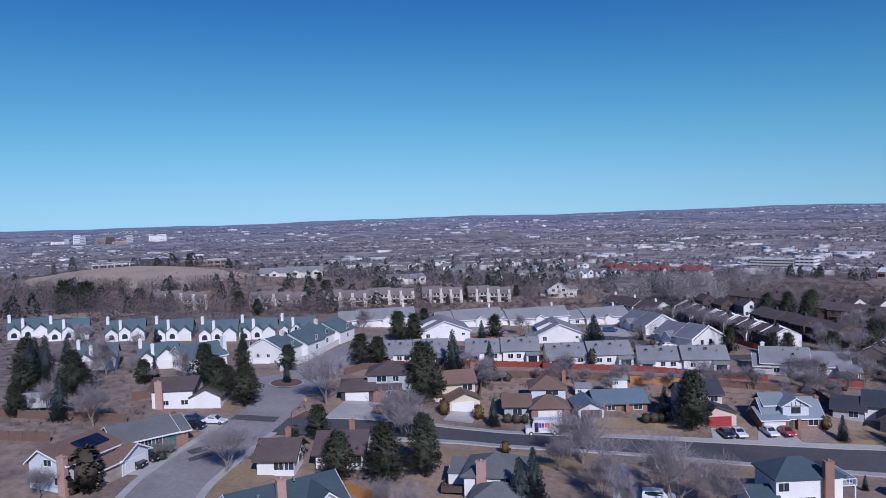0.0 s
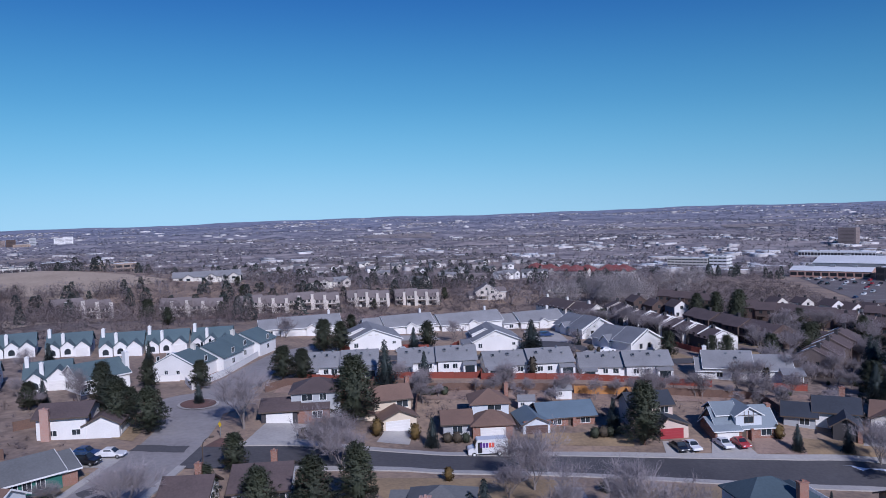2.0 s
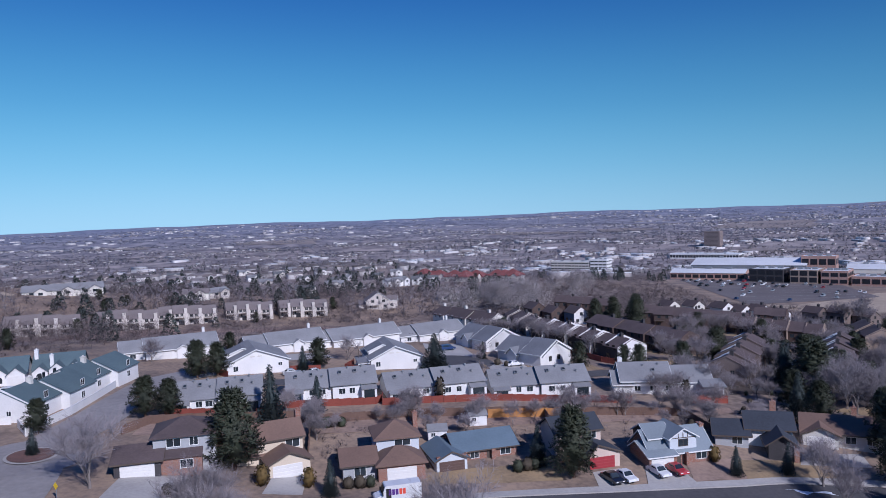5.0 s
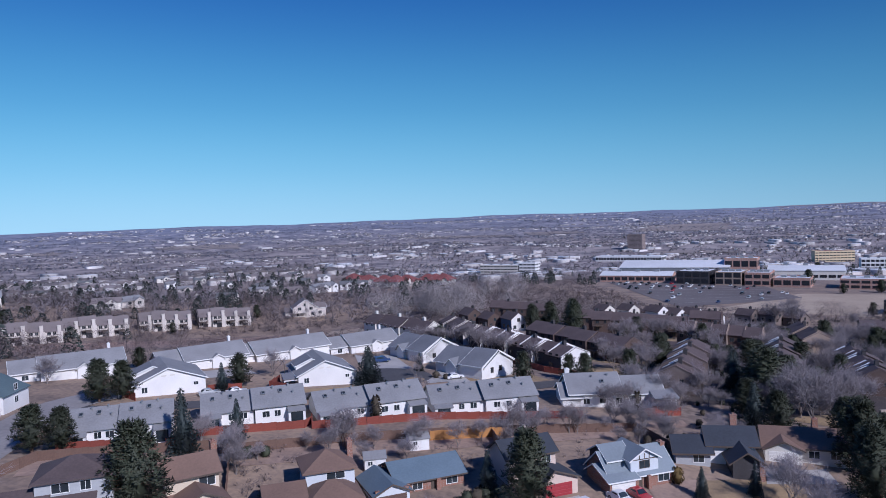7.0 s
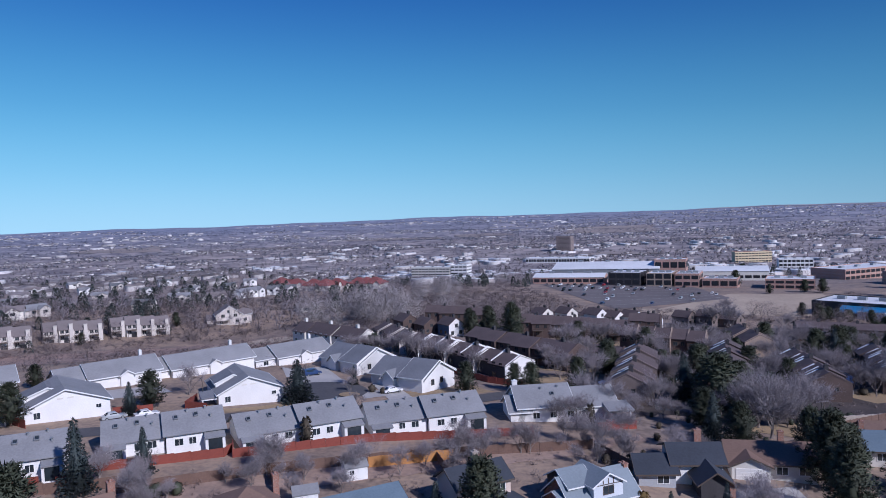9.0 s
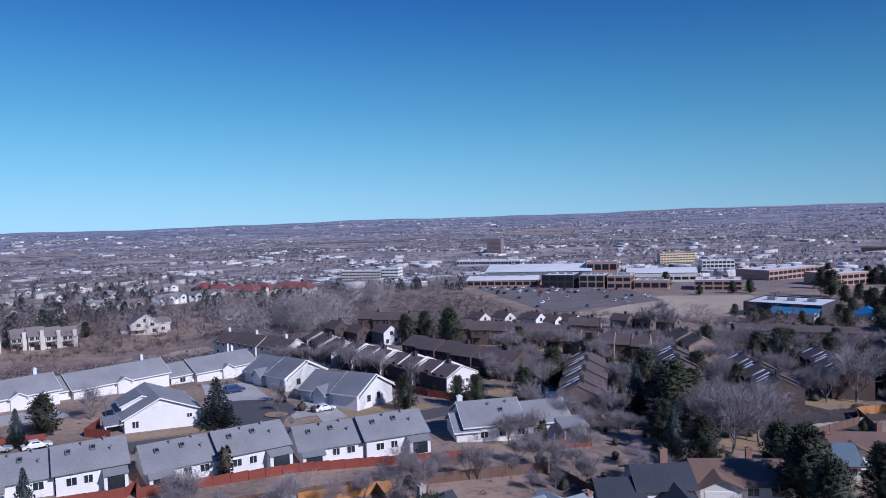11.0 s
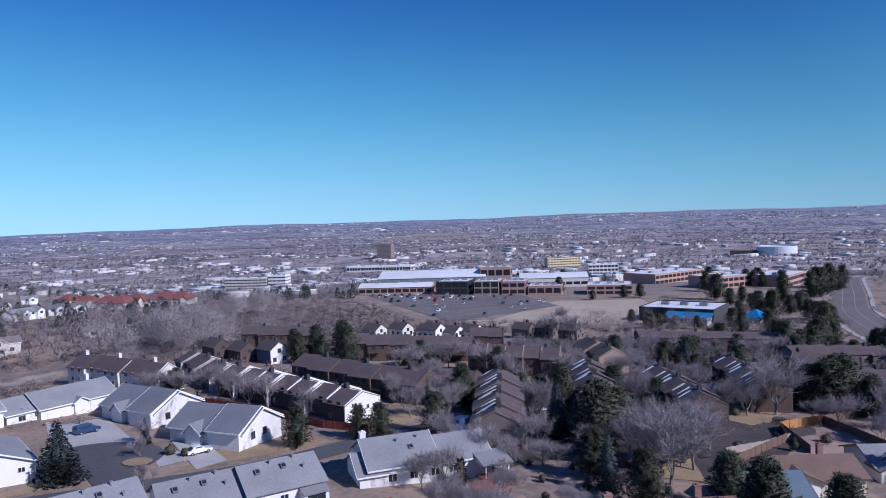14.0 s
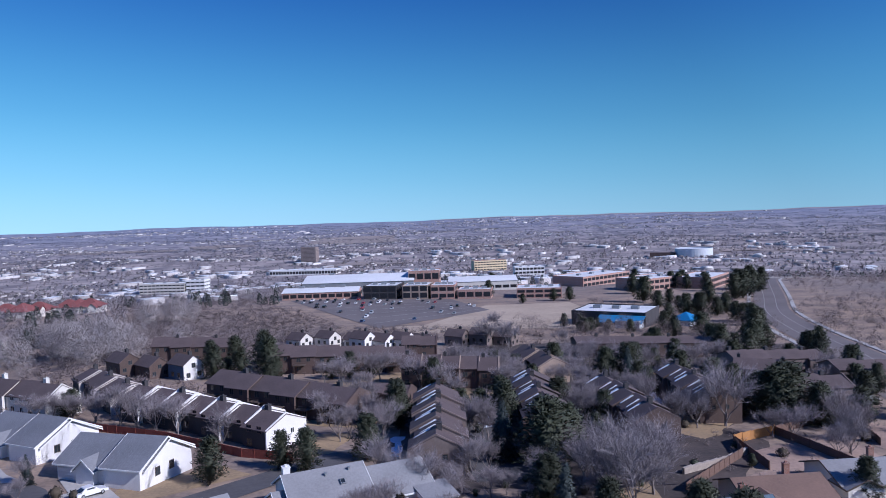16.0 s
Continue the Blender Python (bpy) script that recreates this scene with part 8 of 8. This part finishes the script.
        x, y = -64 + 84 * s + rng.uniform(-3, 3), 160 + 24 * s + rng.uniform(-6, 9)
        spots.append((round(x, 1), round(y, 1), rng.uniform(2.8, 7.6)))
    plant("bare", spots)
    spots = []
    for k in range(150):
        x, y = rng.uniform(18, 172), rng.uniform(200, 330)
        if all(math.hypot(x - a, y - b) > r * 0.8 for a, b, r in AVOID):
            spots.append((round(x, 1), round(y, 1), rng.uniform(6, 10.5)))
    plant("bare", spots)
    spots = []
    for k in range(9):
        x, y = rng.uniform(-150, -112), rng.uniform(80, 135)
        if all(math.hypot(x - a, y - b) > r * 0.8 for a, b, r in AVOID):
            spots.append((round(x, 1), round(y, 1), rng.uniform(5, 9)))
    plant("bare", spots)
    spots = []
    for k in range(9):
        x, y = rng.uniform(-40, 40), rng.uniform(88, 118)
        if all(math.hypot(x - a, y - b) > r * 0.9 for a, b, r in AVOID):
            spots.append((round(x, 1), round(y, 1), rng.uniform(5, 8)))
    plant("bare", spots)


def side_yards():
    """Shrubs and thin trees on the slope behind the front-street houses."""
    rng = random.Random(31)
    near = list(AVOID)
    for kind, n, h0, h1 in (("bare", 30, 3.5, 6.8), ("bush", 30, 0.8, 1.8)):
        spots = []
        for k in range(n):
            x, y = rng.uniform(10, 60), rng.uniform(172, 214)
            if all(math.hypot(x - a, y - b) > r * 0.45 for a, b, r in near):
                spots.append((round(x, 1), round(y, 1), round(rng.uniform(h0, h1), 1)))
        plant(kind, spots)


side_yards()
yard_trees()


# ---- woods, scrub and the far town, past counting ----
NP = np.random.RandomState(7)
OFFS = np.array(AVOID)


def clear(x, y, k=1.0):
    keep = np.ones(len(x), bool)
    for a, b, r in OFFS:
        keep &= np.hypot(x - a, y - b) > r * k
    return keep


def twig_clump(seed, n, rad=0.45, wid=0.02):
    """n thin triangles, sprays along limbs that spread from a short trunk; height about 1."""
    r = np.random.RandomState(seed)
    m = max(3, n // 9)
    a, up = r.uniform(0, 2 * np.pi, m), r.uniform(0.45, 1.0, m)
    tip = np.stack([np.cos(a) * rad * np.sqrt(1.05 - up**2 * 0.75), np.sin(a) * rad * np.sqrt(1.05 - up**2 * 0.75), up], -1) * r.uniform(0.8, 1.0, (m, 1))
    root = np.stack([0 * a, 0 * a, np.minimum(r.uniform(0.08, 0.4, m), up * 0.5)], -1)
    k = r.randint(0, m, n)
    s = root[k] + (tip[k] - root[k]) * r.uniform(0.25, 0.95, (n, 1))
    d = (tip[k] - root[k]) * 0.5 + r.normal(size=(n, 3)) * rad * 0.5 + [0, 0, 0.12]
    e = s + d / np.linalg.norm(d, axis=1, keepdims=True) * rad * r.uniform(0.3, 0.75, (n, 1))
    e[:, 2] = np.maximum(e[:, 2], 0.02)
    s, e = np.concatenate([root, np.zeros((1, 3)), s]), np.concatenate([tip, [[0, 0, 0.6]], e])
    o = np.cross(e - s, r.normal(size=s.shape))
    o = o / np.linalg.norm(o, axis=1, keepdims=True) * wid * r.uniform(0.6, 1.3, (len(s), 1))
    return np.stack([s - o, s + o, e], 1).reshape(-1, 3)


def haze_clump(seed, n, wid, length):
    """A rounded leafless crown: fine twigs filling an egg, on a few limbs."""
    r = np.random.RandomState(seed)
    d = r.normal(size=(n, 3))
    d /= np.linalg.norm(d, axis=1, keepdims=True)
    s = d * r.uniform(0.25, 1.0, (n, 1)) ** 0.5 * [0.4, 0.4, 0.4] * (1 + 0.25 * np.sin(d[:, :1] * 7 + seed) * np.cos(d[:, 1:2] * 6)) + [0, 0, 0.56]
    w = d * 0.8 + r.normal(size=(n, 3)) * 0.6 + [0, 0, 0.4]
    e = s + w / np.linalg.norm(w, axis=1, keepdims=True) * length * r.uniform(0.6, 1.3, (n, 1))
    m = 12
    tip = s[:m] * [1, 1, 1.05]
    root = np.stack([np.zeros(m), np.zeros(m), r.uniform(0.05, 0.35, m)], -1)
    s, e = np.concatenate([root, np.zeros((1, 3)), s]), np.concatenate([tip, [[0, 0, 0.7]], e])
    o = np.cross(e - s, r.normal(size=s.shape))
    o = o / np.linalg.norm(o, axis=1, keepdims=True) * wid * r.uniform(0.6, 1.3, (len(s), 1))
    return np.stack([s - o, s + o, e], 1).reshape(-1, 3)


def cone_clump(seed, n, wide=0.13):
    """A conifer's rounded crown, tapering upwards, of n small sprays."""
    r = np.random.RandomState(seed)
    z = r.uniform(0.04, 0.97, n)
    a = r.uniform(0, 2 * np.pi, n)
    rad = (0.30 * (1.02 - z) ** 0.6 * np.minimum(1, 0.5 + z * 3)) * r.uniform(0.68, 1.0, n)
    c = np.stack([np.cos(a) * rad, np.sin(a) * rad, z], -1)
    t, u = r.normal(size=(2, n, 3))
    t, u = [v / np.linalg.norm(v, axis=1, keepdims=True) * wide * r.uniform(0.6, 1.3, (n, 1)) for v in (t, u)]
    return np.stack([c - t, c + t, c + u * 1.3], 1).reshape(-1, 3)


def scatter(name, bases, x, y, h, material, label, category, flat=1.0, sink=0.02):
    vs, ns = [], []
    pick = NP.randint(0, len(bases), len(x))
    for b, base in enumerate(bases):
        w = np.where(pick == b)[0]
        if not len(w):
            continue
        a = NP.uniform(0, 2 * np.pi, len(w))
        c, s = np.cos(a)[:, None], np.sin(a)[:, None]
        k = NP.uniform(0.8, 1.25, len(w))[:, None]
        px = (base[None, :, 0] * c - base[None, :, 1] * s) * (h[w, None] * k * flat) + x[w, None]
        py = (base[None, :, 0] * s + base[None, :, 1] * c) * (h[w, None] * k * flat) + y[w, None]
        pz = base[None, :, 2] * h[w, None] + ground(x[w], y[w])[:, None] - sink * h[w, None]
        vs.append(np.stack([px, py, pz], -1).reshape(-1, 3))
        ns.append(np.stack([px - x[w, None], py - y[w, None], (base[None, :, 2] - 0.45) * h[w, None]], -1).reshape(-1, 3))
    v = np.concatenate(vs).reshape(-1, 3, 3)
    flat = np.cross(v[:, 1] - v[:, 0], v[:, 2] - v[:, 0])
    back = flat[:, 2] < 0
    v[back] = v[back][:, ::-1]
    flat[back] *= -1
    # shading follows the rounded crown more than the single twig
    out = np.concatenate(ns).reshape(-1, 3, 3).mean(1)
    n = flat / (np.linalg.norm(flat, axis=1, keepdims=True) + 1e-9) * 0.22 + out / (np.linalg.norm(out, axis=1, keepdims=True) + 1e-9) * 0.5 + [0.0, -0.1, 0.45]
    n = np.repeat(n / np.linalg.norm(n, axis=1, keepdims=True), 3, axis=0)
    me = big_mesh(name, v.reshape(-1, 3), np.arange(len(v) * 3).reshape(-1, 3), M[material])
    me.polygons.foreach_set("use_smooth", np.ones(len(me.polygons), bool))
    if len(me.vertices) == len(n):
        me.normals_split_custom_set_from_vertices(n.tolist())
    ob = new(name, me)
    return tagged(ob, label, category, kind="stuff")


def ring(n, r0, r1, b0, b1, power=1.0):
    """Random places between two distances and two bearings (degrees to the right of ahead) from the start."""
    r = r0 + (r1 - r0) * NP.random_sample(n) ** power
    b = np.radians(NP.uniform(b0, b1, n))
    return r * np.sin(b), r * np.cos(b)


def lumpy(x, y, scale, cut):
    f = np.array([noise.noise((a / scale, b / scale, 3.1)) for a, b in zip(x, y)])
    return f > cut


def belts(x, y, along, across, cut):
    """Belts and rows that run round the valley: longer along it than across."""
    r, b = np.hypot(x, y), np.arctan2(x, y)
    f = np.array([noise.noise((p * 3500 / along, q / across, 7.7)) for p, q in zip(b, r)])
    return f > cut


def bank(x, y):
    """The open near bank of the gully, where only scrub grows."""
    g = (x + 190) * -0.466 + (y - 330) * 0.885
    return (g > -70) & (g < 10) & (x > -275) & (x < -50)


def off_fields(x, y):
    lot = (x > 84) & (x < 275) & (y > 395) & (y < 690) & (y > 395 + (215 - x) * 0.55)
    hill = ((x + 366) / 72) ** 2 + ((y - 348) / 50) ** 2 < 1
    return ~(lot | hill)


TW = [haze_clump(s, 420, 0.0052, 0.075) for s in range(5)]
SH = [haze_clump(s + 10, 58, 0.017, 0.17) for s in range(5)]
FARW = [twig_clump(s + 20, 11, 0.62, 0.085) for s in range(4)]
CONE = [cone_clump(s, 400, 0.046) for s in range(4)]
MIDW = [haze_clump(s + 60, 60, 0.016, 0.14) for s in range(4)]
FCONE = [cone_clump(s + 5, 20, 0.16) for s in range(3)]

# wooded gully and slopes behind the townhouses
x, y = ring(3000, 250, 560, -62, 40)
k = clear(x, y, 0.85) & off_fields(x, y) & lumpy(x, y, 60, -0.12) & (y > 245 + 0.12 * x) & ~((x > -110) & (x < 150) & (y > 240) & (y < 560)) & ~bank(x, y)
x, y = x[k], y[k]
scatter("bare_wood", TW, x, y, NP.uniform(5, 10, len(x)), "scrub", "leafless grey-brown wood in the gully", "wood")
x, y = ring(7500, 235, 620, -64, 48)
x, y = np.concatenate([x, NP.uniform(-170, 80, 2600)]), np.concatenate([y, NP.uniform(290, 560, 2600)])
k = clear(x, y, 0.9) & off_fields(x, y) & ((y > 262 + 0.1 * x) | (x < -150)) & ~bank(x, y) & ~((x > 20) & (x < 150) & (y < 345))
x, y = x[k], y[k]
scatter("scrub_thicket", SH, x, y, NP.uniform(1.2, 3.8, len(x)), "scrub", "low brown scrub oak thickets", "scrub", 1.5, 0.2)
# thickets below the bare hill and on the slope beside the avenue
x = np.concatenate([NP.uniform(-345, -178, 520), NP.uniform(300, 720, 700)])
y = np.concatenate([NP.uniform(195, 335, 520), NP.uniform(250, 640, 700)])
k = clear(x, y, 0.9) & off_fields(x, y) & lumpy(x, y, 45, -0.1) & ((x < 0) | (y < 1.05 * x + 40))
x, y = x[k], y[k]
scatter("bare_wood", TW, x, y, NP.uniform(4, 9, len(x)), "scrub", "leafless thickets on the slopes", "wood", 1.15)
x, y = NP.uniform(260, 760, 1500), NP.uniform(230, 660, 1500)
k = clear(x, y, 0.9) & (y < 1.08 * x + 20)
x, y = x[k], y[k]
scatter("scrub_thicket", SH, x, y, NP.uniform(1.2, 3.6, len(x)), "scrub", "low scrub on the slope beside the avenue", "scrub", 1.5, 0.2)
# tall pale cottonwoods along the creek
x, y = NP.normal(-34, 13, 30), NP.normal(398, 15, 30)
x, y = np.concatenate([x, NP.normal(2, 10, 8)]), np.concatenate([y, NP.normal(532, 10, 8)])
scatter("cottonwood_grove", [haze_clump(s + 40, 2600, 0.0022, 0.065) for s in range(4)], x, y, NP.uniform(12, 18, len(x)), "paletwig", "tall pale leafless cottonwoods along the creek", "wood")
# dry shrubs in the yards
x = np.concatenate([NP.uniform(-72, 24, 420), NP.uniform(30, 170, 1100), NP.uniform(-155, -104, 260), NP.uniform(-60, 40, 220)])
y = np.concatenate([x[:420] * 0.28 + 178 + NP.uniform(-14, 10, 420), NP.uniform(172, 325, 1100), NP.uniform(78, 132, 260), NP.uniform(78, 112, 220)])
k = clear(x, y, 0.75)
x, y = x[k], y[k]
scatter("yard_shrubs", SH, x, y, NP.uniform(0.5, 1.7, len(x)), "scrub", "low dry shrubs and weeds in the back yards", "shrubs", 1.3, 0.2)
# conifers dotted over the middle distance
x, y = ring(900, 290, 1100, -55, 38)
k = clear(x, y) & off_fields(x, y) & lumpy(x, y, 90, 0.0) & ~bank(x, y) & ~((x > -130) & (x < -60) & (y < 430)) & (y > 300 + x) & ~((np.abs(x - 40) < 80) & (y > 330) & (y < 650))
x, y = x[k], y[k]
scatter("conifer_wood", CONE, x, y, NP.uniform(6, 11.5, len(x)), "farpine", "scattered dark conifers in the middle distance", "wood", 1.15)
# rounded pines and spruces between the suburb's houses
x, y = ring(430, 330, 900, -50, -4)
k = clear(x, y, 0.8) & off_fields(x, y) & ~bank(x, y) & ~((x > -130) & (y < 430)) & lumpy(x, y, 60, -0.15)
x, y = x[k], y[k]
scatter("conifer_wood", CONE, x, y, NP.uniform(5, 9, len(x)), "farpine", "dark rounded conifers among the suburban houses", "wood", 1.45)
# close scrub on the slope below the office park
x, y = NP.uniform(-30, 150, 2600), NP.uniform(385, 760, 2600)
k = clear(x, y, 0.9) & off_fields(x, y) & lumpy(x, y, 40, -0.3)
x, y = x[k], y[k]
scatter("scrub_thicket", SH, x, y, NP.uniform(1.0, 3.4, len(x)), "scrub", "close dark scrub on the slope below the office park", "scrub", 1.8, 0.2)
# russet scrub on the gully's banks
x, y = NP.uniform(-265, -45, 1500), NP.uniform(225, 400, 1500)
k = clear(x, y, 0.8) & lumpy(x, y, 15, 0.12) & (y > 268 + 0.42 * (x + 150)) & (y < 385 + 0.4 * (x + 100))
x, y = x[k], y[k]
scatter("scrub_thicket", TW, x, y, NP.uniform(1.6, 4.0, len(x)), "redscrub", "russet scrub oak on the gully's banks", "scrub", 1.9, 0.25)
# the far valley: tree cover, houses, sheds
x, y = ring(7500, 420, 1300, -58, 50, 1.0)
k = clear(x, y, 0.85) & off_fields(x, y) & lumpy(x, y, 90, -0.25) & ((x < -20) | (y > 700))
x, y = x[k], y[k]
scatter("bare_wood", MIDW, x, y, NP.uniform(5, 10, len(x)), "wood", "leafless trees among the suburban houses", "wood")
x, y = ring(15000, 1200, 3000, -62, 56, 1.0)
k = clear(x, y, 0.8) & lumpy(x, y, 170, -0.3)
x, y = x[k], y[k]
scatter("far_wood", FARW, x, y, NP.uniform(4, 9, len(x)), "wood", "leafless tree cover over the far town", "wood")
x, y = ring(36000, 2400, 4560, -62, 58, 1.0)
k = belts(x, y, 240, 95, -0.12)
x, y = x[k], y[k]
scatter("far_wood", [f[: 24] for f in FARW], x, y, NP.uniform(3.5, 7.5, len(x)), "mesawood", "far tree cover on the mesa, blued by painted haze", "wood", 2.0)
x, y = ring(11000, 900, 4500, -62, 58, 0.9)
k = clear(x, y) & off_fields(x, y) & belts(x, y, 200, 80, 0.0)
x, y = x[k], y[k]
scatter("far_conifers", [f[: 36] for f in FCONE], x, y, NP.uniform(4, 8.5, len(x)), "farpine", "dark conifers dotted over the far town", "wood", 1.5)


def far_town(name, n, r0, r1, b0, b1, size, cut, label, flat=False, power=1.0, wall="farwall", roof="farroof", seed_scale=260):
    x, y = ring(n, r0, r1, b0, b1, power)
    k = clear(x, y) & off_fields(x, y) & (belts(x, y, 380, 110, cut) if r0 > 2500 else lumpy(x, y, seed_scale, cut))
    x, y = x[k], y[k]
    w, d, h = NP.uniform(*size[0], len(x)), NP.uniform(*size[1], len(x)), NP.uniform(*size[2], len(x))
    a = np.radians(NP.choice([15, 25, -20, 40, 105, 115, 70], len(x)) + NP.uniform(-6, 6, len(x)))
    z = ground(x, y)
    rise = 0 if flat else 0.45

    def lay(local, tris, name2, material):
        lx, ly, lz = local
        px, py = lx * np.cos(a)[:, None] - ly * np.sin(a)[:, None] + x[:, None], lx * np.sin(a)[:, None] + ly * np.cos(a)[:, None] + y[:, None]
        v = np.stack([px, py, lz + z[:, None]], -1)
        t = np.asarray(tris)[None] + (np.arange(len(x)) * v.shape[1])[:, None, None]
        ob = new(name2, big_mesh(name2, v.reshape(-1, 3), t.reshape(-1, 3), M[material]))
        return ob

    o = np.ones((len(x), 1))
    W, D, H = w[:, None] / 2, d[:, None] / 2, h[:, None]
    lx = np.concatenate([-W, W, W, -W, -W, W, W, -W], 1)
    ly = np.concatenate([-D, -D, D, D, -D, -D, D, D], 1)
    lz = np.concatenate([-3 * o, -3 * o, -3 * o, -3 * o, H, H, H, H], 1)
    walls = [(0, 1, 5), (0, 5, 4), (1, 2, 6), (1, 6, 5), (2, 3, 7), (2, 7, 6), (3, 0, 4), (3, 4, 7)]
    tagged(lay((lx, ly, lz), walls, name, wall), label, "houses", kind="stuff")
    lx = np.concatenate([-W, W, W, -W, -W, W], 1) * (1.0 if flat else 1.06)
    ly = np.concatenate([-D, -D, D, D, 0 * D, 0 * D], 1) * (1.0 if flat else 1.1)
    R = H + (0.05 if flat else D * rise)
    lz = np.concatenate([H, H, H, H, R, R], 1)
    tagged(lay((lx, ly, lz), [(0, 1, 5), (0, 5, 4), (2, 3, 4), (2, 4, 5), (1, 2, 5), (3, 0, 4)], name + "_roofs", roof), "roofs of " + label, "roofs", kind="stuff")


far_town("far_houses", 420, 850, 1500, -46, -5, ((10, 16), (8, 11), (3, 5.5)), -0.15, "grey and white houses among bare trees")
far_town("far_houses", 4200, 1100, 2900, -60, 56, ((7, 13), (6, 9), (2.5, 4)), 0.14, "small pale houses across the valley", power=1.0, seed_scale=180)
far_town("far_houses", 14000, 2700, 4700, -60, 58, ((6, 13), (5, 8), (2, 3.4)), 0.2, "tiny houses on the far benches", seed_scale=300, power=0.8)
far_town("far_sheds", 190, 760, 1500, -4, 36, ((12, 32), (9, 18), (4, 7)), -0.2, "pale commercial buildings beyond the office park", True, 1.0, "farwall", "flatroof")
far_town("far_sheds", 520, 1150, 2700, -12, 50, ((14, 52), (9, 17), (4, 7)), 0.05, "white-roofed commercial buildings", True, 0.8, "farwall", "flatroof")
far_town("far_sheds", 210, 1700, 4300, -60, -15, ((20, 56), (12, 22), (4, 8)), 0.05, "white-roofed commercial buildings", True, 1.0, "farwall", "flatroof")
far_town("far_sheds", 420, 3000, 4800, -40, 58, ((16, 52), (8, 14), (3, 6)), 0.08, "white-roofed commercial buildings far off", True, 0.9, "farwall", "flatroof")
# the open plains beyond the town
for k in range(5):
    b0, b1 = radians(22 + 6 * k), radians(28.3 + 6 * k)
    patch("plain", [(r * math.sin(b), r * math.cos(b)) for r, b in ((4800 - 20 * (k % 3), b0), (4800 - 20 * (k % 2), b1), (4960, b1), (4960, b0))], "plains", 1.0, "pale dry plains along the horizon", "plain", 60, 6)


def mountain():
    """Foothills at the edge of the plain, distance haze painted in as blue."""
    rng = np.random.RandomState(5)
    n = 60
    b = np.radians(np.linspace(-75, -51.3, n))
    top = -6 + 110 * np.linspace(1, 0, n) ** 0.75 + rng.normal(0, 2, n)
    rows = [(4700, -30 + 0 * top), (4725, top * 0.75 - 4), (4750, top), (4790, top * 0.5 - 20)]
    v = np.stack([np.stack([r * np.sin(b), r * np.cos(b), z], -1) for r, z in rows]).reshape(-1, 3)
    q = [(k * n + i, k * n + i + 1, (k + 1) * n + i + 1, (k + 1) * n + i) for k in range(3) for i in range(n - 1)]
    tagged(new("mountain", big_mesh("mountain", v, np.array(q), M["mountain"])), "low foothills on the horizon, blued by painted haze", "mountain", kind="structure")


mountain()
